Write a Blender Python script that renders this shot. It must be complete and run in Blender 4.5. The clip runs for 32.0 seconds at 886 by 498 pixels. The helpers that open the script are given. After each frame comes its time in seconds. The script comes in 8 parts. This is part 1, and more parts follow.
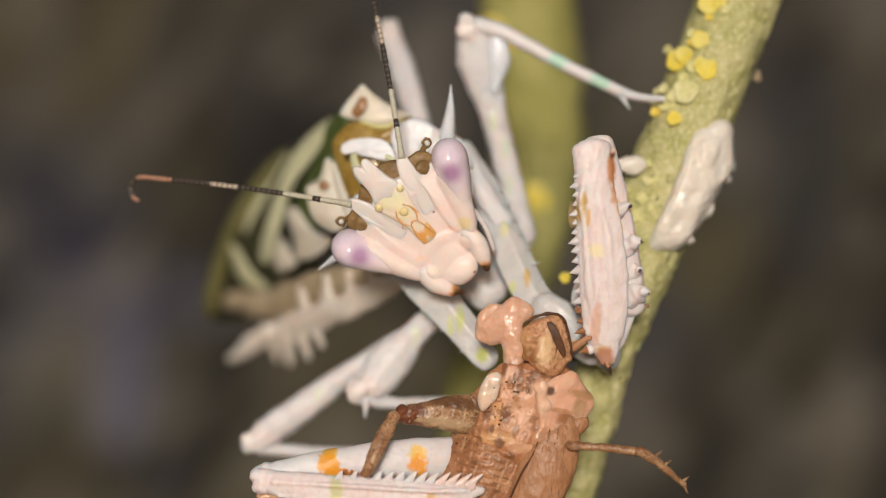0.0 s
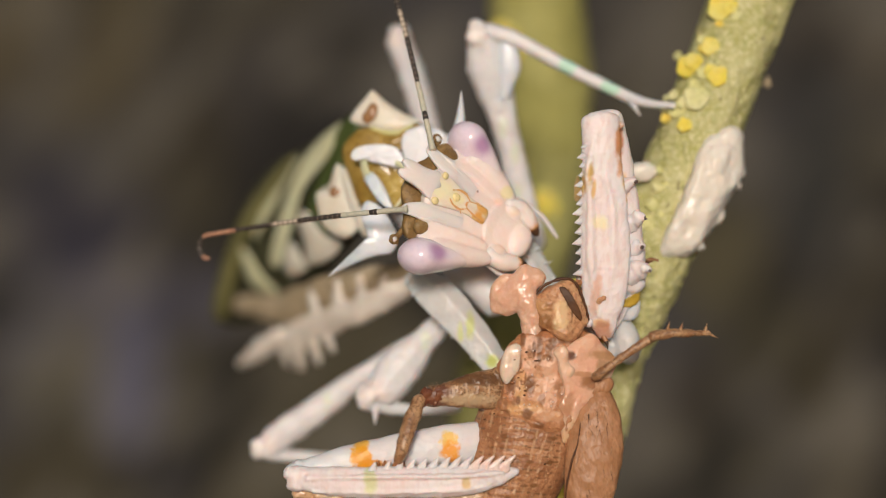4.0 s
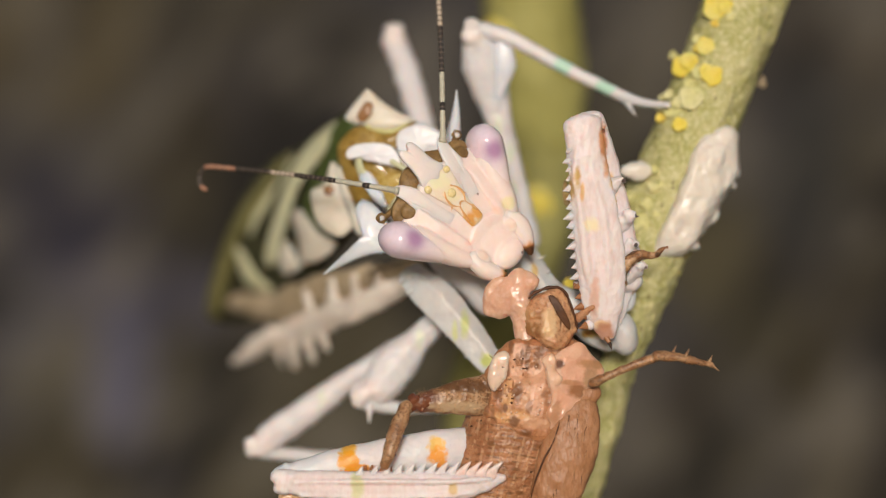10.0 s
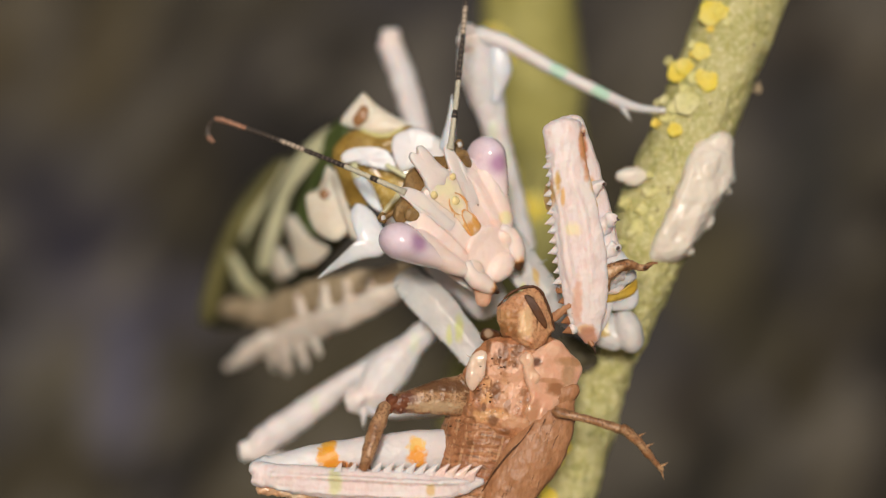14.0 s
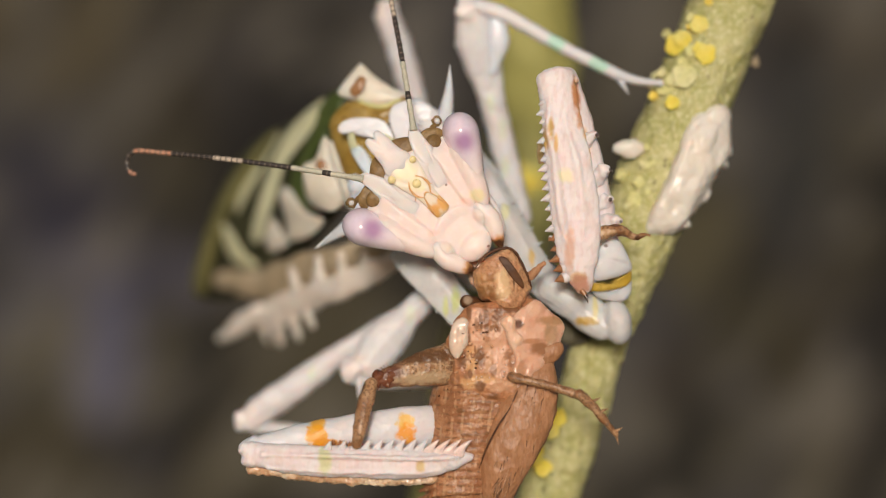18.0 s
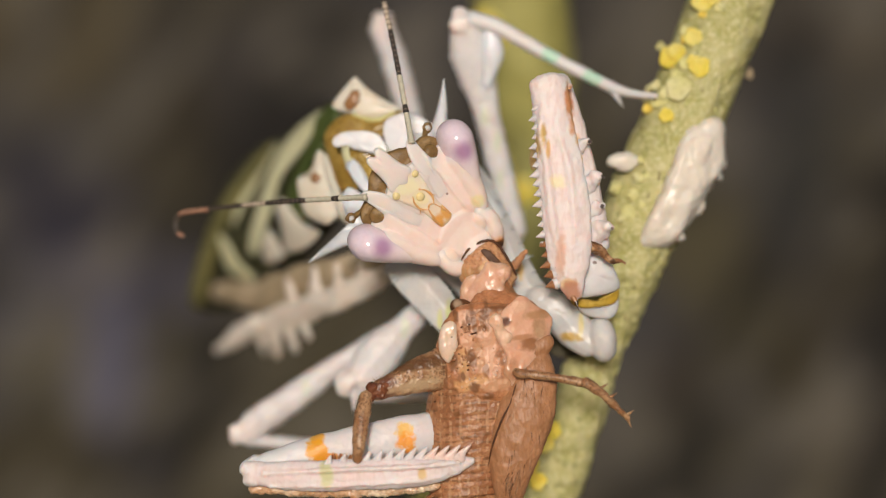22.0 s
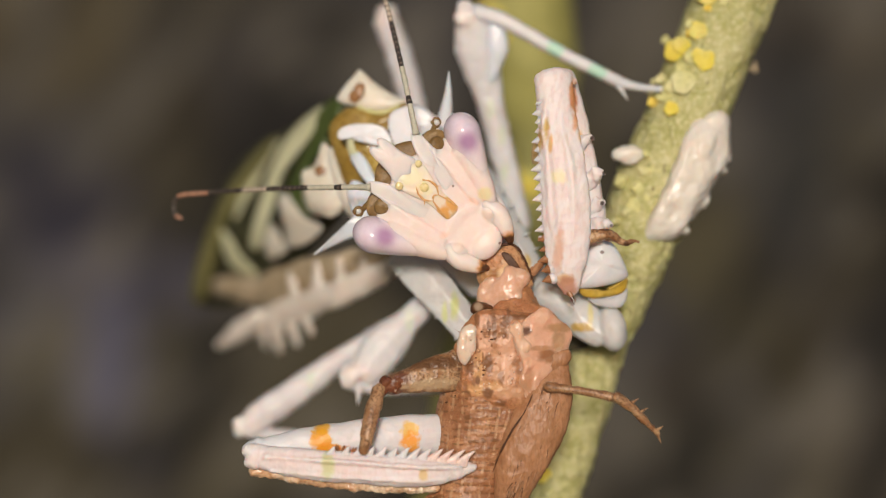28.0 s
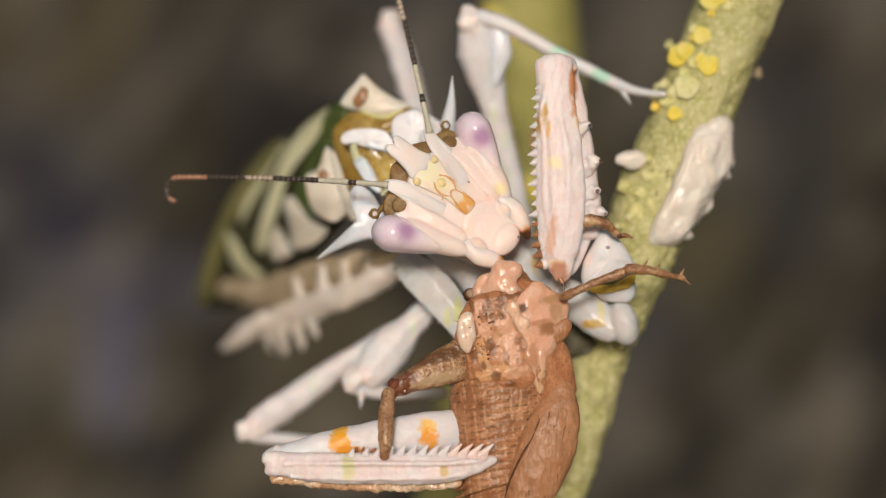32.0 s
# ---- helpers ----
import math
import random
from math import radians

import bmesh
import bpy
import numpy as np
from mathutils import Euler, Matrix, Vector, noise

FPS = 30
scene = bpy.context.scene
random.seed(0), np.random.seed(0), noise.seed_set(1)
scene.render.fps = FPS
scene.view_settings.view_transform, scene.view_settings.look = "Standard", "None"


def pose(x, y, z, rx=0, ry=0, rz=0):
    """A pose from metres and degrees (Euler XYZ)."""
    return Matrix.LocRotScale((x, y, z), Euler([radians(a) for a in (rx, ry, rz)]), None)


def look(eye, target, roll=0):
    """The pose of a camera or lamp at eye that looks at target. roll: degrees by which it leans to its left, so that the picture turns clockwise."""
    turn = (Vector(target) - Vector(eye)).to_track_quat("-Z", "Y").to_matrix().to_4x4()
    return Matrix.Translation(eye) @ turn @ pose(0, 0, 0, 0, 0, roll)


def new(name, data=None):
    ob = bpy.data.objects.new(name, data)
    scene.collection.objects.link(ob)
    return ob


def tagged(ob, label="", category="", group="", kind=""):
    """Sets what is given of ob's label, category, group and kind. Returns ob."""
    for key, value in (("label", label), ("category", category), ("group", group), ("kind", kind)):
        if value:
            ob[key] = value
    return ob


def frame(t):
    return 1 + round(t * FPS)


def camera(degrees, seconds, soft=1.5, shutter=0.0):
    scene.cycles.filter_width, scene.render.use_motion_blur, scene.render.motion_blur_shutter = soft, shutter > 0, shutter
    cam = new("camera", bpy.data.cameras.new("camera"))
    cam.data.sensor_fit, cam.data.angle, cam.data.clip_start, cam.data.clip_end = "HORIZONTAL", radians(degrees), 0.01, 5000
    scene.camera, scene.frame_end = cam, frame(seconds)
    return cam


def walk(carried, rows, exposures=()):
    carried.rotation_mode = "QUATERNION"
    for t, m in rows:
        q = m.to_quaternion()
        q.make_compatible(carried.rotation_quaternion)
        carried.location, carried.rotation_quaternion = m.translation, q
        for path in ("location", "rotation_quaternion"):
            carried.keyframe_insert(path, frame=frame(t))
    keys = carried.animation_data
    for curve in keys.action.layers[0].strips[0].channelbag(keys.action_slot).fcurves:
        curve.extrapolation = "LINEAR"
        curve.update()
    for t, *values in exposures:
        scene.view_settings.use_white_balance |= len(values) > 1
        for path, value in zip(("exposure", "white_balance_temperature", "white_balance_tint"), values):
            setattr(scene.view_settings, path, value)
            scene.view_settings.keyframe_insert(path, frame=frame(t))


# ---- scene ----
# Lengths in the building code are millimetres; MM turns them into metres.
MM = 0.001

# ---------------------------------------------------------------- camera
CAMERA_ROWS = [
    (0, 0.000, -67.000, 300.000, 90.00, -0.00, 0.00),
    (0.5, -0.223, -67.000, 300.157, 89.94, 0.07, -0.14),
    (1, -0.365, -67.000, 300.112, 89.90, -0.08, -0.09),
    (1.5, -0.280, -67.000, 300.290, 89.60, -0.03, -0.03),
    (2, -0.451, -67.000, 300.223, 89.72, -0.08, -0.13),
    (2.5, -0.213, -67.000, 300.349, 89.75, -0.08, 0.12),
    (3, -0.186, -67.000, 300.282, 89.85, -0.24, 0.10),
    (3.5, -0.220, -67.000, 300.248, 89.95, -0.02, 0.18),
    (5.5, -0.148, -67.000, 300.113, 90.27, -0.26, 0.13),
    (6, -0.152, -67.000, 300.052, 90.35, -0.29, 0.10),
    (6.5, -0.170, -67.000, 300.261, 90.24, -0.21, 0.06),
    (7, -0.112, -67.000, 300.132, 90.37, -0.20, 0.02),
    (7.5, -0.239, -67.000, 300.284, 90.14, -0.12, -0.11),
    (8, -0.265, -67.000, 300.224, 90.13, -0.09, -0.12),
    (8.5, -0.399, -67.000, 300.173, 90.12, -0.21, -0.18),
    (9, -0.291, -67.000, 300.031, 90.25, -0.23, -0.05),
    (9.5, -0.309, -67.000, 299.992, 90.22, -0.37, -0.04),
    (10, -0.354, -67.000, 300.304, 89.93, -0.23, -0.12),
    (10.5, -0.070, -67.000, 300.011, 90.11, -0.30, 0.02),
    (11, -0.438, -67.000, 300.073, 90.14, -0.38, -0.28),
    (11.5, -0.240, -67.000, 300.191, 90.22, -0.36, -0.09),
    (12, -0.232, -67.000, 300.094, 90.41, -0.42, -0.11),
    (12.5, -0.353, -67.000, 300.417, 90.16, -0.39, -0.24),
    (13, -0.331, -67.000, 300.268, 90.23, -0.31, -0.23),
    (13.5, -0.253, -67.000, 300.316, 90.14, -0.33, -0.18),
    (14, -0.095, -67.000, 300.098, 90.25, -0.49, -0.09),
    (14.5, -0.419, -67.000, 300.216, 89.72, -0.72, -0.20),
    (16.5, -0.100, -67.000, 299.850, 89.72, -0.86, -0.08),
    (17, -0.631, -67.000, 299.977, 89.52, -0.70, -0.48),
    (17.5, -0.551, -67.000, 300.108, 89.31, -0.74, -0.45),
    (18, -0.558, -67.000, 300.010, 89.33, -0.83, -0.58),
    (18.5, -0.855, -67.000, 300.142, 89.36, -0.73, -0.86),
    (19, -0.398, -67.000, 299.800, 89.82, -0.80, -0.59),
    (19.5, -0.291, -67.000, 300.121, 89.72, -0.85, -0.57),
    (20, -0.241, -67.000, 299.875, 89.95, -0.82, -0.56),
    (20.5, -0.341, -67.000, 300.174, 89.67, -0.87, -0.63),
    (21, -0.618, -67.000, 300.266, 89.60, -0.84, -0.82),
    (21.5, -0.284, -67.000, 300.118, 89.69, -0.81, -0.54),
    (22, -0.145, -67.000, 300.290, 89.56, -0.73, -0.44),
    (22.5, -0.226, -67.000, 299.902, 89.74, -0.73, -0.52),
    (23, -0.142, -67.000, 300.030, 89.60, -0.74, -0.43),
    (23.5, -0.106, -67.000, 300.014, 89.69, -0.78, -0.38),
    (24, -0.302, -67.000, 300.155, 89.67, -0.82, -0.51),
    (24.5, -0.415, -67.000, 300.293, 89.52, -0.88, -0.60),
    (25, -0.424, -67.000, 300.411, 89.37, -0.75, -0.52),
    (25.5, -0.540, -67.000, 300.099, 89.55, -0.85, -0.63),
    (27.5, -0.485, -67.000, 300.187, 89.52, -0.84, -0.56),
    (28, -0.442, -67.000, 300.010, 89.54, -0.83, -0.52),
    (28.5, -0.748, -67.000, 300.314, 89.26, -0.67, -0.71),
    (29, -0.553, -67.000, 300.154, 89.42, -0.83, -0.48),
    (29.5, -0.290, -67.000, 299.996, 89.49, -0.93, -0.27),
    (30, -0.946, -67.000, 300.373, 89.16, -0.95, -0.78),
    (30.5, -0.489, -67.000, 299.829, 89.58, -1.08, -0.41),
    (31, -0.276, -67.000, 300.001, 89.44, -0.93, -0.23),
    (31.5, -0.771, -67.000, 300.230, 89.30, -1.01, -0.63),
    (32, -0.342, -67.000, 300.096, 89.63, -0.94, -0.33),
]


def path_rows(rows):
    return [(t, pose(x * MM, y * MM, z * MM, rx, ry, rz)) for t, x, y, z, rx, ry, rz in rows]


cam = camera(30, 32.0, soft=1.2, shutter=0.5)
cam.data.dof.use_dof = True
cam.data.dof.focus_distance = 0.0662
cam.data.dof.aperture_fstop = 22.0
walk(cam, path_rows(CAMERA_ROWS))

# ---------------------------------------------------------------- light
SUN_FROM = Vector((-0.07, -1.0, 0.20)).normalized()
world = bpy.data.worlds.new("sky")
scene.world = world
world.use_nodes = True
sky = world.node_tree.nodes.new("ShaderNodeTexSky")
sky.sky_type = "NISHITA"
sky.sun_disc = False
sky.sun_elevation = math.asin(SUN_FROM.z)
sky.sun_rotation = math.atan2(SUN_FROM.x, SUN_FROM.y)
background = world.node_tree.nodes["Background"]
world.node_tree.links.new(sky.outputs[0], background.inputs[0])
background.inputs[1].default_value = 0.055
sun_data = bpy.data.lights.new("sun", "SUN")
sun_data.energy = 2.9
sun_data.angle = radians(9)
sun_data.color = (1.0, 0.895, 0.80)
sun = new("sun", sun_data)
sun.matrix_world = look(SUN_FROM * 3, (0, 0, 0))
scene.view_settings.exposure = 0.0


# ---------------------------------------------------------------- materials
def stuff(name, base, second=None, grain=0.6, amount=0.5, fine=None, rough=0.45, bump=0.15, sss=0.0, sss_mm=0.5,
          spec=0.5, coat=0.0, sharp=0.75, stretch=(1, 1, 1), fine_amount=0.25):
    """Two-scale surface: `second` in blotches of `grain` mm, `fine` in speckles a fifth of that size, and a relief of both."""
    m = bpy.data.materials.new(name)
    m.use_nodes = True
    nt = m.node_tree
    N, L = nt.nodes, nt.links
    b = N["Principled BSDF"]
    co = N.new("ShaderNodeTexCoord")
    mp = N.new("ShaderNodeMapping")
    mp.inputs["Scale"].default_value = stretch
    L.new(co.outputs["Object"], mp.inputs[0])
    n1 = N.new("ShaderNodeTexNoise")
    n1.inputs["Scale"].default_value = 1000.0 / grain / 2
    n1.inputs["Detail"].default_value = 4
    n2 = N.new("ShaderNodeTexNoise")
    n2.inputs["Scale"].default_value = 1000.0 / grain * 3
    n2.inputs["Detail"].default_value = 3
    for n in (n1, n2):
        L.new(mp.outputs[0], n.inputs["Vector"])
    second = second or tuple(c * 0.8 for c in base)
    fine = fine or tuple(c * 0.72 for c in base)
    r1 = N.new("ShaderNodeValToRGB")
    w = 0.5 * (1 - sharp)
    r1.color_ramp.elements[0].position, r1.color_ramp.elements[1].position = max(0.0, 0.5 - w * 0.7), min(1.0, 0.5 + w * 0.7)
    L.new(n1.outputs[0], r1.inputs[0])
    k = N.new("ShaderNodeMath")
    k.operation = "MULTIPLY"
    k.inputs[1].default_value = amount
    L.new(r1.outputs[0], k.inputs[0])
    x1 = N.new("ShaderNodeMix")
    x1.data_type = "RGBA"
    x1.inputs[6].default_value, x1.inputs[7].default_value = (*base, 1), (*second, 1)
    L.new(k.outputs[0], x1.inputs[0])
    r2 = N.new("ShaderNodeMapRange")
    r2.inputs[1].default_value, r2.inputs[2].default_value = 0.48, 0.64
    r2.inputs[4].default_value = fine_amount * 2
    L.new(n2.outputs[0], r2.inputs[0])
    x2 = N.new("ShaderNodeMix")
    x2.data_type = "RGBA"
    x2.inputs[7].default_value = (*fine, 1)
    L.new(r2.outputs[0], x2.inputs[0])
    L.new(x1.outputs[2], x2.inputs[6])
    L.new(x2.outputs[2], b.inputs["Base Color"])
    b.inputs["Roughness"].default_value = rough
    b.inputs["Specular IOR Level"].default_value = spec
    b.inputs["Coat Weight"].default_value = coat
    b.inputs["Coat Roughness"].default_value = 0.12
    if sss:
        b.inputs["Subsurface Weight"].default_value = sss
        b.inputs["Subsurface Radius"].default_value = (1.0, 0.6, 0.45)
        b.inputs["Subsurface Scale"].default_value = sss_mm * MM
    if bump:
        s = N.new("ShaderNodeMath")
        s.operation = "MULTIPLY_ADD"
        s.inputs[1].default_value = 0.5
        L.new(n2.outputs[0], s.inputs[0])
        L.new(n1.outputs[0], s.inputs[2])
        bp = N.new("ShaderNodeBump")
        bp.inputs["Strength"].default_value = bump
        bp.inputs["Distance"].default_value = grain * 0.25 * MM
        L.new(s.outputs[0], bp.inputs["Height"])
        L.new(bp.outputs[0], b.inputs["Normal"])
    return m


HEAD_PINK = stuff("head_pink", (0.888, 0.724, 0.666), (0.868, 0.656, 0.598), 0.7, 0.4, (0.897, 0.753, 0.714), 0.46, 0.05, 0.6, 0.7, fine_amount=0.2)
PLATE = stuff("milky_plate", (0.863, 0.723, 0.684), (0.854, 0.689, 0.650), 0.6, 0.5, (0.815, 0.679, 0.650), 0.46, 0.05, 0.65, 0.8, 0.35, fine_amount=0.12)
SHIELD = stuff("golden_shield", (0.89, 0.71, 0.57), (0.88, 0.67, 0.49), 0.35, 0.5, (0.90, 0.76, 0.64), 0.42, 0.06, 0.5, 0.5)
GOLD = stuff("gold_bead", (0.88, 0.72, 0.36), None, 0.3, 0.2, None, 0.12, 0.0, 0.0, 0.3, 0.8)
ORANGE_MARK = stuff("orange_mark", (0.74, 0.36, 0.12), (0.82, 0.50, 0.24), 0.25, 0.6, None, 0.35, 0.1, 0.1, 0.2)
LEG_WHITE = stuff("leg_white", (0.70, 0.68, 0.69), (0.71, 0.62, 0.61), 1.2, 0.5, (0.62, 0.60, 0.62), 0.42, 0.16, 0.55, 0.8, 0.4, fine_amount=0.2)
COXA_WHITE = stuff("coxa_white", (0.57, 0.57, 0.565), (0.63, 0.58, 0.56), 1.0, 0.5, (0.50, 0.51, 0.52), 0.36, 0.14, 0.5, 0.8, 0.45, fine_amount=0.2)
LEG_PINK = stuff("leg_pink", (0.811, 0.724, 0.714), (0.801, 0.637, 0.618), 0.6, 0.5, (0.733, 0.569, 0.540), 0.46, 0.2, 0.55, 0.7, 0.3, stretch=(1, 1, 0.3), fine_amount=0.25)
PETAL = stuff("petal_white", (0.76, 0.755, 0.79), (0.82, 0.79, 0.79), 0.9, 0.5, (0.68, 0.67, 0.72), 0.4, 0.1, 0.3, 0.4, fine_amount=0.15)
LEG_BLUE = stuff("leg_blue_white", (0.74, 0.76, 0.82), (0.80, 0.79, 0.80), 0.8, 0.5, None, 0.3, 0.08, 0.55, 0.7, fine_amount=0.1)
TOOTH_PINK = stuff("tooth_pink", (0.88, 0.64, 0.58), (0.84, 0.54, 0.48), 0.3, 0.5, None, 0.3, 0.05, 0.5, 0.5)
OCHRE_PALE = stuff("ochre_fold", (0.58, 0.36, 0.10), (0.72, 0.56, 0.36), 0.4, 0.6, None, 0.35, 0.1, 0.2, 0.3)
OCHRE = stuff("ochre_band", (0.52, 0.33, 0.04), (0.62, 0.46, 0.12), 0.5, 0.5, None, 0.35, 0.1)
RUST = stuff("rust_brown", (0.30, 0.125, 0.05), (0.48, 0.24, 0.12), 0.35, 0.6, None, 0.35, 0.15)
DARK_TIP = stuff("dark_claw", (0.05, 0.025, 0.015), None, 0.3, 0.2, None, 0.2, 0.05)
ABD_CREAM = stuff("abdomen_cream", (0.68, 0.66, 0.45), (0.56, 0.57, 0.32), 1.5, 0.5, None, 0.5, 0.1, 0.1, 0.5)
ABD_WHITE = stuff("abdomen_white", (0.74, 0.69, 0.60), (0.66, 0.58, 0.46), 1.0, 0.5, (0.60, 0.50, 0.38), 0.4, 0.12, 0.4, 0.6, fine_amount=0.12)
ABD_DARK = stuff("abdomen_dark", (0.042, 0.040, 0.022), (0.060, 0.062, 0.028), 1.0, 0.6, None, 0.45, 0.1)
ABD_GREEN = stuff("abdomen_green", (0.060, 0.086, 0.020), (0.095, 0.125, 0.03), 0.9, 0.6, (0.03, 0.045, 0.014), 0.45, 0.12)
ABD_OLIVE = stuff("abdomen_olive", (0.13, 0.12, 0.040), (0.22, 0.20, 0.08), 1.6, 0.6, None, 0.5, 0.1)
ABD_TAN = stuff("abdomen_tan", (0.416, 0.325, 0.202), (0.572, 0.468, 0.338), 1.4, 0.6, None, 0.5, 0.15)
LOBE = stuff("abdomen_lobe", (0.840, 0.759, 0.682), (0.748, 0.616, 0.506), 0.9, 0.5, None, 0.45, 0.1, 0.3, 0.5)
ANT_DARK = stuff("antenna_dark", (0.045, 0.035, 0.03), None, 0.3, 0.3, None, 0.4, 0.1)
ANT_PALE = stuff("antenna_pale", (0.54, 0.44, 0.34), (0.62, 0.52, 0.42), 0.4, 0.5, None, 0.4, 0.1)
ANT_GREEN = stuff("antenna_green", (0.54, 0.51, 0.40), (0.62, 0.57, 0.46), 0.4, 0.5, None, 0.4, 0.1, 0.1)
ANT_JOINT = stuff("antenna_joint", (0.17, 0.135, 0.105), None, 0.3, 0.3, None, 0.4, 0.1)
ANT_RUST = stuff("antenna_rust", (0.55, 0.26, 0.16), (0.62, 0.36, 0.24), 0.4, 0.5, None, 0.4, 0.1)
CRICKET = stuff("cricket_brown", (0.460, 0.228, 0.112), (0.270, 0.109, 0.046), 0.35, 0.75, (0.230, 0.085, 0.037), 0.4, 0.6, 0.25, 0.4, 0.4, fine_amount=0.25)
CRICKET_DARK = stuff("cricket_dark", (0.075, 0.030, 0.013), (0.14, 0.058, 0.022), 0.5, 0.6, None, 0.5, 0.3, spec=0.25)
CRICKET_PALE = stuff("cricket_pale", (0.589, 0.323, 0.180), (0.478, 0.228, 0.112), 0.3, 0.6, (0.368, 0.163, 0.076), 0.45, 0.2, 0.2, 0.4, 0.35, fine_amount=0.25)
CRICKET_LEG = stuff("cricket_leg", (0.28, 0.135, 0.06), (0.50, 0.30, 0.16), 0.28, 0.8, (0.11, 0.048, 0.02), 0.34, 0.7, 0.25, 0.35, 0.45, fine_amount=0.4)
FEMUR_TAN = stuff("femur_tan", (0.432, 0.215, 0.108), (0.340, 0.155, 0.068), 0.45, 0.6, (0.267, 0.116, 0.048), 0.45, 0.45, 0.2, 0.4, 0.4, stretch=(1.4, 1, 0.5), fine_amount=0.2)
MEMBRANE = stuff("salmon_membrane", (0.74, 0.42, 0.285), (0.66, 0.345, 0.22), 0.6, 0.5, (0.78, 0.49, 0.36), 0.3, 0.2, 0.5, 0.6, 0.45, 0.05, fine_amount=0.12)
WET_PALE = stuff("wet_pale_tissue", (0.78, 0.58, 0.46), (0.70, 0.47, 0.34), 0.6, 0.6, None, 0.25, 0.15, 0.6, 0.7, 0.5, 0.1, fine_amount=0.15)
BARK = stuff("green_bark", (0.38, 0.365, 0.125), (0.50, 0.47, 0.22), 0.45, 0.8, (0.62, 0.58, 0.34), 0.6, 0.9, 0.15, 0.4, 0.3, fine_amount=0.42)
BARK_FAR = stuff("yellow_bark", (0.30, 0.28, 0.085), (0.40, 0.375, 0.14), 2.0, 0.8, (0.26, 0.25, 0.08), 0.8, 0.6, 0, 0.4, 0.25)
LICHEN = stuff("yellow_lichen", (0.76, 0.60, 0.09), (0.74, 0.66, 0.26), 0.6, 0.6, (0.66, 0.50, 0.06), 0.7, 0.2, 0.3, 0.5, 0.25, fine_amount=0.15)
LICHEN_WARM = stuff("golden_lichen", (0.78, 0.60, 0.12), (0.76, 0.56, 0.05), 0.5, 0.5, None, 0.6, 0.3, 0.15, 0.3)
RUSTY = stuff("rusty_edge", (0.74, 0.58, 0.42), (0.52, 0.24, 0.09), 0.5, 0.6, (0.34, 0.14, 0.05), 0.3, 0.2, 0.3, 0.3, coat=0.15)
NAPE = stuff("nape_brown", (0.19, 0.11, 0.036), (0.30, 0.19, 0.075), 0.4, 0.7, (0.10, 0.055, 0.02), 0.5, 0.4, 0.15, 0.4, 0.4, fine_amount=0.2)
CHEST = stuff("chest_tan", (0.497, 0.229, 0.107), (0.368, 0.147, 0.063), 0.3, 0.7, (0.248, 0.094, 0.040), 0.40, 0.45, 0.3, 0.4, 0.4, fine_amount=0.2)
FOLD_PALE = stuff("fold_pale", (0.744, 0.442, 0.296), (0.688, 0.357, 0.224), 0.5, 0.5, None, 0.3, 0.1, 0.5, 0.6, fine_amount=0.1)
HOOD = stuff("hood_brown", (0.30, 0.185, 0.035), (0.42, 0.29, 0.08), 0.5, 0.6, (0.14, 0.08, 0.018), 0.35, 0.2, 0.1, 0.3, fine_amount=0.3)
HOLLOW = stuff("hollow_golden", (0.40, 0.27, 0.06), (0.16, 0.09, 0.025), 0.5, 0.7, (0.62, 0.50, 0.2), 0.15, 0.4, 0.1, 0.3, coat=0.4, fine_amount=0.35)
RUST_SPOT = stuff("rust_spot", (0.24, 0.11, 0.04), (0.36, 0.18, 0.07), 0.3, 0.6, None, 0.4, 0.15)
FLESH_PINK = stuff("torn_pink", (0.70, 0.41, 0.285), (0.62, 0.34, 0.215), 0.5, 0.5, (0.76, 0.50, 0.39), 0.3, 0.14, 0.6, 0.8, 0.4, 0.08, fine_amount=0.2)
KNEE = stuff("knee_dark_red", (0.13, 0.04, 0.022), (0.24, 0.09, 0.04), 0.35, 0.6, None, 0.15, 0.2, coat=0.5)
LICHEN_PALE = stuff("pale_lichen", (0.62, 0.59, 0.25), (0.70, 0.65, 0.38), 0.6, 0.6, None, 0.7, 0.4, 0.1, 0.3)
SHIELD_TAN = stuff("shield_tan", (0.607, 0.340, 0.180), (0.488, 0.237, 0.116), 0.35, 0.7, (0.368, 0.163, 0.076), 0.38, 0.5, 0.35, 0.5, 0.35, fine_amount=0.4)
DARK_BARK = stuff("dark_bark_patch", (0.055, 0.045, 0.022), (0.10, 0.085, 0.035), 0.6, 0.7, (0.03, 0.024, 0.012), 0.6, 0.6)
BARK_DULL = stuff("dull_bark", (0.33, 0.32, 0.12), (0.26, 0.26, 0.09), 0.4, 0.6, None, 0.7, 0.4)
GRAIN = stuff("bark_grain", (0.56, 0.54, 0.26), (0.44, 0.44, 0.15), 0.5, 0.7, None, 0.65, 0.3, 0.1, 0.3)
FOAM = stuff("cream_crust", (0.769, 0.703, 0.627), (0.712, 0.636, 0.541), 0.9, 0.6, (0.741, 0.694, 0.608), 0.34, 0.12, 0.4, 0.6, 0.4, 0.06, fine_amount=0.12)
SOIL = stuff("dark_soil", (0.06, 0.045, 0.03), (0.10, 0.075, 0.05), 25, 0.7, None, 0.9, 0.5)


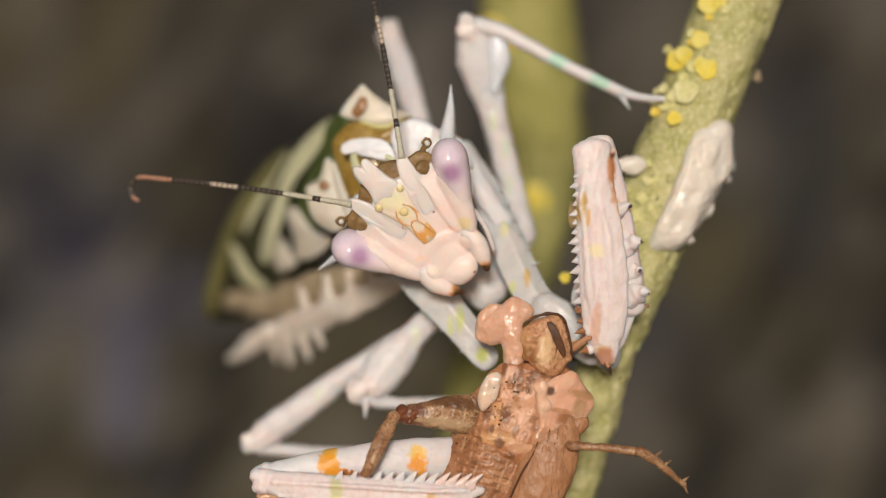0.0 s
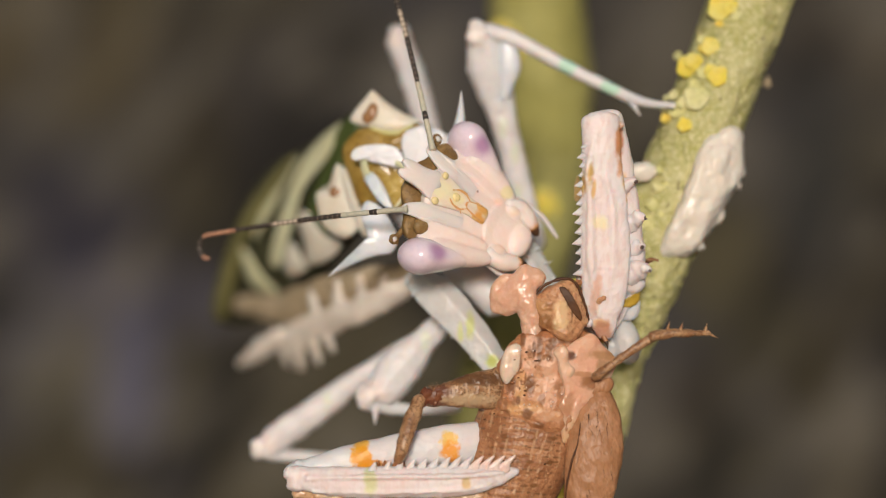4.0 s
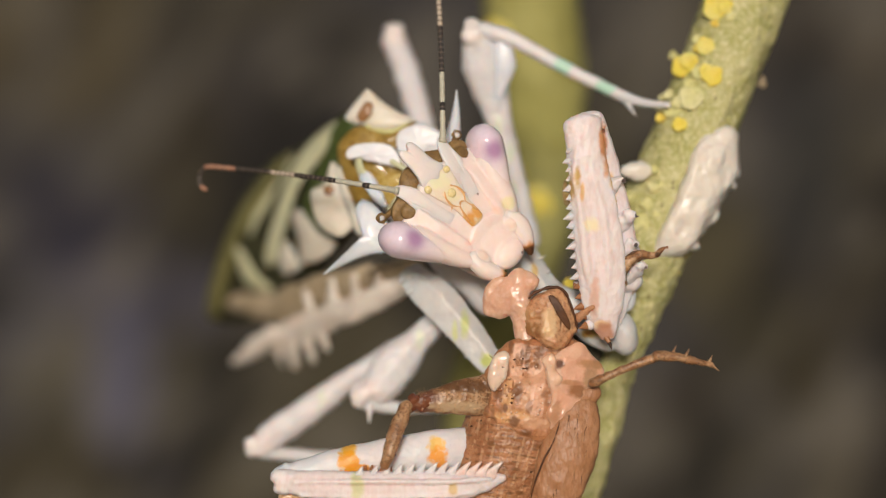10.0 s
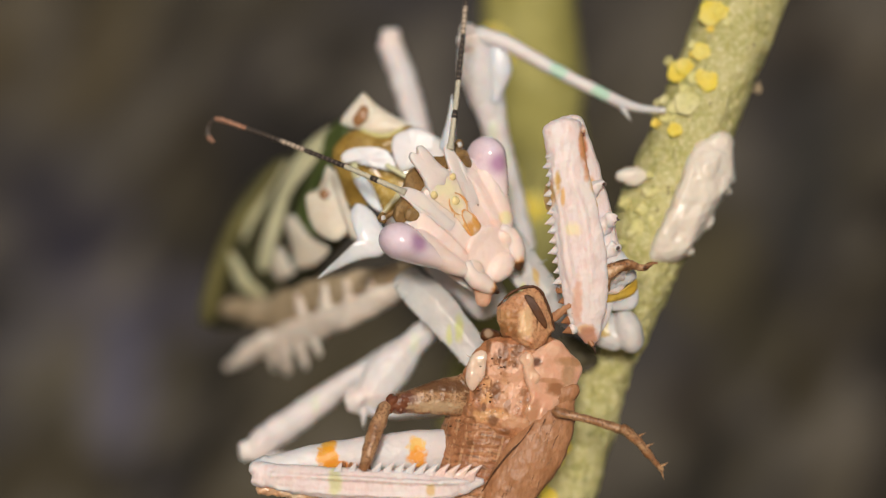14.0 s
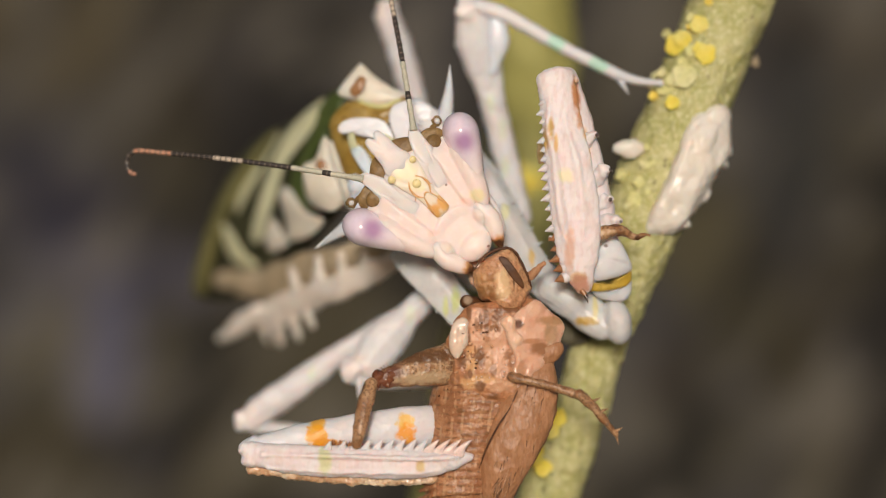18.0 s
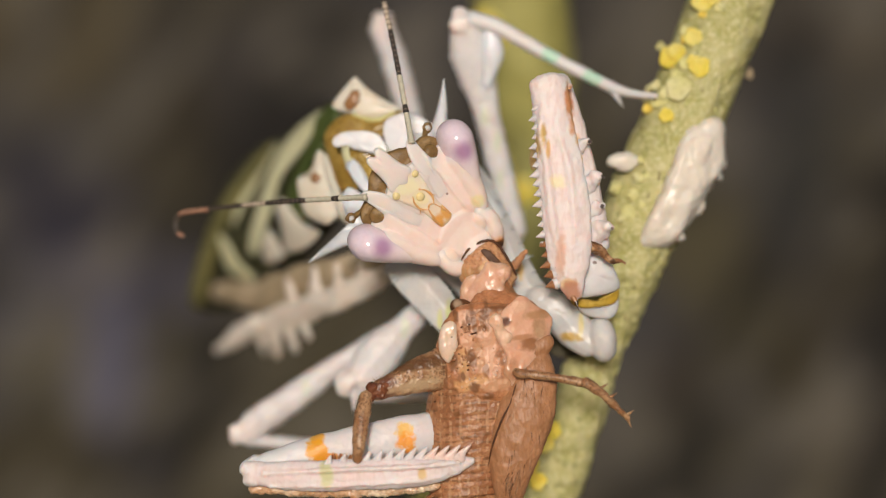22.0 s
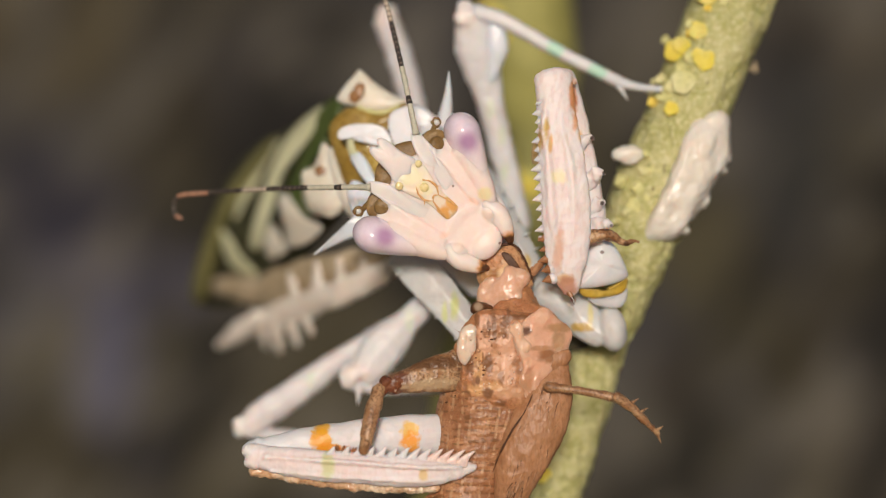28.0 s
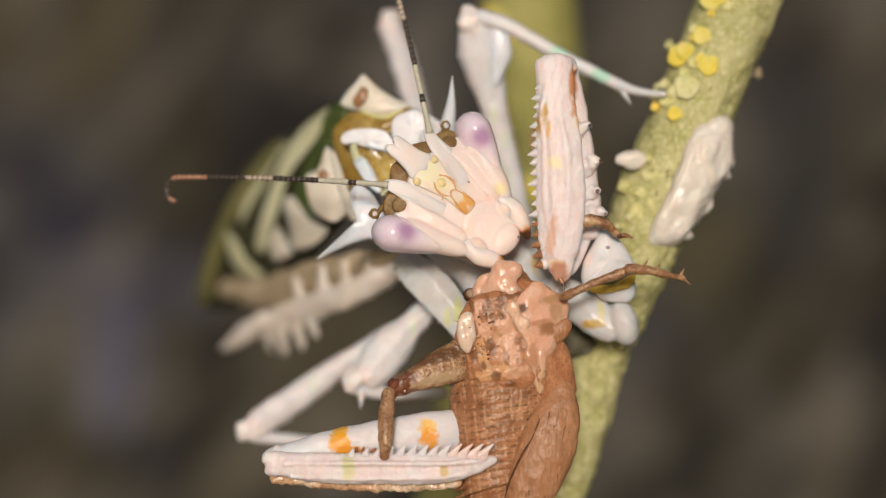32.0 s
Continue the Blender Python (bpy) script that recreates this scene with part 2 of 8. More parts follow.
def eye_stuff(name, pupil, size, root):
    """Lilac eye with a dark violet spot round `pupil`, fading to pink at its root (mm from the eye's own origin)."""
    m = stuff(name, (0.80, 0.67, 0.76), (0.76, 0.60, 0.72), 0.5, 0.4, None, 0.16, 0.03, 0.25, 0.4, 0.5, 0.5, fine_amount=0.08)
    N, L = m.node_tree.nodes, m.node_tree.links
    b = N["Principled BSDF"]
    co = N.new("ShaderNodeTexCoord")
    for place, near, far, most, colour in ((pupil, size * 0.2, size * 0.95, 0.8, (0.42, 0.20, 0.40)), (root, 0.8, 2.5, 1.0, (0.93, 0.77, 0.72))):
        skin = b.inputs["Base Color"].links[0].from_socket
        d = N.new("ShaderNodeVectorMath")
        d.operation = "DISTANCE"
        d.inputs[1].default_value = [c * MM for c in place]
        L.new(co.outputs["Object"], d.inputs[0])
        r = N.new("ShaderNodeMapRange")
        r.interpolation_type = "SMOOTHSTEP"
        r.inputs[1].default_value, r.inputs[2].default_value = near * MM, far * MM
        r.inputs[3].default_value, r.inputs[4].default_value = most, 0.0
        L.new(d.outputs["Value"], r.inputs[0])
        x = N.new("ShaderNodeMix")
        x.data_type = "RGBA"
        x.inputs[7].default_value = (*colour, 1)
        L.new(r.outputs[0], x.inputs[0])
        L.new(skin, x.inputs[6])
        L.new(x.outputs[2], b.inputs["Base Color"])
    return m


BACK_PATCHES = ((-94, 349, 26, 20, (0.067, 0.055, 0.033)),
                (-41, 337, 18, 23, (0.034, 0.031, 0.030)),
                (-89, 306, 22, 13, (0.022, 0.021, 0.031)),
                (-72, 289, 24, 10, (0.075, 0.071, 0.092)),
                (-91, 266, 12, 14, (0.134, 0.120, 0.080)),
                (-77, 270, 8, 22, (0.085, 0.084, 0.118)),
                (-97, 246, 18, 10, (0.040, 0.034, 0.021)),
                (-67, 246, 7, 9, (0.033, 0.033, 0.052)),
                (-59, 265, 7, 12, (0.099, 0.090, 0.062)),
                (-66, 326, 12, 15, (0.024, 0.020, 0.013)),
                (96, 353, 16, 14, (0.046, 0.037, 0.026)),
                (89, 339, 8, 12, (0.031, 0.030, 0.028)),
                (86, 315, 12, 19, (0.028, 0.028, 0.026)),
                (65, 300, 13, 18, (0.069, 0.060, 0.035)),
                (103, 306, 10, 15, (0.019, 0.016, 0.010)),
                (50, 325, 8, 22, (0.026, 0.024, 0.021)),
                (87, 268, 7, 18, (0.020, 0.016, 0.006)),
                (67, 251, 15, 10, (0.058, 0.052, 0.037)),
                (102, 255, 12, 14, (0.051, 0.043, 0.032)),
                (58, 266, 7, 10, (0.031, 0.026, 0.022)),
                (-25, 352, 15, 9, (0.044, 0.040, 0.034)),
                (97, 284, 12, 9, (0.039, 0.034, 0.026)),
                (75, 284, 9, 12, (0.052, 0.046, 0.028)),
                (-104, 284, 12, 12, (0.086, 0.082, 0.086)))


def backdrop_stuff():
    """Dark mottled backdrop: two scales of slanting streaks, olive to slate, with soft uneven patches (x, z on the sheet and half-widths in mm)."""
    m = bpy.data.materials.new("dark_backdrop")
    m.use_nodes = True
    N, L = m.node_tree.nodes, m.node_tree.links
    b = N["Principled BSDF"]
    b.inputs["Roughness"].default_value = 0.95
    b.inputs["Specular IOR Level"].default_value = 0.15
    co = N.new("ShaderNodeTexCoord")
    turn = N.new("ShaderNodeMapping")
    turn.inputs["Rotation"].default_value = (0, radians(-35), 0)
    L.new(co.outputs["Object"], turn.inputs[0])

    def streaks(scale, shift):
        mp = N.new("ShaderNodeMapping")
        mp.inputs["Location"].default_value = (shift, 0, shift * 0.7)
        mp.inputs["Scale"].default_value = (scale, 3, scale * 0.42)
        L.new(turn.outputs[0], mp.inputs[0])
        n = N.new("ShaderNodeTexNoise")
        n.inputs["Scale"].default_value = 1.0
        n.inputs["Detail"].default_value = 3
        L.new(mp.outputs[0], n.inputs["Vector"])
        return n.outputs[0]

    def spread(value, lo, hi, to_lo, to_hi):
        r = N.new("ShaderNodeMapRange")
        r.interpolation_type = "SMOOTHSTEP"
        r.inputs[1].default_value, r.inputs[2].default_value = lo, hi
        r.inputs[3].default_value, r.inputs[4].default_value = to_lo, to_hi
        L.new(value, r.inputs[0])
        return r.outputs[0]

    def blend(factor, first, second):
        x = N.new("ShaderNodeMix")
        x.data_type = "RGBA"
        L.new(factor, x.inputs[0])
        for k, v in ((6, first), (7, second)):
            if isinstance(v, tuple):
                x.inputs[k].default_value = (*v, 1)
            else:
                L.new(v, x.inputs[k])
        return x.outputs[2]
    broad, fine = streaks(40, 1.3), streaks(58, 4.1)
    skin = blend(spread(streaks(26, 7.7), 0.38, 0.62, 0, 1), (0.054, 0.047, 0.030), (0.040, 0.038, 0.040))
    wobble = N.new("ShaderNodeMath")
    wobble.operation = "MULTIPLY_ADD"
    wobble.inputs[1].default_value, wobble.inputs[2].default_value = 1.6, -0.8
    L.new(fine, wobble.inputs[0])
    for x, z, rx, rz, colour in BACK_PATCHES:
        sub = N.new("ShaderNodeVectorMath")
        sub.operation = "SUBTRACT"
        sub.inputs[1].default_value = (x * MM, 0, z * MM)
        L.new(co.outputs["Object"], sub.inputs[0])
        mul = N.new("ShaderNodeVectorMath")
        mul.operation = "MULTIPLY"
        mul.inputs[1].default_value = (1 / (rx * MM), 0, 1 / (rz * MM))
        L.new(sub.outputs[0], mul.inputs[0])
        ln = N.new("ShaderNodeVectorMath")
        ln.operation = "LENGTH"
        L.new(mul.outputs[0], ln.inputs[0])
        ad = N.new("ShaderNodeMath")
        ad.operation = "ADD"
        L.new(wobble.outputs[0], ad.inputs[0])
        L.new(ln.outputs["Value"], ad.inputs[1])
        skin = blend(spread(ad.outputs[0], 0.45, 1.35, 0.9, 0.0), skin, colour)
    skin = blend(spread(broad, 0.49, 0.57, 0, 0.86), skin, (0.013, 0.012, 0.011))
    skin = blend(spread(fine, 0.52, 0.60, 0, 0.55), skin, (0.130, 0.118, 0.097))
    L.new(skin, b.inputs["Base Color"])
    return m


def with_spots(material, origin, spots, edge=1.9):
    """A copy of a material with stains: (place, half-axes in mm, colour), their edges broken by noise."""
    m = material.copy()
    N, L = m.node_tree.nodes, m.node_tree.links
    b = N["Principled BSDF"]
    co = N.new("ShaderNodeTexCoord")
    nz = N.new("ShaderNodeTexNoise")
    nz.inputs["Scale"].default_value = 3200
    nz.inputs["Detail"].default_value = 3
    L.new(co.outputs["Object"], nz.inputs["Vector"])
    for place, half, colour in spots:
        skin = b.inputs["Base Color"].links[0].from_socket
        sub = N.new("ShaderNodeVectorMath")
        sub.operation = "SUBTRACT"
        sub.inputs[1].default_value = [(p - o) * MM for p, o in zip(place, origin)]
        L.new(co.outputs["Object"], sub.inputs[0])
        mul = N.new("ShaderNodeVectorMath")
        mul.operation = "MULTIPLY"
        mul.inputs[1].default_value = [1 / (h * MM) for h in half]
        L.new(sub.outputs[0], mul.inputs[0])
        ln = N.new("ShaderNodeVectorMath")
        ln.operation = "LENGTH"
        L.new(mul.outputs[0], ln.inputs[0])
        ad = N.new("ShaderNodeMath")
        ad.operation = "MULTIPLY_ADD"
        ad.inputs[1].default_value = 1.1
        L.new(nz.outputs[0], ad.inputs[0])
        L.new(ln.outputs["Value"], ad.inputs[2])
        r = N.new("ShaderNodeMapRange")
        r.interpolation_type = "SMOOTHSTEP"
        r.inputs[1].default_value, r.inputs[2].default_value = 1.12, edge
        r.inputs[3].default_value, r.inputs[4].default_value = 0.92, 0.0
        L.new(ad.outputs[0], r.inputs[0])
        x = N.new("ShaderNodeMix")
        x.data_type = "RGBA"
        x.inputs[7].default_value = (*colour, 1)
        L.new(r.outputs[0], x.inputs[0])
        L.new(skin, x.inputs[6])
        L.new(x.outputs[2], b.inputs["Base Color"])
    return m


def ringed(material, period, colour, amount=0.7, across=(0, 0, 1), wobble=3.0):
    """A copy of a material with thin uneven cross lines, one to `period` mm along `across`."""
    m = material.copy()
    N, L = m.node_tree.nodes, m.node_tree.links
    b = N["Principled BSDF"]
    skin = b.inputs["Base Color"].links[0].from_socket
    co = N.new("ShaderNodeTexCoord")
    dot = N.new("ShaderNodeVectorMath")
    dot.operation = "DOT_PRODUCT"
    dot.inputs[1].default_value = [c * 1000 / period for c in across]
    L.new(co.outputs["Object"], dot.inputs[0])
    nz = N.new("ShaderNodeTexNoise")
    nz.inputs["Scale"].default_value = 900
    L.new(co.outputs["Object"], nz.inputs["Vector"])
    ad = N.new("ShaderNodeMath")
    ad.operation = "MULTIPLY_ADD"
    ad.inputs[1].default_value = wobble * 0.5
    L.new(nz.outputs[0], ad.inputs[0])
    L.new(dot.outputs["Value"], ad.inputs[2])
    pp = N.new("ShaderNodeMath")
    pp.operation = "PINGPONG"
    pp.inputs[1].default_value = 0.5
    L.new(ad.outputs[0], pp.inputs[0])
    r = N.new("ShaderNodeMapRange")
    r.inputs[1].default_value, r.inputs[2].default_value = 0.08, 0.2
    r.inputs[3].default_value, r.inputs[4].default_value = amount, 0.0
    L.new(pp.outputs[0], r.inputs[0])
    n3 = N.new("ShaderNodeTexNoise")
    n3.inputs["Scale"].default_value = 4200
    L.new(co.outputs["Object"], n3.inputs["Vector"])
    k = N.new("ShaderNodeMapRange")
    k.inputs[1].default_value, k.inputs[2].default_value = 0.47, 0.56
    L.new(n3.outputs[0], k.inputs[0])
    mu = N.new("ShaderNodeMath")
    mu.operation = "MULTIPLY"
    L.new(r.outputs[0], mu.inputs[0])
    L.new(k.outputs[0], mu.inputs[1])
    x = N.new("ShaderNodeMix")
    x.data_type = "RGBA"
    x.inputs[7].default_value = (*colour, 1)
    L.new(mu.outputs[0], x.inputs[0])
    L.new(skin, x.inputs[6])
    L.new(x.outputs[2], b.inputs["Base Color"])
    return m


# ---------------------------------------------------------------- building blocks
ORIGIN = {}


def part(name, bm, material, parent=None, label="", origin=None):
    """Link a bmesh, in mm of the world at rest, as one mesh object under a thing or part."""
    mats = material if isinstance(material, (list, tuple)) else [material]
    if origin is None:
        origin = ORIGIN[parent.name] if parent else (0, 0, 0)
    o = Vector(origin)
    for v in bm.verts:
        v.co = (v.co - o) * MM
    bmesh.ops.recalc_face_normals(bm, faces=bm.faces[:])
    me = bpy.data.meshes.new(name)
    bm.to_mesh(me)
    bm.free()
    me.polygons.foreach_set("use_smooth", [True] * len(me.polygons))
    for m in mats:
        me.materials.append(m)
    ob = new(name, me)
    ORIGIN[ob.name] = o
    if parent:
        ob.parent = parent
        ob.location = (o - ORIGIN[parent.name]) * MM
    else:
        ob.location = o * MM
    if label:
        ob["label"] = label
    return ob


def thing(name, origin):
    ob = new(name)
    ORIGIN[ob.name] = Vector(origin)
    ob.location = Vector(origin) * MM
    ob.empty_display_size = 0.002
    return ob


def spline(pts, n):
    """Smooth line through pts, n steps to a stretch; the points may carry further numbers."""
    p = [np.array(q, float) for q in pts]
    p = [2 * p[0] - p[1]] + p + [2 * p[-1] - p[-2]]
    out = []
    for i in range(1, len(p) - 2):
        for k in range(n):
            t = k / n
            a, b, c, d = p[i - 1:i + 3]
            out.append(0.5 * (2 * b + (c - a) * t + (2 * a - 5 * b + 4 * c - d) * t * t + (3 * b - a - 3 * c + d) * t ** 3))
    out.append(p[-2])
    return out


def tube(bm, pts, radii, seg=14, steps=5, mat=None, rough=0.0, grain=1.0, depth=1.0, caps=True, seed=0.0):
    """Sweep a rounded section along pts. radii: one number, or (across, in depth), for each point.
    mat(u, a): material slot at u along (0 to 1) and a round (0 to 1; 0 right of the way, 0.25 away, 0.75 towards the front)."""
    rr = [r if isinstance(r, tuple) else (r, r * depth) for r in radii]
    line = spline([(*p, *r) for p, r in zip(pts, rr)], steps)
    if caps:
        def cap(e, d):
            u = (e[:3] - d[:3]) / max(np.linalg.norm(e[:3] - d[:3]), 1e-6)
            h = min(e[3], e[4])
            return [np.array([*(e[:3] + u * h * s), e[3] * c, e[4] * c]) for s, c in ((0.45, 0.89), (0.8, 0.6), (0.97, 0.24))]
        line = cap(line[0], line[1])[::-1] + line + cap(line[-1], line[-2])
    n = len(line)
    rings = []
    for i, q in enumerate(line):
        t = Vector(line[min(i + 1, n - 1)][:3] - line[max(i - 1, 0)][:3]).normalized()
        side = t.cross(Vector((0, 1, 0)))
        if side.length < 0.15:
            side = t.cross(Vector((1, 0, 0)))
        side.normalize()
        deep = side.cross(t).normalized()
        if deep.y < 0:
            deep = -deep
        c = Vector(q[:3])
        ring = []
        for k in range(seg):
            a = 2 * math.pi * k / seg
            v = c + side * (math.cos(a) * q[3]) + deep * (math.sin(a) * q[4])
            if rough:
                v += (v - c).normalized() * (noise.noise(v / grain + Vector((seed, 3, 7))) * rough)
            ring.append(bm.verts.new(v))
        rings.append(ring)
    for i in range(n - 1):
        for k in range(seg):
            f = bm.faces.new((rings[i][k], rings[i][(k + 1) % seg], rings[i + 1][(k + 1) % seg], rings[i + 1][k]))
            if mat:
                f.material_index = mat((i + 0.5) / (n - 1), (k + 0.5) / seg)
    for ring, flip in ((rings[0], True), (rings[-1], False)):
        f = bm.faces.new(ring[::-1] if flip else ring)
        if mat:
            f.material_index = mat(0.0 if flip else 1.0, 0.5)
    return bm


def blob(bm, c, r, axis=None, rough=0.0, grain=1.0, u=14, v=9, slot=0):
    """An egg of half-axes r at c; axis: direction of its third half-axis."""
    m = Vector(axis).to_track_quat("Z", "Y").to_matrix() if axis else Matrix.Identity(3)
    c = Vector(c)
    rows = []
    for j in range(v + 1):
        th = math.pi * j / v
        row = []
        for k in range(1 if j in (0, v) else u):
            ph = 2 * math.pi * k / u
            p = Vector((r[0] * math.sin(th) * math.cos(ph), r[1] * math.sin(th) * math.sin(ph), r[2] * math.cos(th)))
            q = c + m @ p
            if rough:
                q += (q - c).normalized() * (noise.noise(q / grain) * rough)
            row.append(bm.verts.new(q))
        rows.append(row)
    for j in range(v):
        a, b = rows[j], rows[j + 1]
        for k in range(u):
            vs = [a[k % len(a)], b[k % len(b)], b[(k + 1) % len(b)], a[(k + 1) % len(a)]]
            f = bm.faces.new(list(dict.fromkeys(vs)))
            f.material_index = slot
    return bm


def spike(bm, base, tip, r, bend=(0, 0, 0), seg=8, mat=None, flat=1.0):
    b, t = Vector(base), Vector(tip)
    mid = (b + t) / 2 + Vector(bend)
    return tube(bm, [b, mid, t], [(r, r * flat), (r * 0.55, r * 0.55 * flat), (r * 0.06, r * 0.06)], seg, 4, mat)


def slab(bm, outline, thick=0.2, bulge=0.15, steps=4, seed=0.0, rough=0.0, sink=0.0):
    """A flat leaf with a crisp edge: closed outline, rounded front towards the viewer's side, half as round behind.
    sink: how far its edge lies back in what it grows from."""
    outline = [(p[0], p[1] + sink, p[2]) for p in outline]
    bulge += sink
    n = len(outline)
    loop = []
    for i in range(n):
        a, b, c, d = (np.array(outline[(i + k) % n], float) for k in (-1, 0, 1, 2))
        for k in range(steps):
            t = k / steps
            loop.append(0.5 * (2 * b + (c - a) * t + (2 * a - 5 * b + 4 * c - d) * t * t + (3 * b - a - 3 * c + d) * t ** 3))
    mid = sum(loop) / len(loop)
    rings = []
    for s, h in ((0.0, 1.0), (0.35, 0.95), (0.7, 0.78), (0.9, 0.5), (0.985, 0.2), (1.0, 0.0), (0.98, -0.35), (0.8, -0.7), (0.4, -0.8), (0.0, -0.8)):
        ring = []
        for p in (loop if s > 0 else loop[:1]):
            q = mid + (p - mid) * s
            y = q[1] - (bulge * h if h > 0 else thick * h)
            v = Vector((q[0], y, q[2]))
            if rough:
                v += Vector((0, noise.noise(v / 0.3 + Vector((seed, 0, 0))) * rough, 0))
            ring.append(bm.verts.new(v))
        rings.append(ring)
    m = len(loop)
    for a, b in zip(rings, rings[1:]):
        for k in range(m):
            vs = [a[k % len(a)], b[k % len(b)], b[(k + 1) % len(b)], a[(k + 1) % len(a)]]
            bm.faces.new(list(dict.fromkeys(vs)))
    return bm


def organic(bm, voxel=0.06, smooth=3, rough=()):
    """Fuse overlapping forms into one skin, soften it and roughen it; rough: (height, grain) in mm."""
    me = bpy.data.meshes.new("raw")
    bmesh.ops.recalc_face_normals(bm, faces=bm.faces[:])
    bm.to_mesh(me)
    bm.free()
    ob = new("raw", me)
    md = ob.modifiers.new("fuse", "REMESH")
    md.mode = "VOXEL"
    md.voxel_size = voxel
    if smooth:
        sm = ob.modifiers.new("soften", "SMOOTH")
        sm.factor, sm.iterations = 0.5, smooth
    deps = bpy.context.evaluated_depsgraph_get()
    made = bpy.data.meshes.new_from_object(ob.evaluated_get(deps))
    out = bmesh.new()
    out.from_mesh(made)
    bpy.data.objects.remove(ob)
    bpy.data.meshes.remove(me)
    bpy.data.meshes.remove(made)
    out.normal_update()
    for height, grain in rough:
        for v in out.verts:
            v.co += v.normal * (noise.noise(v.co / grain) * height)
    return out


def mesh():
    return bmesh.new()


def lerp(a, b, t):
    return tuple(x + (y - x) * t for x, y in zip(a, b))


# ---------------------------------------------------------------- rows of the moving things
HEAD_ROWS = [
    (0, -1.512, 2.626, 302.860, 25.38, 2.83, 2.37),
    (0.5, -1.631, 2.611, 303.005, 27.77, 4.07, 5.26),
    (1, -1.695, 2.659, 302.950, 28.05, 3.17, 6.30),
    (1.5, -1.873, 2.609, 302.825, 25.75, 3.30, 8.59),
    (2, -2.076, 2.669, 302.463, 20.84, 1.67, 10.74),
    (2.5, -1.879, 2.611, 302.581, 25.39, 2.96, 9.94),
    (3, -1.899, 2.654, 302.778, 27.60, 0.79, 8.77),
    (3.5, -1.837, 2.606, 302.042, -1.75, -12.90, 31.64),
    (5.5, -1.650, 2.631, 302.446, 8.37, -17.27, 33.00),
    (6, -1.602, 2.592, 302.135, 2.86, -17.33, 32.26),
    (6.5, -1.699, 2.602, 302.495, 7.72, -17.24, 33.62),
    (7, -1.782, 2.608, 302.712, 11.51, -18.57, 33.38),
    (7.5, -1.775, 2.599, 302.457, 7.64, -17.53, 33.10),
    (8, -1.736, 2.623, 302.172, 3.79, -17.38, 32.71),
    (8.5, -1.792, 2.637, 302.251, 4.34, -11.62, 30.58),
    (9, -1.702, 2.625, 302.277, 8.04, -6.47, 19.13),
    (9.5, -1.444, 2.601, 302.326, 5.78, -3.33, 19.95),
    (10, -1.076, 2.607, 302.436, 3.34, 0.33, 20.66),
    (10.5, -1.485, 2.601, 302.828, 10.30, 0.30, 33.22),
    (11, -2.049, 2.635, 302.556, 7.58, -3.91, 27.69),
    (11.5, -1.751, 2.602, 302.019, 6.10, 0.02, 28.45),
    (12, -1.088, 2.603, 302.451, 4.79, 6.16, 29.70),
    (12.5, -1.391, 2.606, 302.999, 8.63, 7.56, 33.54),
    (13, -1.323, 2.596, 302.950, 11.37, 10.06, 36.54),
    (13.5, -1.414, 2.600, 302.903, 8.37, 8.45, 33.91),
    (14, -1.313, 2.636, 302.400, 5.05, 6.13, 30.86),
    (14.5, -0.979, 2.564, 302.165, 1.84, 0.35, 7.85),
    (16.5, -0.933, 2.609, 302.212, 12.25, 1.35, 7.28),
    (17, -1.096, 2.539, 302.047, 3.97, 0.81, 0.69),
    (17.5, -1.203, 2.620, 302.247, 8.36, 1.06, 3.23),
    (18, -1.120, 2.545, 302.282, 10.79, 1.66, 4.57),
    (18.5, -0.772, 2.604, 301.937, 7.61, 2.25, 2.90),
    (19, -1.131, 2.601, 302.050, 3.13, -0.16, 1.18),
    (19.5, -1.998, 2.612, 301.797, -0.57, 1.33, 14.87),
    (20, -3.037, 2.611, 298.762, -22.45, -12.27, 29.88),
    (20.5, -3.227, 2.627, 298.152, -28.99, -14.27, 39.50),
    (21, -2.675, 2.544, 299.867, -12.62, -6.86, 26.52),
    (21.5, -1.775, 2.579, 301.726, 11.42, -11.90, 16.03),
    (22, -1.636, 2.580, 302.854, 19.06, -5.42, 17.80),
    (22.5, -0.916, 2.582, 302.920, 19.14, 0.46, 9.45),
    (23, -0.832, 2.620, 303.050, 23.23, 0.12, 6.59),
    (23.5, -0.788, 2.660, 302.759, 19.83, 0.31, 4.47),
    (24, -1.186, 2.635, 302.226, 9.50, -1.33, 1.11),
    (24.5, -1.425, 2.617, 301.981, 10.07, -8.62, 3.08),
    (25, -1.412, 2.667, 302.502, 10.37, -2.95, 4.28),
    (25.5, -1.586, 2.650, 302.367, 10.02, -3.99, 6.82),
    (27.5, -1.314, 2.562, 302.682, 14.78, -5.82, 13.71),
    (28, -1.089, 2.587, 302.482, 12.25, -3.47, 8.75),
    (28.5, -1.148, 2.577, 302.415, 9.46, -3.18, 6.25),
    (29, -1.050, 2.575, 301.996, 6.42, 0.12, 6.61),
    (29.5, -2.134, 2.639, 301.024, -0.58, -2.01, 18.47),
    (30, -2.471, 2.602, 300.683, -6.13, -4.23, 19.78),
    (30.5, -2.735, 2.604, 300.583, -5.99, -5.89, 24.35),
    (31, -2.430, 2.595, 299.513, -20.13, -10.66, 26.57),
    (31.5, -1.331, 2.599, 301.234, -0.51, -11.11, 12.89),
    (32, -0.941, 2.613, 302.106, 0.48, -4.13, 15.88),
]
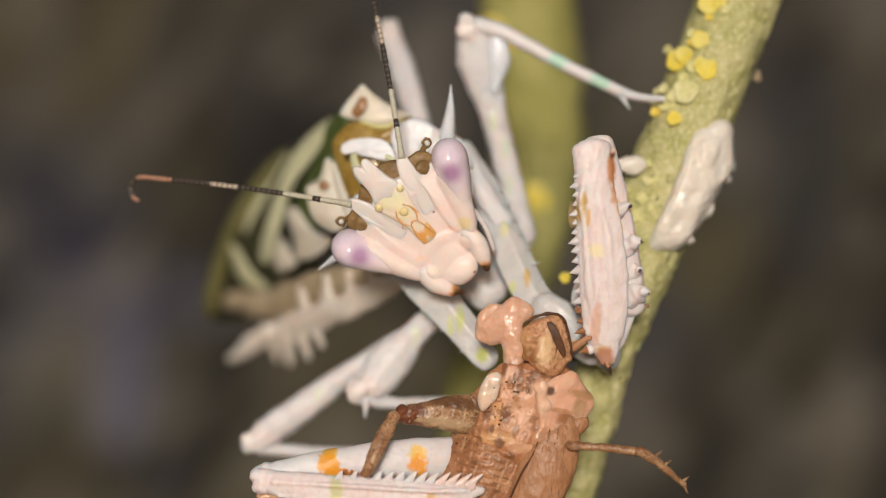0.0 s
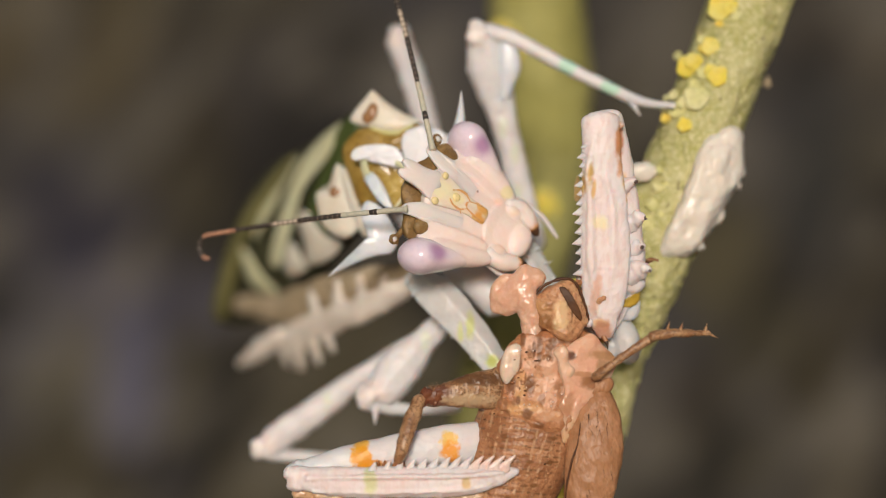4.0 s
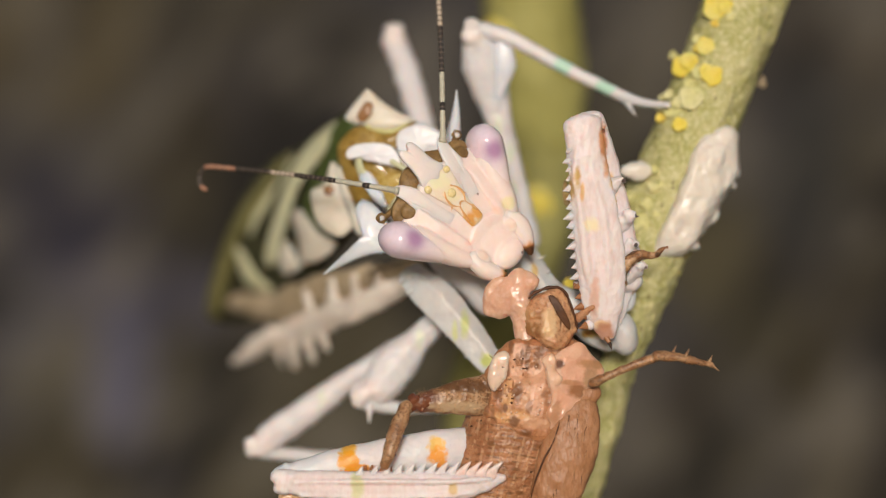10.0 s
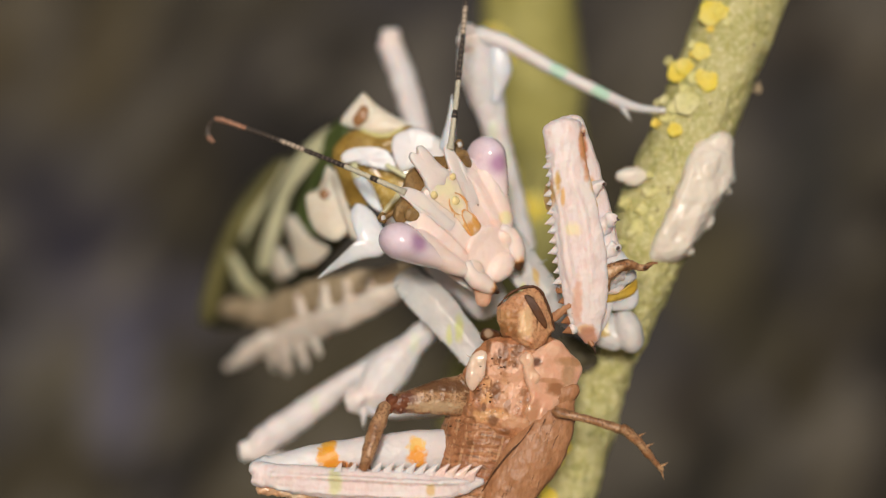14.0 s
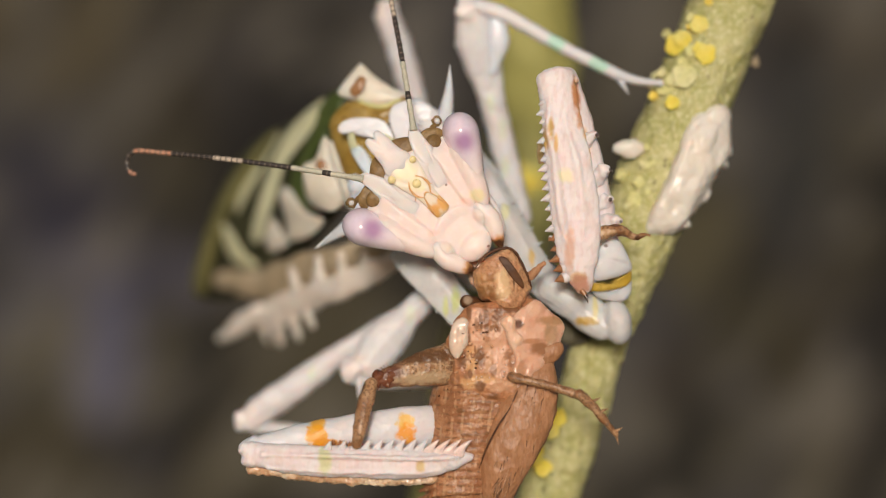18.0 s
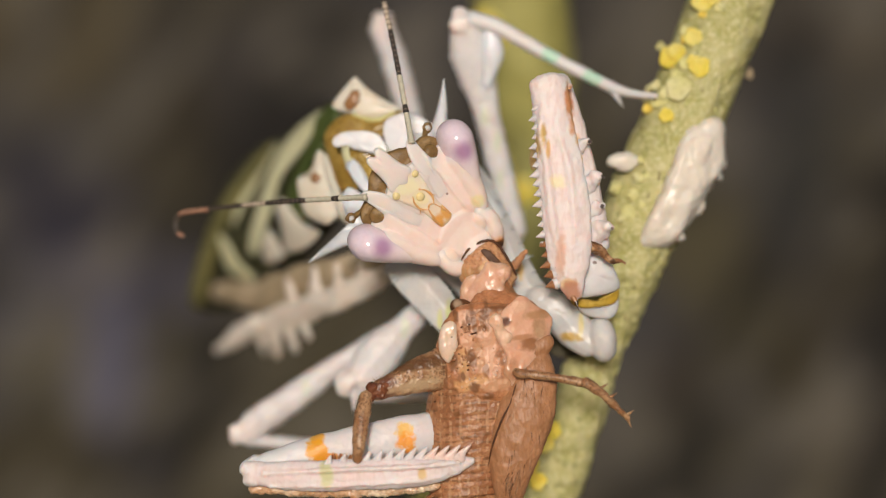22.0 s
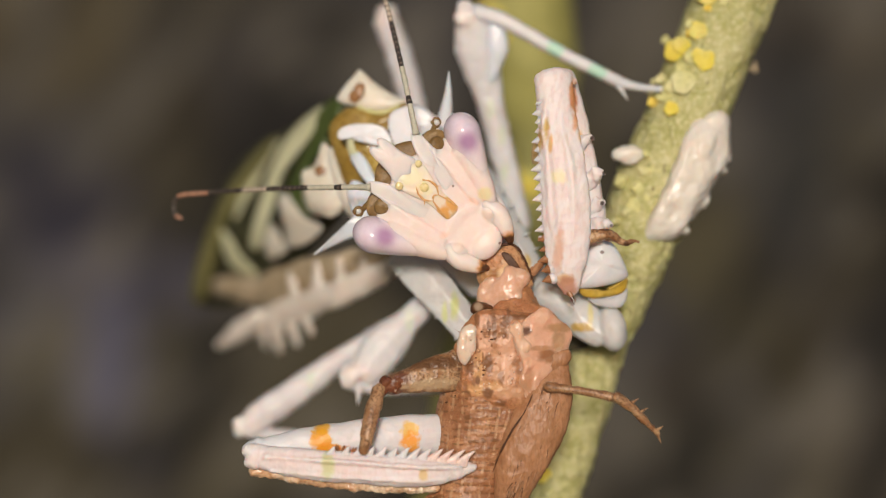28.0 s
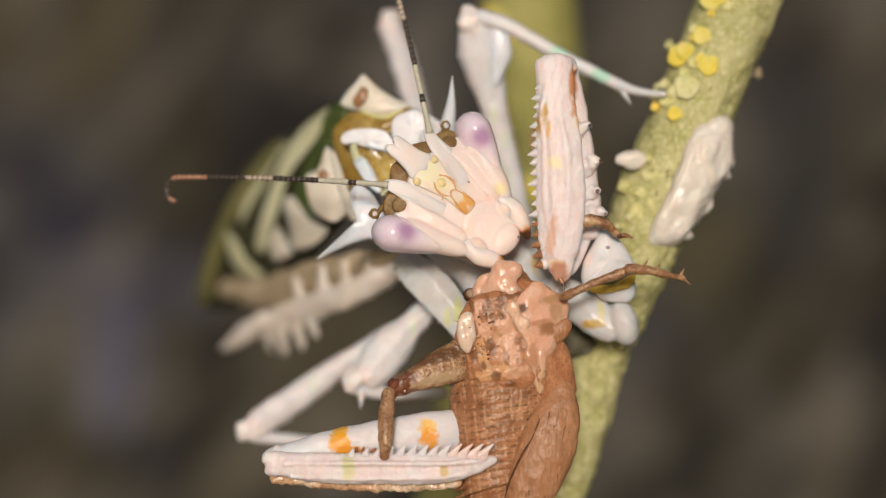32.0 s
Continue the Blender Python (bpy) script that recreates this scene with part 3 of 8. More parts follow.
LEFT_ANTENNA_ROWS = [
    (0, -2.251, -3.342, 0.271, 21.53, 6.49, 154.20),
    (1, -2.251, -3.342, 0.271, 23.03, 12.46, 152.35),
    (2, -2.251, -3.342, 0.271, 15.55, 13.38, 143.37),
    (3, -2.251, -3.342, 0.271, 24.04, 10.64, 153.07),
    (3.5, -2.251, -3.342, 0.271, 9.42, -3.49, 126.07),
    (5.5, -2.251, -3.342, 0.271, 19.01, 10.94, 105.40),
    (6, -2.251, -3.342, 0.271, 17.69, 13.54, 91.11),
    (7, -2.251, -3.342, 0.271, 19.83, 26.85, 92.73),
    (8, -2.251, -3.342, 0.271, 18.11, 16.19, 94.47),
    (8.5, -2.251, -3.342, 0.271, 12.52, 8.30, 109.97),
    (9, -2.251, -3.342, 0.271, 10.27, -0.52, 136.52),
    (10, -2.251, -3.342, 0.271, 1.66, -4.00, 125.12),
    (11, -2.251, -3.342, 0.271, 7.86, 1.14, 129.87),
    (12, -2.251, -3.342, 0.271, -2.32, -11.44, 125.86),
    (13, -2.251, -3.342, 0.271, -4.77, -6.86, 114.70),
    (14, -2.251, -3.342, 0.271, -3.24, -11.62, 117.86),
    (14.5, -2.251, -3.342, 0.271, 1.49, -12.48, 151.14),
    (16.5, -2.251, -3.342, 0.271, 9.84, -1.83, 148.52),
    (17, -2.251, -3.342, 0.271, 3.59, -7.10, 162.69),
    (18, -2.251, -3.342, 0.271, 9.27, -0.73, 156.45),
    (19, -2.251, -3.342, 0.271, 3.08, -7.70, 163.83),
    (19.5, -2.251, -3.342, 0.271, -1.16, -7.15, 150.73),
    (20, -2.251, -3.342, 0.271, -1.83, -15.66, 123.85),
    (20.5, -2.251, -3.342, 0.271, 2.98, -27.53, 112.09),
    (21, -2.251, -3.342, 0.271, -4.49, -1.86, 136.86),
    (21.5, -2.251, -3.342, 0.271, 16.04, 2.12, 146.94),
    (22, -2.251, -3.342, 0.271, 15.98, 15.57, 128.09),
    (22.5, -2.251, -3.342, 0.271, 14.72, 3.47, 141.37),
    (23, -2.251, -3.342, 0.271, 19.94, 3.03, 148.98),
    (23.5, -2.251, -3.342, 0.271, 14.97, 14.93, 140.46),
    (24, -2.251, -3.342, 0.271, 9.48, -4.74, 161.46),
    (25, -2.251, -3.342, 0.271, 10.78, -1.35, 162.55),
    (25.5, -2.251, -3.342, 0.271, 10.73, -4.00, 164.21),
    (27.5, -2.251, -3.342, 0.271, 15.35, -0.47, 143.19),
    (28, -2.251, -3.342, 0.271, 11.36, 7.43, 137.44),
    (28.5, -2.251, -3.342, 0.271, 9.86, -1.91, 152.01),
    (29, -2.251, -3.342, 0.271, 5.63, -1.74, 152.10),
    (29.5, -2.251, -3.342, 0.271, 0.72, 6.98, 144.07),
    (30, -2.251, -3.342, 0.271, -2.79, -2.59, 146.77),
    (30.5, -2.251, -3.342, 0.271, -1.39, -1.31, 144.16),
    (31, -2.251, -3.342, 0.271, -8.15, -13.82, 140.07),
    (31.5, -2.251, -3.342, 0.271, 4.75, -10.97, 151.97),
    (32, -2.251, -3.342, 0.271, 3.12, -4.55, 137.94),
]
LEFT_ANTENNA_BASE = (-3.301, -0.742, 302.121)
RIGHT_ANTENNA_ROWS = [
    (0, -0.320, -3.060, 2.278, 76.60, -39.50, 105.54),
    (1, -0.320, -3.060, 2.278, 75.14, -36.51, 102.81),
    (2, -0.320, -3.060, 2.278, 71.84, -43.33, 100.95),
    (3, -0.320, -3.060, 2.278, 73.27, -35.53, 104.01),
    (3.5, -0.320, -3.060, 2.278, 92.69, -62.77, 61.19),
    (5.5, -0.320, -3.060, 2.278, 85.82, -50.65, 67.67),
    (6, -0.320, -3.060, 2.278, 98.94, -56.15, 53.97),
    (7, -0.320, -3.060, 2.278, 87.87, -47.52, 64.11),
    (8, -0.320, -3.060, 2.278, 90.58, -54.97, 63.49),
    (8.5, -0.320, -3.060, 2.278, 84.44, -57.67, 69.78),
    (9, -0.320, -3.060, 2.278, 81.87, -57.34, 81.92),
    (10, -0.320, -3.060, 2.278, 81.33, -64.58, 78.28),
    (11, -0.320, -3.060, 2.278, 65.63, -54.96, 90.96),
    (12, -0.320, -3.060, 2.278, 79.91, -67.19, 68.36),
    (13, -0.320, -3.060, 2.278, 66.85, -63.73, 73.64),
    (14, -0.320, -3.060, 2.278, 80.25, -67.08, 66.78),
    (14.5, -0.320, -3.060, 2.278, 74.09, -64.68, 99.40),
    (16.5, -0.320, -3.060, 2.278, 72.02, -52.81, 103.32),
    (17, -0.320, -3.060, 2.278, 66.19, -60.18, 115.89),
    (18, -0.320, -3.060, 2.278, 70.74, -53.59, 107.60),
    (19, -0.320, -3.060, 2.278, 66.11, -61.49, 115.62),
    (19.5, -0.320, -3.060, 2.278, 55.32, -62.79, 112.54),
    (20, -0.320, -3.060, 2.278, 42.70, -77.46, 116.57),
    (20.5, -0.320, -3.060, 2.278, 35.21, -71.98, 119.91),
    (21, -0.320, -3.060, 2.278, 49.19, -56.91, 116.33),
    (21.5, -0.320, -3.060, 2.278, 69.78, -45.66, 106.04),
    (22, -0.320, -3.060, 2.278, 76.86, -45.03, 88.89),
    (22.5, -0.320, -3.060, 2.278, 74.48, -45.96, 99.15),
    (23, -0.320, -3.060, 2.278, 77.71, -42.02, 99.15),
    (23.5, -0.320, -3.060, 2.278, 79.45, -46.09, 98.71),
    (24, -0.320, -3.060, 2.278, 73.51, -55.57, 109.16),
    (25, -0.320, -3.060, 2.278, 67.97, -51.93, 113.94),
    (25.5, -0.320, -3.060, 2.278, 68.29, -52.30, 111.18),
    (27.5, -0.320, -3.060, 2.278, 80.04, -49.99, 89.80),
    (28, -0.320, -3.060, 2.278, 74.94, -52.25, 100.61),
    (28.5, -0.320, -3.060, 2.278, 72.19, -54.33, 106.28),
    (29, -0.320, -3.060, 2.278, 70.90, -58.41, 105.09),
    (29.5, -0.320, -3.060, 2.278, 62.20, -63.20, 103.02),
    (30, -0.320, -3.060, 2.278, 55.32, -65.34, 110.17),
    (30.5, -0.320, -3.060, 2.278, 59.45, -65.81, 102.04),
    (31, -0.320, -3.060, 2.278, 61.23, -79.25, 99.85),
    (31.5, -0.320, -3.060, 2.278, 71.76, -62.06, 102.94),
    (32, -0.320, -3.060, 2.278, 70.32, -63.89, 97.52),
]
RIGHT_ANTENNA_BASE = (-1.370, -0.460, 304.128)
CRICKET_ROWS = [
    (0, 4.383, 0.000, 294.284, 0.00, 10.67, 0.00),
    (0.5, 4.244, 0.000, 294.402, 0.00, 9.38, 0.00),
    (1, 4.028, 0.000, 294.527, 0.00, 8.78, 0.00),
    (1.5, 4.067, 0.000, 294.451, 0.00, 8.88, 0.00),
    (2, 3.748, 0.000, 294.636, 0.00, 7.29, 0.00),
    (2.5, 3.303, 0.000, 295.151, 0.00, 4.83, 0.00),
    (3, 3.440, 0.000, 295.533, 0.00, 1.41, 0.00),
    (3.5, 4.477, 0.000, 296.020, 0.00, 2.37, 0.00),
    (5.5, 5.047, 0.000, 295.551, 0.00, 5.78, 0.00),
    (6, 5.050, 0.000, 295.475, 0.00, 6.16, 0.00),
    (6.5, 5.104, 0.000, 295.474, 0.00, 6.22, 0.00),
    (7, 5.105, 0.000, 295.465, 0.00, 5.94, 0.00),
    (7.5, 5.048, 0.000, 295.411, 0.00, 6.32, 0.00),
    (8, 5.040, 0.000, 295.373, 0.00, 6.46, 0.00),
    (8.5, 4.777, 0.000, 295.602, 0.00, 4.22, 0.00),
    (9, 4.557, 0.000, 295.931, 0.00, 2.27, 0.00),
    (9.5, 4.497, 0.000, 295.693, 0.00, 3.47, 0.00),
    (10, 4.542, 0.000, 295.610, 0.00, 4.31, 0.00),
    (10.5, 4.624, 0.000, 295.469, 0.00, 4.54, 0.00),
    (11, 4.159, 0.000, 295.736, 0.00, 2.24, 0.00),
    (11.5, 3.990, 0.000, 295.990, 0.00, 0.46, 0.00),
    (12, 4.034, 0.000, 295.978, 0.00, 1.87, 0.00),
    (12.5, 4.023, 0.000, 296.173, 0.00, 0.37, 0.00),
    (13, 4.030, 0.000, 295.857, 0.00, 3.14, 0.00),
    (13.5, 3.797, 0.000, 296.220, 0.00, -0.32, 0.00),
    (14, 3.900, 0.000, 295.864, 0.00, 2.94, 0.00),
    (14.5, 3.869, 0.000, 295.765, 0.00, 2.51, 0.00),
    (16.5, 3.744, 0.000, 295.726, 0.00, 2.95, 0.00),
    (17, 3.770, 0.000, 295.816, 0.00, 2.29, 0.00),
    (17.5, 3.611, 0.000, 295.938, 0.00, 1.63, 0.00),
    (18, 3.296, 0.000, 296.253, 0.00, -2.90, 0.00),
    (18.5, 3.145, 0.000, 296.486, 0.00, -5.18, 0.00),
    (19, 3.500, 0.000, 295.843, 0.00, -0.00, 0.00),
    (19.5, 3.590, 0.000, 296.332, 0.00, -3.08, 0.00),
    (20, 3.720, 0.000, 296.491, 0.00, -3.39, 0.00),
    (20.5, 3.431, 0.000, 296.886, 0.00, -7.39, 0.00),
    (21, 3.129, 0.000, 296.922, 0.00, -9.61, 0.00),
    (21.5, 3.129, 0.000, 297.063, 0.00, -10.58, 0.00),
    (22, 3.048, 0.000, 296.897, 0.00, -8.91, 0.00),
    (22.5, 2.956, 0.000, 296.615, 0.00, -8.05, 0.00),
    (23, 3.466, 0.000, 296.018, 0.00, -0.90, 0.00),
    (23.5, 3.272, 0.000, 296.257, 0.00, -3.60, 0.00),
    (24, 3.479, 0.000, 296.131, 0.00, -1.71, 0.00),
    (24.5, 3.331, 0.000, 296.303, 0.00, -3.82, 0.00),
    (25, 3.605, 0.000, 296.418, 0.00, -4.79, 0.00),
    (25.5, 3.657, 0.000, 296.042, 0.00, -1.17, 0.00),
    (27.5, 3.739, 0.000, 296.173, 0.00, -3.36, 0.00),
    (28, 3.660, 0.000, 296.220, 0.00, -2.49, 0.00),
    (28.5, 3.716, 0.000, 296.044, 0.00, -1.31, 0.00),
    (29, 3.580, 0.000, 296.226, 0.00, -2.51, 0.00),
    (29.5, 3.667, 0.000, 296.471, 0.00, -3.62, 0.00),
    (30, 3.889, 0.000, 296.510, 0.00, -4.07, 0.00),
    (30.5, 3.623, 0.000, 296.838, 0.00, -8.13, 0.00),
    (31, 3.554, 0.000, 297.010, 0.00, -10.62, 0.00),
    (31.5, 3.498, 0.000, 297.006, 0.00, -9.62, 0.00),
    (32, 3.384, 0.000, 297.355, 0.00, -13.43, 0.00),
]
LOWER_FORELEG_ROWS = [
    (0, -7.247, -2.000, 291.018, 0.00, 1.50, 0.00),
    (0.5, -7.324, -2.000, 290.985, 0.00, 0.99, 0.00),
    (1, -7.461, -2.000, 291.073, 0.00, 1.50, 0.00),
    (1.5, -7.431, -2.000, 290.940, 0.00, 0.59, 0.00),
    (2, -7.536, -2.000, 290.874, 0.00, -0.09, 0.00),
    (2.5, -7.757, -2.000, 291.102, 0.00, 0.27, 0.00),
    (3, -7.436, -2.000, 290.931, 0.00, -1.80, 0.00),
    (3.5, -6.483, -2.000, 291.376, 0.00, -2.96, 0.00),
    (5.5, -6.208, -2.000, 291.352, 0.00, -1.26, 0.00),
    (6, -6.234, -2.000, 291.342, 0.00, -0.97, 0.00),
    (6.5, -6.192, -2.000, 291.327, 0.00, -0.92, 0.00),
    (7, -6.220, -2.000, 291.319, 0.00, -0.89, 0.00),
    (7.5, -6.290, -2.000, 291.319, 0.00, -0.77, 0.00),
    (8, -6.334, -2.000, 291.322, 0.00, -0.43, 0.00),
    (8.5, -6.412, -2.000, 291.178, 0.00, -1.81, 0.00),
    (9, -6.485, -2.000, 291.319, 0.00, -2.16, 0.00),
    (9.5, -6.564, -2.000, 291.163, 0.00, -2.58, 0.00),
    (10, -6.608, -2.000, 291.183, 0.00, -2.12, 0.00),
    (10.5, -6.511, -2.000, 291.124, 0.00, -1.58, 0.00),
    (11, -6.827, -2.000, 291.140, 0.00, -2.24, 0.00),
    (11.5, -6.783, -2.000, 291.156, 0.00, -3.17, 0.00),
    (12, -6.937, -2.000, 291.538, 0.00, -0.70, 0.00),
    (12.5, -6.853, -2.000, 291.405, 0.00, -2.57, 0.00),
    (13, -7.160, -2.000, 291.550, 0.00, 0.09, 0.00),
    (13.5, -7.108, -2.000, 291.524, 0.00, -1.24, 0.00),
    (14, -7.197, -2.000, 291.616, 0.00, 0.53, 0.00),
    (14.5, -7.334, -2.000, 291.438, 0.00, 0.03, 0.00),
    (16.5, -7.472, -2.000, 291.630, 0.00, 2.98, 0.00),
    (17, -7.506, -2.000, 291.588, 0.00, 2.58, 0.00),
    (17.5, -7.556, -2.000, 291.633, 0.00, 2.53, 0.00),
    (18, -7.469, -2.000, 291.212, 0.00, -1.00, 0.00),
    (18.5, -7.455, -2.000, 291.161, 0.00, -2.40, 0.00),
    (19, -7.400, -2.000, 291.195, 0.00, -0.00, 0.00),
    (19.5, -7.164, -2.000, 291.294, 0.00, -1.04, 0.00),
    (20, -7.000, -2.000, 291.313, 0.00, -1.63, 0.00),
    (20.5, -6.869, -2.000, 291.119, 0.00, -4.83, 0.00),
    (21, -7.031, -2.000, 290.964, 0.00, -5.33, 0.00),
    (21.5, -7.024, -2.000, 290.993, 0.00, -5.08, 0.00),
    (22, -7.179, -2.000, 290.985, 0.00, -4.96, 0.00),
    (22.5, -7.339, -2.000, 290.909, 0.00, -4.33, 0.00),
    (23, -7.399, -2.000, 291.237, 0.00, -0.29, 0.00),
    (23.5, -7.373, -2.000, 291.091, 0.00, -1.90, 0.00),
    (24, -7.314, -2.000, 291.238, 0.00, -1.00, 0.00),
    (24.5, -7.285, -2.000, 291.128, 0.00, -1.97, 0.00),
    (25, -6.964, -2.000, 291.023, 0.00, -2.83, 0.00),
    (25.5, -7.249, -2.000, 291.179, 0.00, -0.65, 0.00),
    (27.5, -7.066, -2.000, 291.240, 0.00, 0.88, 0.00),
    (28, -7.281, -2.000, 291.383, 0.00, 1.23, 0.00),
    (28.5, -7.290, -2.000, 291.390, 0.00, 2.03, 0.00),
    (29, -7.365, -2.000, 291.423, 0.00, 1.53, 0.00),
    (29.5, -7.194, -2.000, 291.500, 0.00, 0.75, 0.00),
    (30, -6.997, -2.000, 291.380, 0.00, -0.13, 0.00),
    (30.5, -6.809, -2.000, 291.265, 0.00, -1.61, 0.00),
    (31, -6.644, -2.000, 291.192, 0.00, -2.10, 0.00),
    (31.5, -6.879, -2.000, 291.321, 0.00, -1.47, 0.00),
    (32, -6.597, -2.000, 291.264, 0.00, -2.76, 0.00),
]
UPPER_FORELEG_ROWS = [
    (0, 6.015, -0.910, 304.178, 8.15, 3.13, 0.00),
    (0.5, 5.712, -0.859, 304.481, 7.65, 2.81, 0.00),
    (1, 5.348, -0.799, 304.754, 7.09, 2.45, 0.00),
    (1.5, 5.535, -0.871, 304.587, 7.78, 3.20, 0.00),
    (2, 4.955, -0.790, 304.855, 7.01, 2.04, 0.00),
    (2.5, 4.428, -0.461, 305.685, 4.01, 2.91, 0.00),
    (3, 5.006, -0.656, 305.205, 5.76, 3.85, 0.00),
    (3.5, 5.693, -0.641, 305.605, 5.62, 7.50, 0.00),
    (5.5, 6.203, -0.878, 304.997, 7.84, 0.33, 0.00),
    (6, 6.276, -0.884, 304.964, 7.90, 0.30, 0.00),
    (6.5, 6.449, -0.889, 304.960, 7.95, 1.37, 0.00),
    (7, 6.494, -0.855, 304.971, 7.62, 1.53, 0.00),
    (7.5, 6.450, -0.875, 304.925, 7.81, 1.43, 0.00),
    (8, 6.400, -0.841, 304.954, 7.48, 1.61, 0.00),
    (8.5, 5.814, -0.716, 305.396, 6.31, 0.91, 0.00),
    (9, 5.369, -0.610, 305.898, 5.34, 0.36, 0.00),
    (9.5, 5.342, -0.650, 305.601, 5.71, 0.39, 0.00),
    (10, 5.429, -0.684, 305.406, 6.02, 0.64, 0.00),
    (10.5, 5.538, -0.710, 305.224, 6.25, 0.44, 0.00),
    (11, 4.880, -0.553, 305.749, 4.83, -0.40, 0.00),
    (11.5, 4.583, 0.000, 306.347, 0.00, -0.27, 0.00),
    (12, 4.515, -0.496, 305.911, 4.32, -0.70, 0.00),
    (12.5, 4.708, -0.750, 305.699, 6.62, -1.60, 0.00),
    (13, 4.737, -0.754, 305.478, 6.67, -1.53, 0.00),
    (13.5, 4.712, -0.707, 305.666, 6.22, -1.21, 0.00),
    (14, 4.807, -0.736, 305.416, 6.49, -0.72, 0.00),
    (14.5, 4.643, -0.380, 305.960, 3.30, -0.41, 0.00),
    (16.5, 4.675, 0.000, 305.908, 0.00, -0.65, 0.00),
    (17, 4.724, 0.000, 306.175, 0.00, -0.40, 0.00),
    (17.5, 4.450, 0.000, 306.538, 0.00, -0.33, 0.00),
    (18, 4.652, 0.000, 306.302, 0.00, -0.31, 0.00),
    (18.5, 4.700, 0.000, 306.294, 0.00, -0.09, 0.00),
    (19, 4.476, 0.000, 306.348, 0.00, -0.00, 0.00),
    (19.5, 4.235, 0.000, 307.111, 0.00, 0.02, 0.00),
    (20, 2.971, 0.000, 307.111, 0.00, 0.13, 0.00),
    (20.5, 3.272, 0.000, 307.125, 0.00, 0.14, 0.00),
    (21, 4.175, 0.000, 306.865, 0.00, 0.23, 0.00),
    (21.5, 3.868, 0.000, 306.648, 0.00, 0.35, 0.00),
    (22, 4.641, 0.000, 306.596, 0.00, 0.49, 0.00),
    (22.5, 4.618, 0.000, 306.353, 0.00, 0.58, 0.00),
    (23, 4.416, 0.000, 306.376, 0.00, 0.63, 0.00),
    (23.5, 4.534, 0.000, 306.306, 0.00, 0.81, 0.00),
    (24, 4.162, 0.000, 306.944, 0.00, 0.99, 0.00),
    (24.5, 4.354, 0.000, 306.982, 0.00, 1.14, 0.00),
    (25, 4.655, 0.000, 306.882, 0.00, 1.48, 0.00),
    (25.5, 4.402, 0.000, 306.962, 0.00, 1.62, 0.00),
    (27.5, 4.599, 0.000, 306.533, 0.00, 2.50, 0.00),
    (28, 4.629, 0.000, 306.510, 0.00, 2.74, 0.00),
    (28.5, 4.425, 0.000, 306.752, 0.00, 3.20, 0.00),
    (29, 4.295, 0.000, 306.966, 0.00, 3.36, 0.00),
    (29.5, 4.217, 0.000, 307.490, 0.00, 3.58, 0.00),
    (30, 4.614, 0.000, 307.395, 0.00, 3.85, 0.00),
    (30.5, 4.295, 0.000, 307.486, 0.00, 4.06, 0.00),
    (31, 4.219, 0.000, 307.651, 0.00, 4.52, 0.00),
    (31.5, 4.108, 0.000, 307.722, 0.00, 4.75, 0.00),
    (32, 4.516, 0.000, 307.274, 0.00, 5.15, 0.00),
]
COXA_ROWS = [
    (0, 6.813, 1.500, 295.692, 0.00, 4.62, 0.00),
    (3.5, 7.193, 1.500, 296.236, 0.00, -0.33, 0.00),
    (6, 7.146, 1.500, 296.318, 0.00, -0.46, 0.00),
    (9, 7.301, 1.500, 296.689, 0.00, -3.40, 0.00),
    (11, 7.319, 1.500, 296.490, 0.00, -2.42, 0.00),
    (13, 7.808, 1.500, 296.952, 0.00, -7.84, 0.00),
    (17, 7.535, 1.500, 296.240, 0.00, -2.38, 0.00),
    (19, 7.294, 1.500, 296.048, 0.00, -0.00, 0.00),
    (20, 7.016, 1.500, 296.108, 0.00, 1.40, 0.00),
    (21, 6.925, 1.500, 296.009, 0.00, 2.45, 0.00),
    (22, 7.075, 1.500, 295.911, 0.00, 1.98, 0.00),
    (23, 7.363, 1.500, 296.004, 0.00, -0.19, 0.00),
    (25, 7.169, 1.500, 296.253, 0.00, -0.26, 0.00),
    (28, 7.293, 1.500, 296.065, 0.00, -0.08, 0.00),
    (30, 7.137, 1.500, 296.346, 0.00, -0.55, 0.00),
    (32, 7.656, 1.500, 296.520, 0.00, -4.54, 0.00),
]
ABDOMEN_ROWS = [
    (0, -4.182, 7.000, 303.149, 0.00, 0.00, 0.00),
    (3, -4.118, 7.000, 303.199, 0.00, 0.00, 0.00),
    (6, -4.161, 7.000, 303.227, 0.00, 0.00, 0.00),
    (9, -4.101, 7.000, 303.209, 0.00, 0.00, 0.00),
    (12, -4.187, 7.000, 303.170, 0.00, 0.00, 0.00),
    (14.5, -4.244, 7.000, 303.126, 0.00, 0.00, 0.00),
    (16.5, -4.275, 7.000, 303.101, 0.00, 0.00, 0.00),
    (19, -4.338, 7.000, 303.066, 0.00, 0.00, 0.00),
    (23, -4.257, 7.000, 303.123, 0.00, 0.00, 0.00),
    (28, -4.349, 7.000, 303.054, 0.00, 0.00, 0.00),
    (32, -4.258, 7.000, 303.129, 0.00, 0.00, 0.00),
]
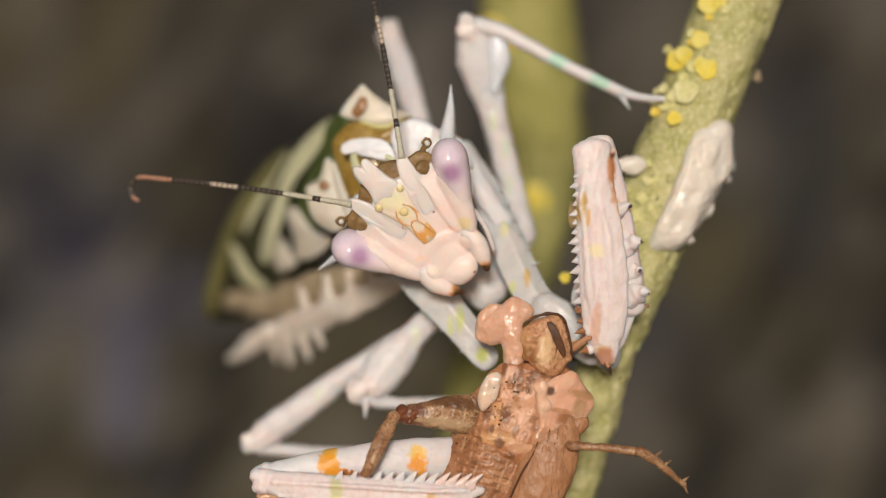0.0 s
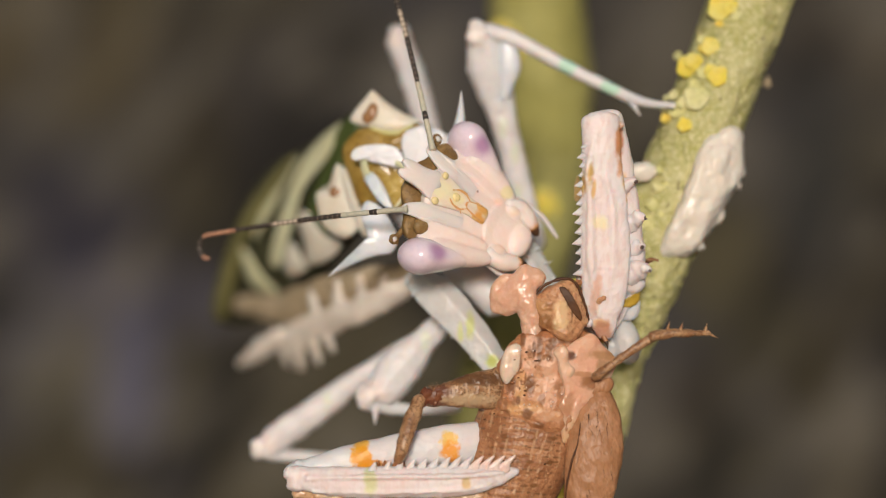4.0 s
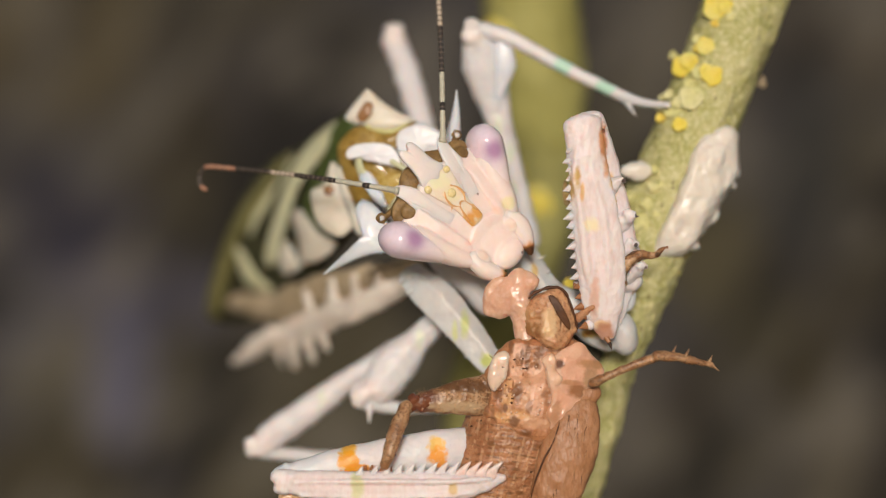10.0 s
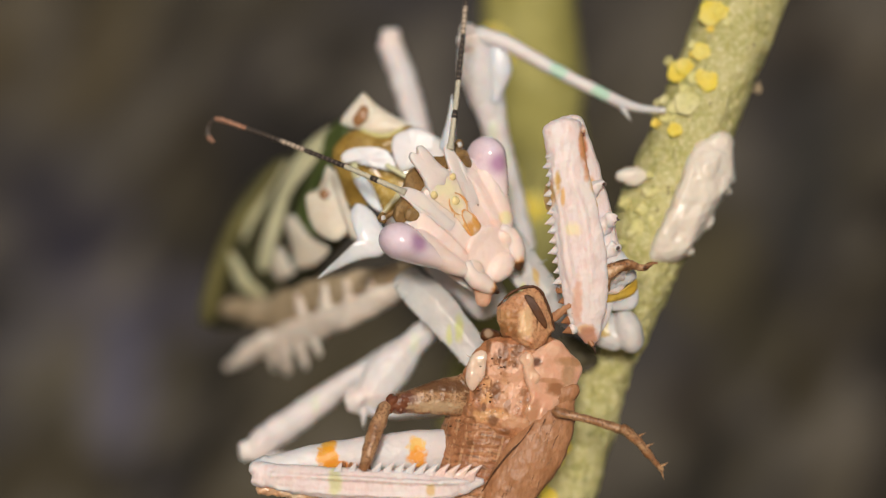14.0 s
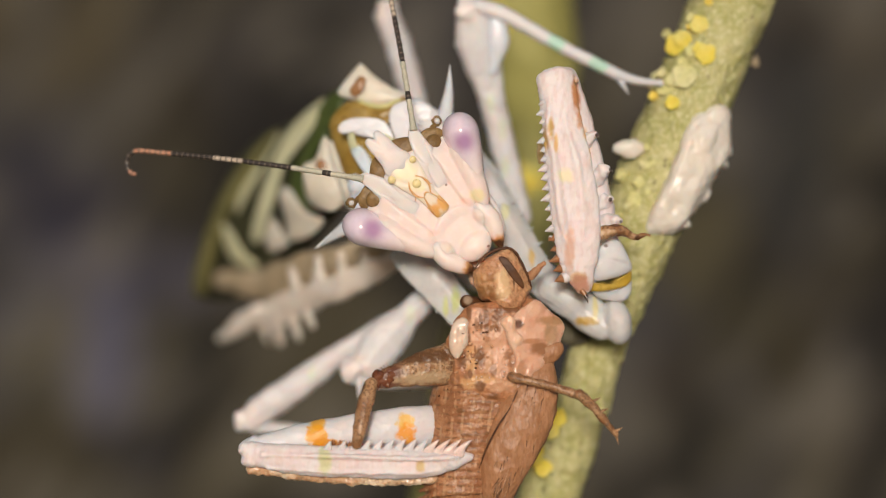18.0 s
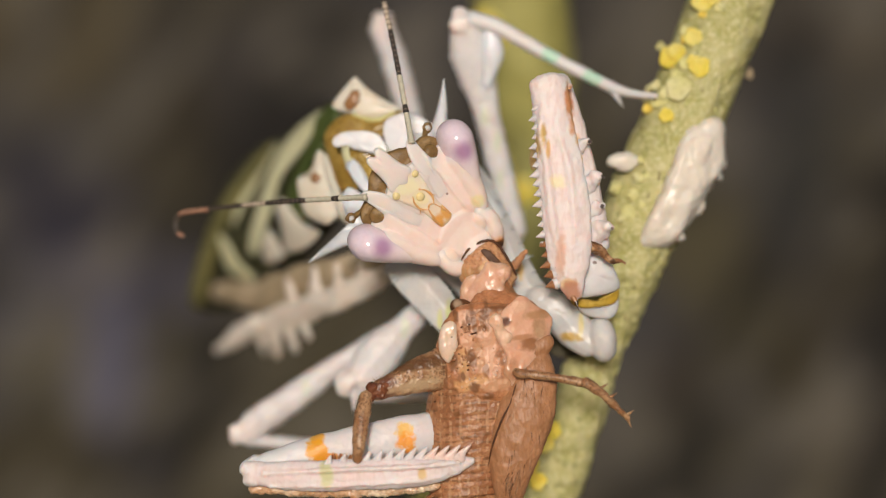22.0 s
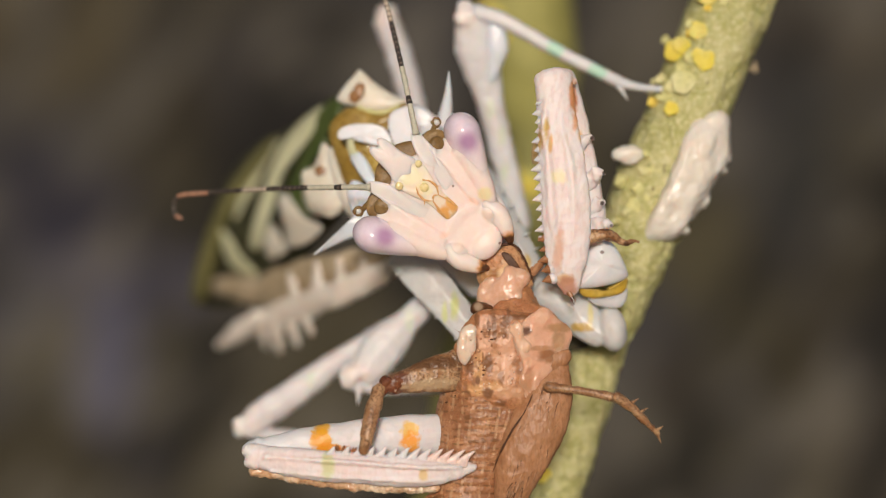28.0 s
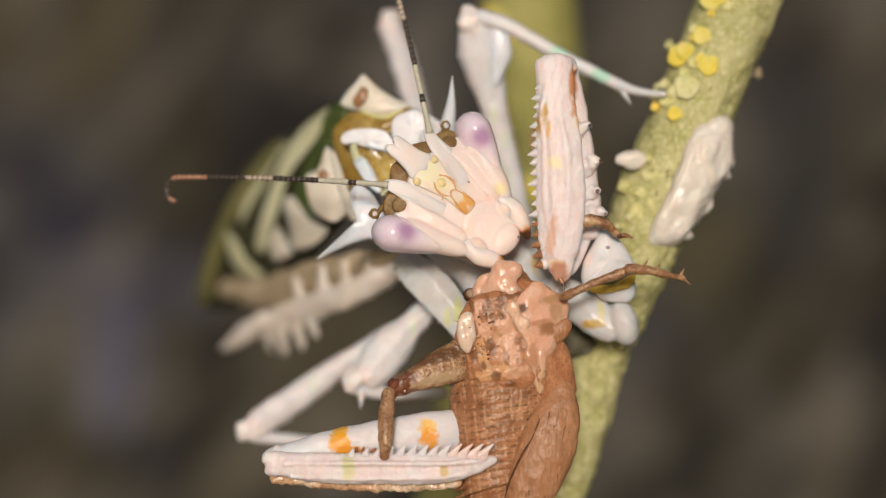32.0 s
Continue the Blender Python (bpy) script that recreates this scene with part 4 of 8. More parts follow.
MIDDLE_LEG_ROWS = [
    (0, 0.984, -2.200, -1.864, 0.00, -24.66, 0.00),
    (2, 1.277, -2.200, -2.317, 0.00, -21.42, 0.00),
    (2.5, 1.561, -2.200, -2.243, 0.00, -13.60, 0.00),
    (3, 1.638, -2.200, -0.448, 0.00, -36.09, 0.00),
    (3.5, 0.789, -2.200, -0.511, 0.00, -59.39, 0.00),
    (5.5, 1.234, -2.200, -1.044, 0.00, -48.74, 0.00),
    (6, 1.265, -2.200, -0.929, 0.00, -51.27, 0.00),
    (9, 1.147, -2.200, -0.614, 0.00, -47.47, 0.00),
    (11, 1.440, -2.200, -0.489, 0.00, -45.52, 0.00),
    (11.5, 1.612, -2.200, -0.348, 0.00, -39.44, 0.00),
    (11.8, 1.654, -2.200, -0.109, 0.00, 2.39, 0.00),
    (12, 1.530, -2.200, -0.288, 0.00, -25.93, 0.00),
    (12.2, 1.243, -2.200, -0.002, 0.00, -43.55, 0.00),
    (12.4, 1.483, -2.200, -0.342, 0.00, -31.80, 0.00),
    (12.6, 1.468, -2.200, -0.277, 0.00, -44.33, 0.00),
    (12.8, 0.429, -2.200, -1.281, 0.00, -21.51, 0.00),
    (13, 0.367, -2.200, -1.691, 0.00, -10.64, 0.00),
    (14, 0.701, -2.200, -1.811, 0.00, -7.55, 0.00),
    (17, -0.241, -2.200, -2.091, 0.00, -3.96, 0.00),
    (19, -0.695, -2.200, -1.842, 0.00, -0.00, 0.00),
    (20, -0.799, -2.200, -1.891, 0.00, 0.75, 0.00),
    (21, -0.356, -2.200, -1.895, 0.00, 0.27, 0.00),
    (23, 0.052, -2.200, -2.036, 0.00, -4.92, 0.00),
    (24, -0.488, -2.200, -1.726, 0.00, -5.27, 0.00),
    (28, 0.604, -2.200, -2.113, 0.00, -8.06, 0.00),
    (30, 0.793, -2.200, -2.037, 0.00, -9.27, 0.00),
    (30.6, 0.417, -2.200, -0.140, 0.00, -52.71, 0.00),
    (31, 0.197, -2.200, 0.194, 0.00, -58.0, 0.00),
    (31.5, 1.135, -2.200, 0.357, 0.00, -42.0, 0.00),
    (32, 1.554, -2.200, 0.183, 0.00, -29.0, 0.00),
]
HIND_LEG_ROWS = [
    (0, 0.588, -1.000, -0.477, 0.00, -15.73, 0.00),
    (2.5, 1.341, -1.000, -1.270, 0.00, -8.57, 0.00),
    (3, 1.209, -1.000, -1.777, 0.00, 33.75, 0.00),
    (3.3, 0.738, -1.000, -1.924, 0.00, -20.73, 0.00),
    (3.5, 0.725, -1.000, -1.979, 0.00, -46.16, 0.00),
    (4, 1.058, -1.000, -1.202, 0.00, -21.93, 0.00),
    (6, 0.882, -1.000, -0.511, 0.00, -20.20, 0.00),
    (9, 0.932, -1.000, -0.938, 0.00, -15.30, 0.00),
    (11.7, 1.018, -1.000, -1.053, 0.00, -10.23, 0.00),
    (12, 1.274, -1.000, -1.396, 0.00, -75.62, 0.00),
    (12.2, 1.278, -1.000, -1.590, 0.00, -67.33, 0.00),
    (12.4, 1.160, -1.000, -1.449, 0.00, 2.13, 0.00),
    (12.6, 1.398, -1.000, -1.424, 0.00, -89.34, 0.00),
    (12.8, 1.092, -1.000, -1.539, 0.00, -10.06, 0.00),
    (13, 0.981, -1.000, -1.090, 0.00, 16.46, 0.00),
    (13.4, 1.246, -1.000, -1.829, 0.00, 45.45, 0.00),
    (13.8, 1.198, -1.000, -1.582, 0.00, 16.20, 0.00),
    (14.2, 1.040, -1.000, -1.381, 0.00, 1.98, 0.00),
    (17, 0.830, -1.000, -1.700, 0.00, -0.41, 0.00),
    (19, 0.938, -1.000, -1.364, 0.00, -0.00, 0.00),
    (23, 1.024, -1.000, -1.361, 0.00, -1.90, 0.00),
    (28, 1.162, -1.000, -1.448, 0.00, 0.24, 0.00),
    (32, 0.834, -1.000, -3.517, 0.00, 7.86, 0.00),
]
NECK = [(0, 0, 0, 0), (9, 0, 0, 0), (13, 0, 0, -0.07), (17, -0.05, 0.2, 0), (19, 0, 0.3, 0), (20, 0.12, 0.8, 0.08), (20.5, 0.2, 1.2, -0.06), (22, 0.11, 1.5, 0.25), (23.5, -0.06, 1.5, 0.11), (25, -0.29, 1.5, 0.57), (25.5, -0.48, 1.5, 0.78), (27.5, -0.24, 1.5, 0.67), (28, -0.19, 1.5, 0.43), (29, -0.18, 1.5, 0.24), (30, -0.45, 1.6, 0.01), (31, -1.92, 2.19, 0.55), (31.5, -1.07, 2.04, 1.25), (32, -0.42, 2.17, 1.49)]
FLESH = [(0, 0, 0, 0), (3, 0, 0, 0), (6, 0.09, 0, 0.32), (9, 0.11, 0, 0.23), (11, 0.23, 0.6, 0.46), (13, -0.85, 2.77, 1.92), (14.5, -0.52, 1.37, 1.94), (16.5, -0.48, 1.78, 1.56), (18, 0.07, 1.56, 1.4), (19, -0.37, 1.21, 1.83), (20, -1.05, 1.96, -0.24), (20.5, -0.66, 2.45, -0.64), (21, -0.03, 1.87, -0.05), (22, 1.74, 0.9, -0.97), (23.5, 1.57, 0.9, -0.84), (25, 1.36, 0.9, -0.6), (25.5, 1.28, 0.9, -0.38), (27.5, 1.41, 0.9, -0.54), (28, 1.49, 0.9, -0.82), (29, 1.48, 0.9, -0.98), (30, 1.14, 0.9, -1.42), (32, 1.56, 0.1, -1.37)]
FRONT_LEG_ROWS = [
    (0, -1.50, 1.20, 0.00, 0.0),
    (8.2, -1.50, 1.20, 0.00, 0.0),
    (9, 2.07, 0.00, -1.36, -30.5),
    (9.5, 2.14, 0.00, -1.08, -31.7),
    (10, 1.78, 0.00, -0.91, -30.3),
    (10.5, 1.35, 0.00, -0.70, -28.2),
    (11, 1.47, 0.00, -0.92, -23.6),
    (11.5, 1.29, 0.00, -1.07, -17.9),
    (12, 0.95, 0.00, -0.87, -15.3),
    (12.5, 0.63, 0.00, -0.91, -9.8),
    (13, 0.74, 0.00, -0.71, -14.1),
    (13.5, 1.01, 0.00, -1.27, -12.1),
    (14, 1.05, 0.00, -1.00, -16.8),
    (14.5, 0.90, 0.00, -0.80, -14.6),
    (16.5, 0.38, 0.00, -0.25, -8.0),
    (17, 0.20, 0.00, -0.22, -5.6),
    (17.5, 0.24, 0.00, -0.28, -4.1),
    (18, 0.41, 0.00, -0.56, 1.2),
    (18.5, 0.40, 0.00, -0.75, 4.3),
    (19, 0.00, 0.00, -0.00, -0.0),
    (19.5, -0.63, 0.00, 0.17, 8.6),
    (20, -1.25, 0.00, 0.70, 14.4),
    (20.5, -1.36, 0.00, 1.10, 23.9),
    (21, -1.08, 0.00, 0.72, 26.0),
    (21.5, -1.16, 0.00, 0.25, 26.8),
    (22, -1.11, 0.00, 0.03, 25.0),
    (22.5, -0.74, 0.00, 0.00, 21.3),
    (23, -0.95, 0.00, 0.29, 11.4),
    (23.5, -0.48, 0.00, -0.16, 11.2),
    (24, -0.62, 0.00, 0.05, 8.2),
    (24.5, -0.42, 0.00, -0.03, 9.1),
    (25, -0.64, 0.00, -0.02, 8.9),
    (25.5, -0.67, 0.00, 0.26, 4.9),
    (27.5, -0.69, 0.00, -0.07, 5.8),
    (28, -0.60, 0.00, -0.19, 4.6),
    (28.5, -0.71, 0.00, 0.08, 2.9),
    (29, -0.63, 0.00, 0.01, 3.5),
    (29.5, -0.62, 0.00, -0.02, 5.1),
    (30, -0.73, 0.00, 0.16, 6.0),
    (30.5, -0.76, 0.00, 0.03, 11.7),
    (31, -0.97, 0.00, 0.07, 15.8),
    (31.5, -1.22, 0.00, 0.50, 20.4),
    (32, -1.39, 0.00, 0.71, 29.8),
]
PIVOTS = {"head": (-1.05, 2.6, 301.85), "cricket": (3.5, 0, 295.84), "lower": (-7.4, -2, 291.2), "upper": (4.48, 0, 306.35), "coxa": (7.29, 1.5, 296.05), "abdomen": (-4.34, 7, 303.07), "middle_leg": (2.81, -2.2, 294), "hind_leg": (4.44, -1, 294.48)}


# ---------------------------------------------------------------- ground and backdrop
def ground():
    bm = mesh()
    n = 24
    g = [[bm.verts.new((x, y, noise.noise(Vector((x, y, 0)) / 40) * 3 if abs(x) + abs(y) < 3000 else 0)) for x in
          [math.copysign(abs(i / n) ** 4 * 40000, i) for i in range(-n, n + 1)]]
         for y in [math.copysign(abs(i / n) ** 4 * 40000, i) for i in range(-n, n + 1)]]
    for j in range(2 * n):
        for i in range(2 * n):
            bm.faces.new((g[j][i], g[j][i + 1], g[j + 1][i + 1], g[j + 1][i]))
    tagged(part("ground", bm, SOIL), "dark bare soil under the plants", "ground", kind="structure")


def backdrop():
    bm = mesh()
    nx, nz = 90, 60
    g = []
    for j in range(nz + 1):
        row = []
        for i in range(nx + 1):
            x, z = -900 + 1800 * i / nx, -20 + 1100 * j / nz
            q = Vector(((x * 0.85 + z * 0.53) / 34, 0, (z * 0.85 - x * 0.53) / 110))
            row.append(bm.verts.new((x, 330 + (x / 900) ** 2 * -120 + noise.noise(q) * 14 + noise.noise(q * 2.7) * 5, z)))
        g.append(row)
    for j in range(nz):
        for i in range(nx):
            bm.faces.new((g[j][i], g[j][i + 1], g[j + 1][i + 1], g[j + 1][i]))
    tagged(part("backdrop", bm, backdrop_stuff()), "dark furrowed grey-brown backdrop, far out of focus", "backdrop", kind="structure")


# ---------------------------------------------------------------- stems
def main_stem():
    st = thing("plant_stem", (0, 10, 0))
    pts = [(4, 30, -12), (3, 20, 120), (1, 9, 250)] + [(4.58, 7, 285.61), (5.43, 6.5, 288.92), (6.39, 6, 292.29), (7.38, 5.5, 295.81), (8.22, 5, 298.55), (9.23, 4.8, 301.74), (10.75, 4.8, 305.55), (12.98, 5.5, 310.93), (16.3, 8, 317.97)] + [(40, 16, 340), (60, 30, 392)]
    rad = [2.2, 2.0, 1.7] + [1.33, 1.24, 1.19, 1.19, 1.51, 1.79, 1.69, 1.76, 1.69] + [1.6, 1.2]
    bm = mesh()
    tube(bm, pts, rad, 110, 34, rough=0.14, grain=1.1)
    bm.normal_update()
    for v in bm.verts:
        if 280 < v.co.z < 316:
            q = v.co
            h = noise.noise(q / 0.42) * 0.07 + noise.noise(q / 0.19) * 0.05 + max(0.0, noise.noise(q / 0.3 + Vector((7, 1, 2))) - 0.15) * 0.22
            v.co += v.normal * h
    part("bark", bm, BARK, st)
    line = spline([(*p, r) for p, r in zip(pts, rad)], 40)
    rng = random.Random(4)

    def on_stem(k, ang, sink):
        q, q2 = line[k], line[k + 1]
        t = Vector(q2[:3] - q[:3]).normalized()
        side = t.cross(Vector((0, 1, 0))).normalized()
        deep = side.cross(t)
        n = (side * math.cos(ang) - deep * math.sin(ang) * (1 if deep.y > 0 else -1)).normalized()
        return Vector(q[:3]) + n * (q[3] + sink), n

    def plate(q, n, r, gen):
        """A thin lobed leaf of lichen lying on the bark, its edge a little free."""
        face_out = (Vector(n) * 0.7 + Vector((0, -0.6, 0.1))).normalized()
        u = face_out.cross(Vector((0, 0, 1))).normalized()
        w = u.cross(face_out)
        q = Vector(q) + face_out * (0.16 + 0.18 * r)
        turn = gen.uniform(0, 6)
        bm = mesh()
        rings = []
        for s, h in ((0.0, -0.02), (0.4, -0.01), (0.75, 0.03), (0.93, 0.05), (1.0, 0.0), (0.9, -0.10), (0.5, -0.3)):
            ring = []
            for i in range(24 if s else 1):
                a = 2 * math.pi * i / 24
                k = r * s * (0.95 + 0.07 * math.sin(3 * a + turn) + 0.05 * math.sin(5 * a + 2 * turn))
                ring.append(bm.verts.new(q + u * (k * math.cos(a)) + w * (k * math.sin(a)) + face_out * (h + 0.05 * noise.noise(Vector((k * math.cos(a) * 4, k * math.sin(a) * 4, turn))))))
            rings.append(ring)
        for a, b in zip(rings, rings[1:]):
            for i in range(24):
                bm.faces.new(list(dict.fromkeys([a[i % len(a)], b[i], b[(i + 1) % 24], a[(i + 1) % len(a)]])))
        bm.faces.new(rings[-1])
        bmesh.ops.recalc_face_normals(bm, faces=bm.faces[:])
        return bm

    # warts over the stretch near the mantis
    near = [k for k in range(len(line) - 1) if 289 < line[k][2] < 312]
    for _ in range(420):
        c, n = on_stem(rng.choice(near), rng.uniform(0.15, math.pi - 0.15), -0.04)
        r = rng.uniform(0.03, 0.11)
        bm = mesh()
        blob(bm, c, (r, r * rng.uniform(0.8, 1.4), r * 0.55), n, 0.04, 0.12, 8, 5)
        part("wart", bm, GRAIN if rng.random() < 0.7 else BARK_DULL, st)
    # leafy yellow lichen, with paler leaves round it
    for p, n, r in (((10.17, 4.19, 308.05), (-0.78, -0.49, 0.39), 0.55), ((10.39, 4.06, 308.28), (-0.71, -0.59, 0.37), 0.41), ((11.21, 3.38, 307.58), (-0.15, -0.97, 0.19), 0.48), ((10.98, 3.49, 307.83), (-0.31, -0.92, 0.25), 0.31), ((11.03, 3.79, 308.88), (-0.51, -0.80, 0.32), 0.43), ((10.77, 3.94, 308.80), (-0.63, -0.70, 0.35), 0.24), ((11.56, 4.09, 310.57), (-0.58, -0.74, 0.34), 0.65), ((11.90, 3.90, 310.59), (-0.42, -0.86, 0.29), 0.34), ((11.44, 3.90, 309.89), (-0.51, -0.80, 0.31), 0.19), ((9.86, 3.34, 305.51), (-0.45, -0.87, 0.18), 0.34), ((9.20, 4.06, 305.83), (-0.82, -0.41, 0.39), 0.24)):
        part("lichen", plate(p, n, r, rng), LICHEN if r > 0.3 else LICHEN_WARM, st, "yellow leafy lichen")
    for p, n, r in (((10.35, 3.40, 306.66), (-0.39, -0.88, 0.28), 0.58), ((9.89, 3.60, 306.49), (-0.59, -0.73, 0.34), 0.34), ((9.58, 3.75, 306.17), (-0.69, -0.62, 0.37), 0.38), ((10.66, 3.59, 307.74), (-0.46, -0.84, 0.30), 0.31), ((9.88, 5.28, 308.67), (-0.92, 0.09, 0.37), 0.22), ((9.25, 4.99, 306.42), (-0.92, 0.09, 0.37), 0.24), ((9.55, 4.30, 306.85), (-0.85, -0.34, 0.40), 0.26), ((9.38, 5.02, 306.79), (-0.92, 0.08, 0.37), 0.17), ((10.73, 4.22, 309.23), (-0.74, -0.56, 0.38), 0.22), ((11.08, 3.33, 307.24), (-0.14, -0.97, 0.18), 0.22), ((10.29, 3.65, 307.27), (-0.55, -0.76, 0.33), 0.26), ((12.06, 3.73, 310.18), (-0.26, -0.94, 0.23), 0.22)):
        part("pale_lichen", plate(Vector(p) - Vector(n) * 0.05, n, r, rng), LICHEN_PALE, st, "pale greenish lichen")
    for p, r in (((4.92, 4.6, 291.46), 0.5), ((5.29, 4.7, 291.94), 0.4), ((4.2, 4.9, 290.32), 0.55), ((4.69, 4.9, 289.7), 0.42), ((5.26, 4.2, 298.76), 0.26)):
        part("lichen", plate(p, (-0.2, -1, 0), r, rng), LICHEN, st, "yellow leafy lichen")
    for _ in range(90):
        c, n = on_stem(rng.choice(near), rng.uniform(0.3, math.pi - 0.3), -0.02)
        bm = mesh()
        tube(bm, [c + Vector((-0.02, 0, -0.09)), c, c + Vector((0.03, 0, 0.1))], [0.015, 0.03, 0.012], 6, 2)
        part("bark_slit", bm, CRICKET_DARK, st)
    # thin dark brown slab lying on the bark
    bm = mesh()
    slab(bm, [(4.63, 4.15, 295.77), (4.79, 4.15, 296.38), (5.27, 4.15, 296.75), (5.88, 4.15, 296.61), (6.42, 4.15, 296.16), (6.75, 4.15, 295.67), (6.39, 4.15, 295.25), (5.66, 4.15, 295.15), (5.05, 4.15, 295.33)], 0.3, 0.04, 4, 2.0, 0.12)
    part("dark_bark_patch", bm, DARK_BARK, st, "dark brown patch on the bark")
    # cream crust
    bm = mesh()
    slab(bm, [(10.69, 3.35, 305), (11.23, 3.35, 305.35), (12.01, 3.55, 305.47), (12.45, 3.85, 304.95), (12.48, 3.95, 304.04), (12.32, 3.85, 303.12), (11.86, 3.75, 302.54), (11.39, 3.65, 301.73), (10.99, 3.55, 301.09), (10.3, 3.45, 300.25), (9.44, 3.35, 299.82), (8.82, 3.25, 300.04), (8.99, 3.15, 301), (9.47, 3.05, 302.14), (9.99, 3.05, 303.39)], 0.9, 0.95, 4)
    rim = random.Random(21)
    for p in [(12.38, 4, 303.47), (12.2, 4, 303.01), (11.42, 3.8, 301.75), (11.25, 3.8, 301.59), (10.52, 3.6, 300.39)]:
        blob(bm, p, (rim.uniform(0.16, 0.28), 0.3, rim.uniform(0.14, 0.26)), None, 0.06, 0.2)
    part("crust", organic(bm, 0.06, 3, ((0.16, 0.9), (0.045, 0.30), (0.010, 0.12))), FOAM, st, "glossy cream-white crust on the bark")
    for p, r in zip([(8.02, 3.25, 303.58), (8.75, 3.35, 302.86), (7.75, 3.6, 302.44), (8.27, 3.35, 301.35), (8.79, 3.3, 303.63), (8.46, 3.3, 302.14), (8.04, 3.4, 301.18), (9.18, 3.3, 302.96), (8.84, 3.3, 301.8), (7.57, 3.5, 300.7)], ((30, 17), (14, 12), (12, 14), (17, 15), (10, 9), (15, 13), (12, 10), (13, 9), (9, 11), (10, 8))):
        bm = mesh()
        blob(bm, p, (r[0] * 0.023, 0.28, r[1] * 0.023), None, 0.14, 0.3, 18, 12)
        part("crust_bump", bm, FOAM if r[0] > 20 else LICHEN_PALE, st, "small pale bump")
    bm = mesh()
    blob(bm, (13.99, 6.5, 307.71), (0.15, 0.16, 0.22), None, 0.08, 0.2)
    tube(bm, [(13.99, 6.5, 307.71), (13.53, 6.2, 307.53)], [0.05, 0.06], 8, 2)
    part("bud", bm, ABD_TAN, st, "tiny brown bud on the stem's edge")
    return tagged(st, "green-yellow plant stem with rough bark, yellow lichen and cream crust", "plant stem")


def back_stem():
    st = thing("rear_stem", (-10, 30, 0))
    pts = [(-12, 34, -12), (-10, 27, 130), (-6, 21, 250)] + [(0.46, 17, 286.82), (1.31, 16.5, 292.04), (2.72, 16, 296.06), (4, 16, 299.74), (4.71, 16, 304), (4.71, 16, 308.25), (4.2, 16, 312.51), (3.76, 17, 319.84)] + [(2, 24, 345), (0, 34, 395)]
    rad = [2.4, 2.3, 2.2] + [1.42, 1.51, 1.69, 1.83, 2.18, 2.24, 2.38, 2.47] + [2.2, 1.8]
    bm = mesh()
    eye = Vector((-0.4, -67.0, 299.9))
    back = 1.12
    pts = [tuple(eye + (Vector(p) - eye) * back) for p in pts]
    rad = [r * back for r in rad]
    tube(bm, pts, rad, 30, 10, rough=0.25, grain=1.6, seed=5.0)
    part("bark", bm, BARK_FAR, st)
    rng = random.Random(9)
    for p, s in zip([(2.8, 14.2, 310.57), (4.19, 14.1, 302.52), (3.77, 14.2, 304.19), (5.16, 14.2, 311.68)], (40, 42, 26, 30)):
        for k in range(6):
            bm = mesh()
            q = eye + (Vector(p) - eye) * back + Vector((rng.uniform(-1, 1), rng.uniform(-0.1, 0.1), rng.uniform(-1.3, 1.3))) * s * 0.018
            r = s * 0.026 * rng.uniform(0.4, 0.7)
            blob(bm, q, (r, r, r * 0.35), (rng.uniform(-0.4, 0.4), -1, rng.uniform(-0.3, 0.3)), 0.06, 0.4, 10, 6)
            part("lichen", bm, LICHEN, st, "yellow lichen, out of focus")
    return tagged(st, "thick yellow-green rear stem with lichen patches, out of focus", "plant stem")


# ---------------------------------------------------------------- mantis
FACE_MID = Vector((-1.395, -0.855, 302.255))
FACE_ACROSS = Vector((0.690, 0.101, 0.717)).normalized()
FACE_UP = Vector((-0.724, 0.104, 0.682))
FACE_UP = (FACE_UP - FACE_ACROSS * FACE_UP.dot(FACE_ACROSS)).normalized()
FACE_OUT = FACE_ACROSS.cross(FACE_UP)


def face(a, b, c=0.0):
    return FACE_MID + FACE_ACROSS * a + FACE_UP * b + FACE_OUT * c


def both(half, side):
    """Points given for the side with a > 0, on that side or mirrored."""
    return [face(a * side, b, c) for a, b, c in half]


def whole(half):
    """A closed outline from its right half, listed from top to bottom."""
    return [face(a, b, c) for a, b, c in half] + [face(-a, b, c) for a, b, c in half[::-1] if a > 1e-6]


def face_blob(bm, a, b, c, across, out, up, rough=0.03):
    """An egg in the head's own axes."""
    done = len(bm.verts)
    blob(bm, (0, 0, 0), (across, out, up), None, rough, 0.5, 26, 18)
    bm.verts.ensure_lookup_table()
    for v in bm.verts[done:]:
        v.co = face(a, b, c) + FACE_ACROSS * v.co.x - FACE_OUT * v.co.y + FACE_UP * v.co.z


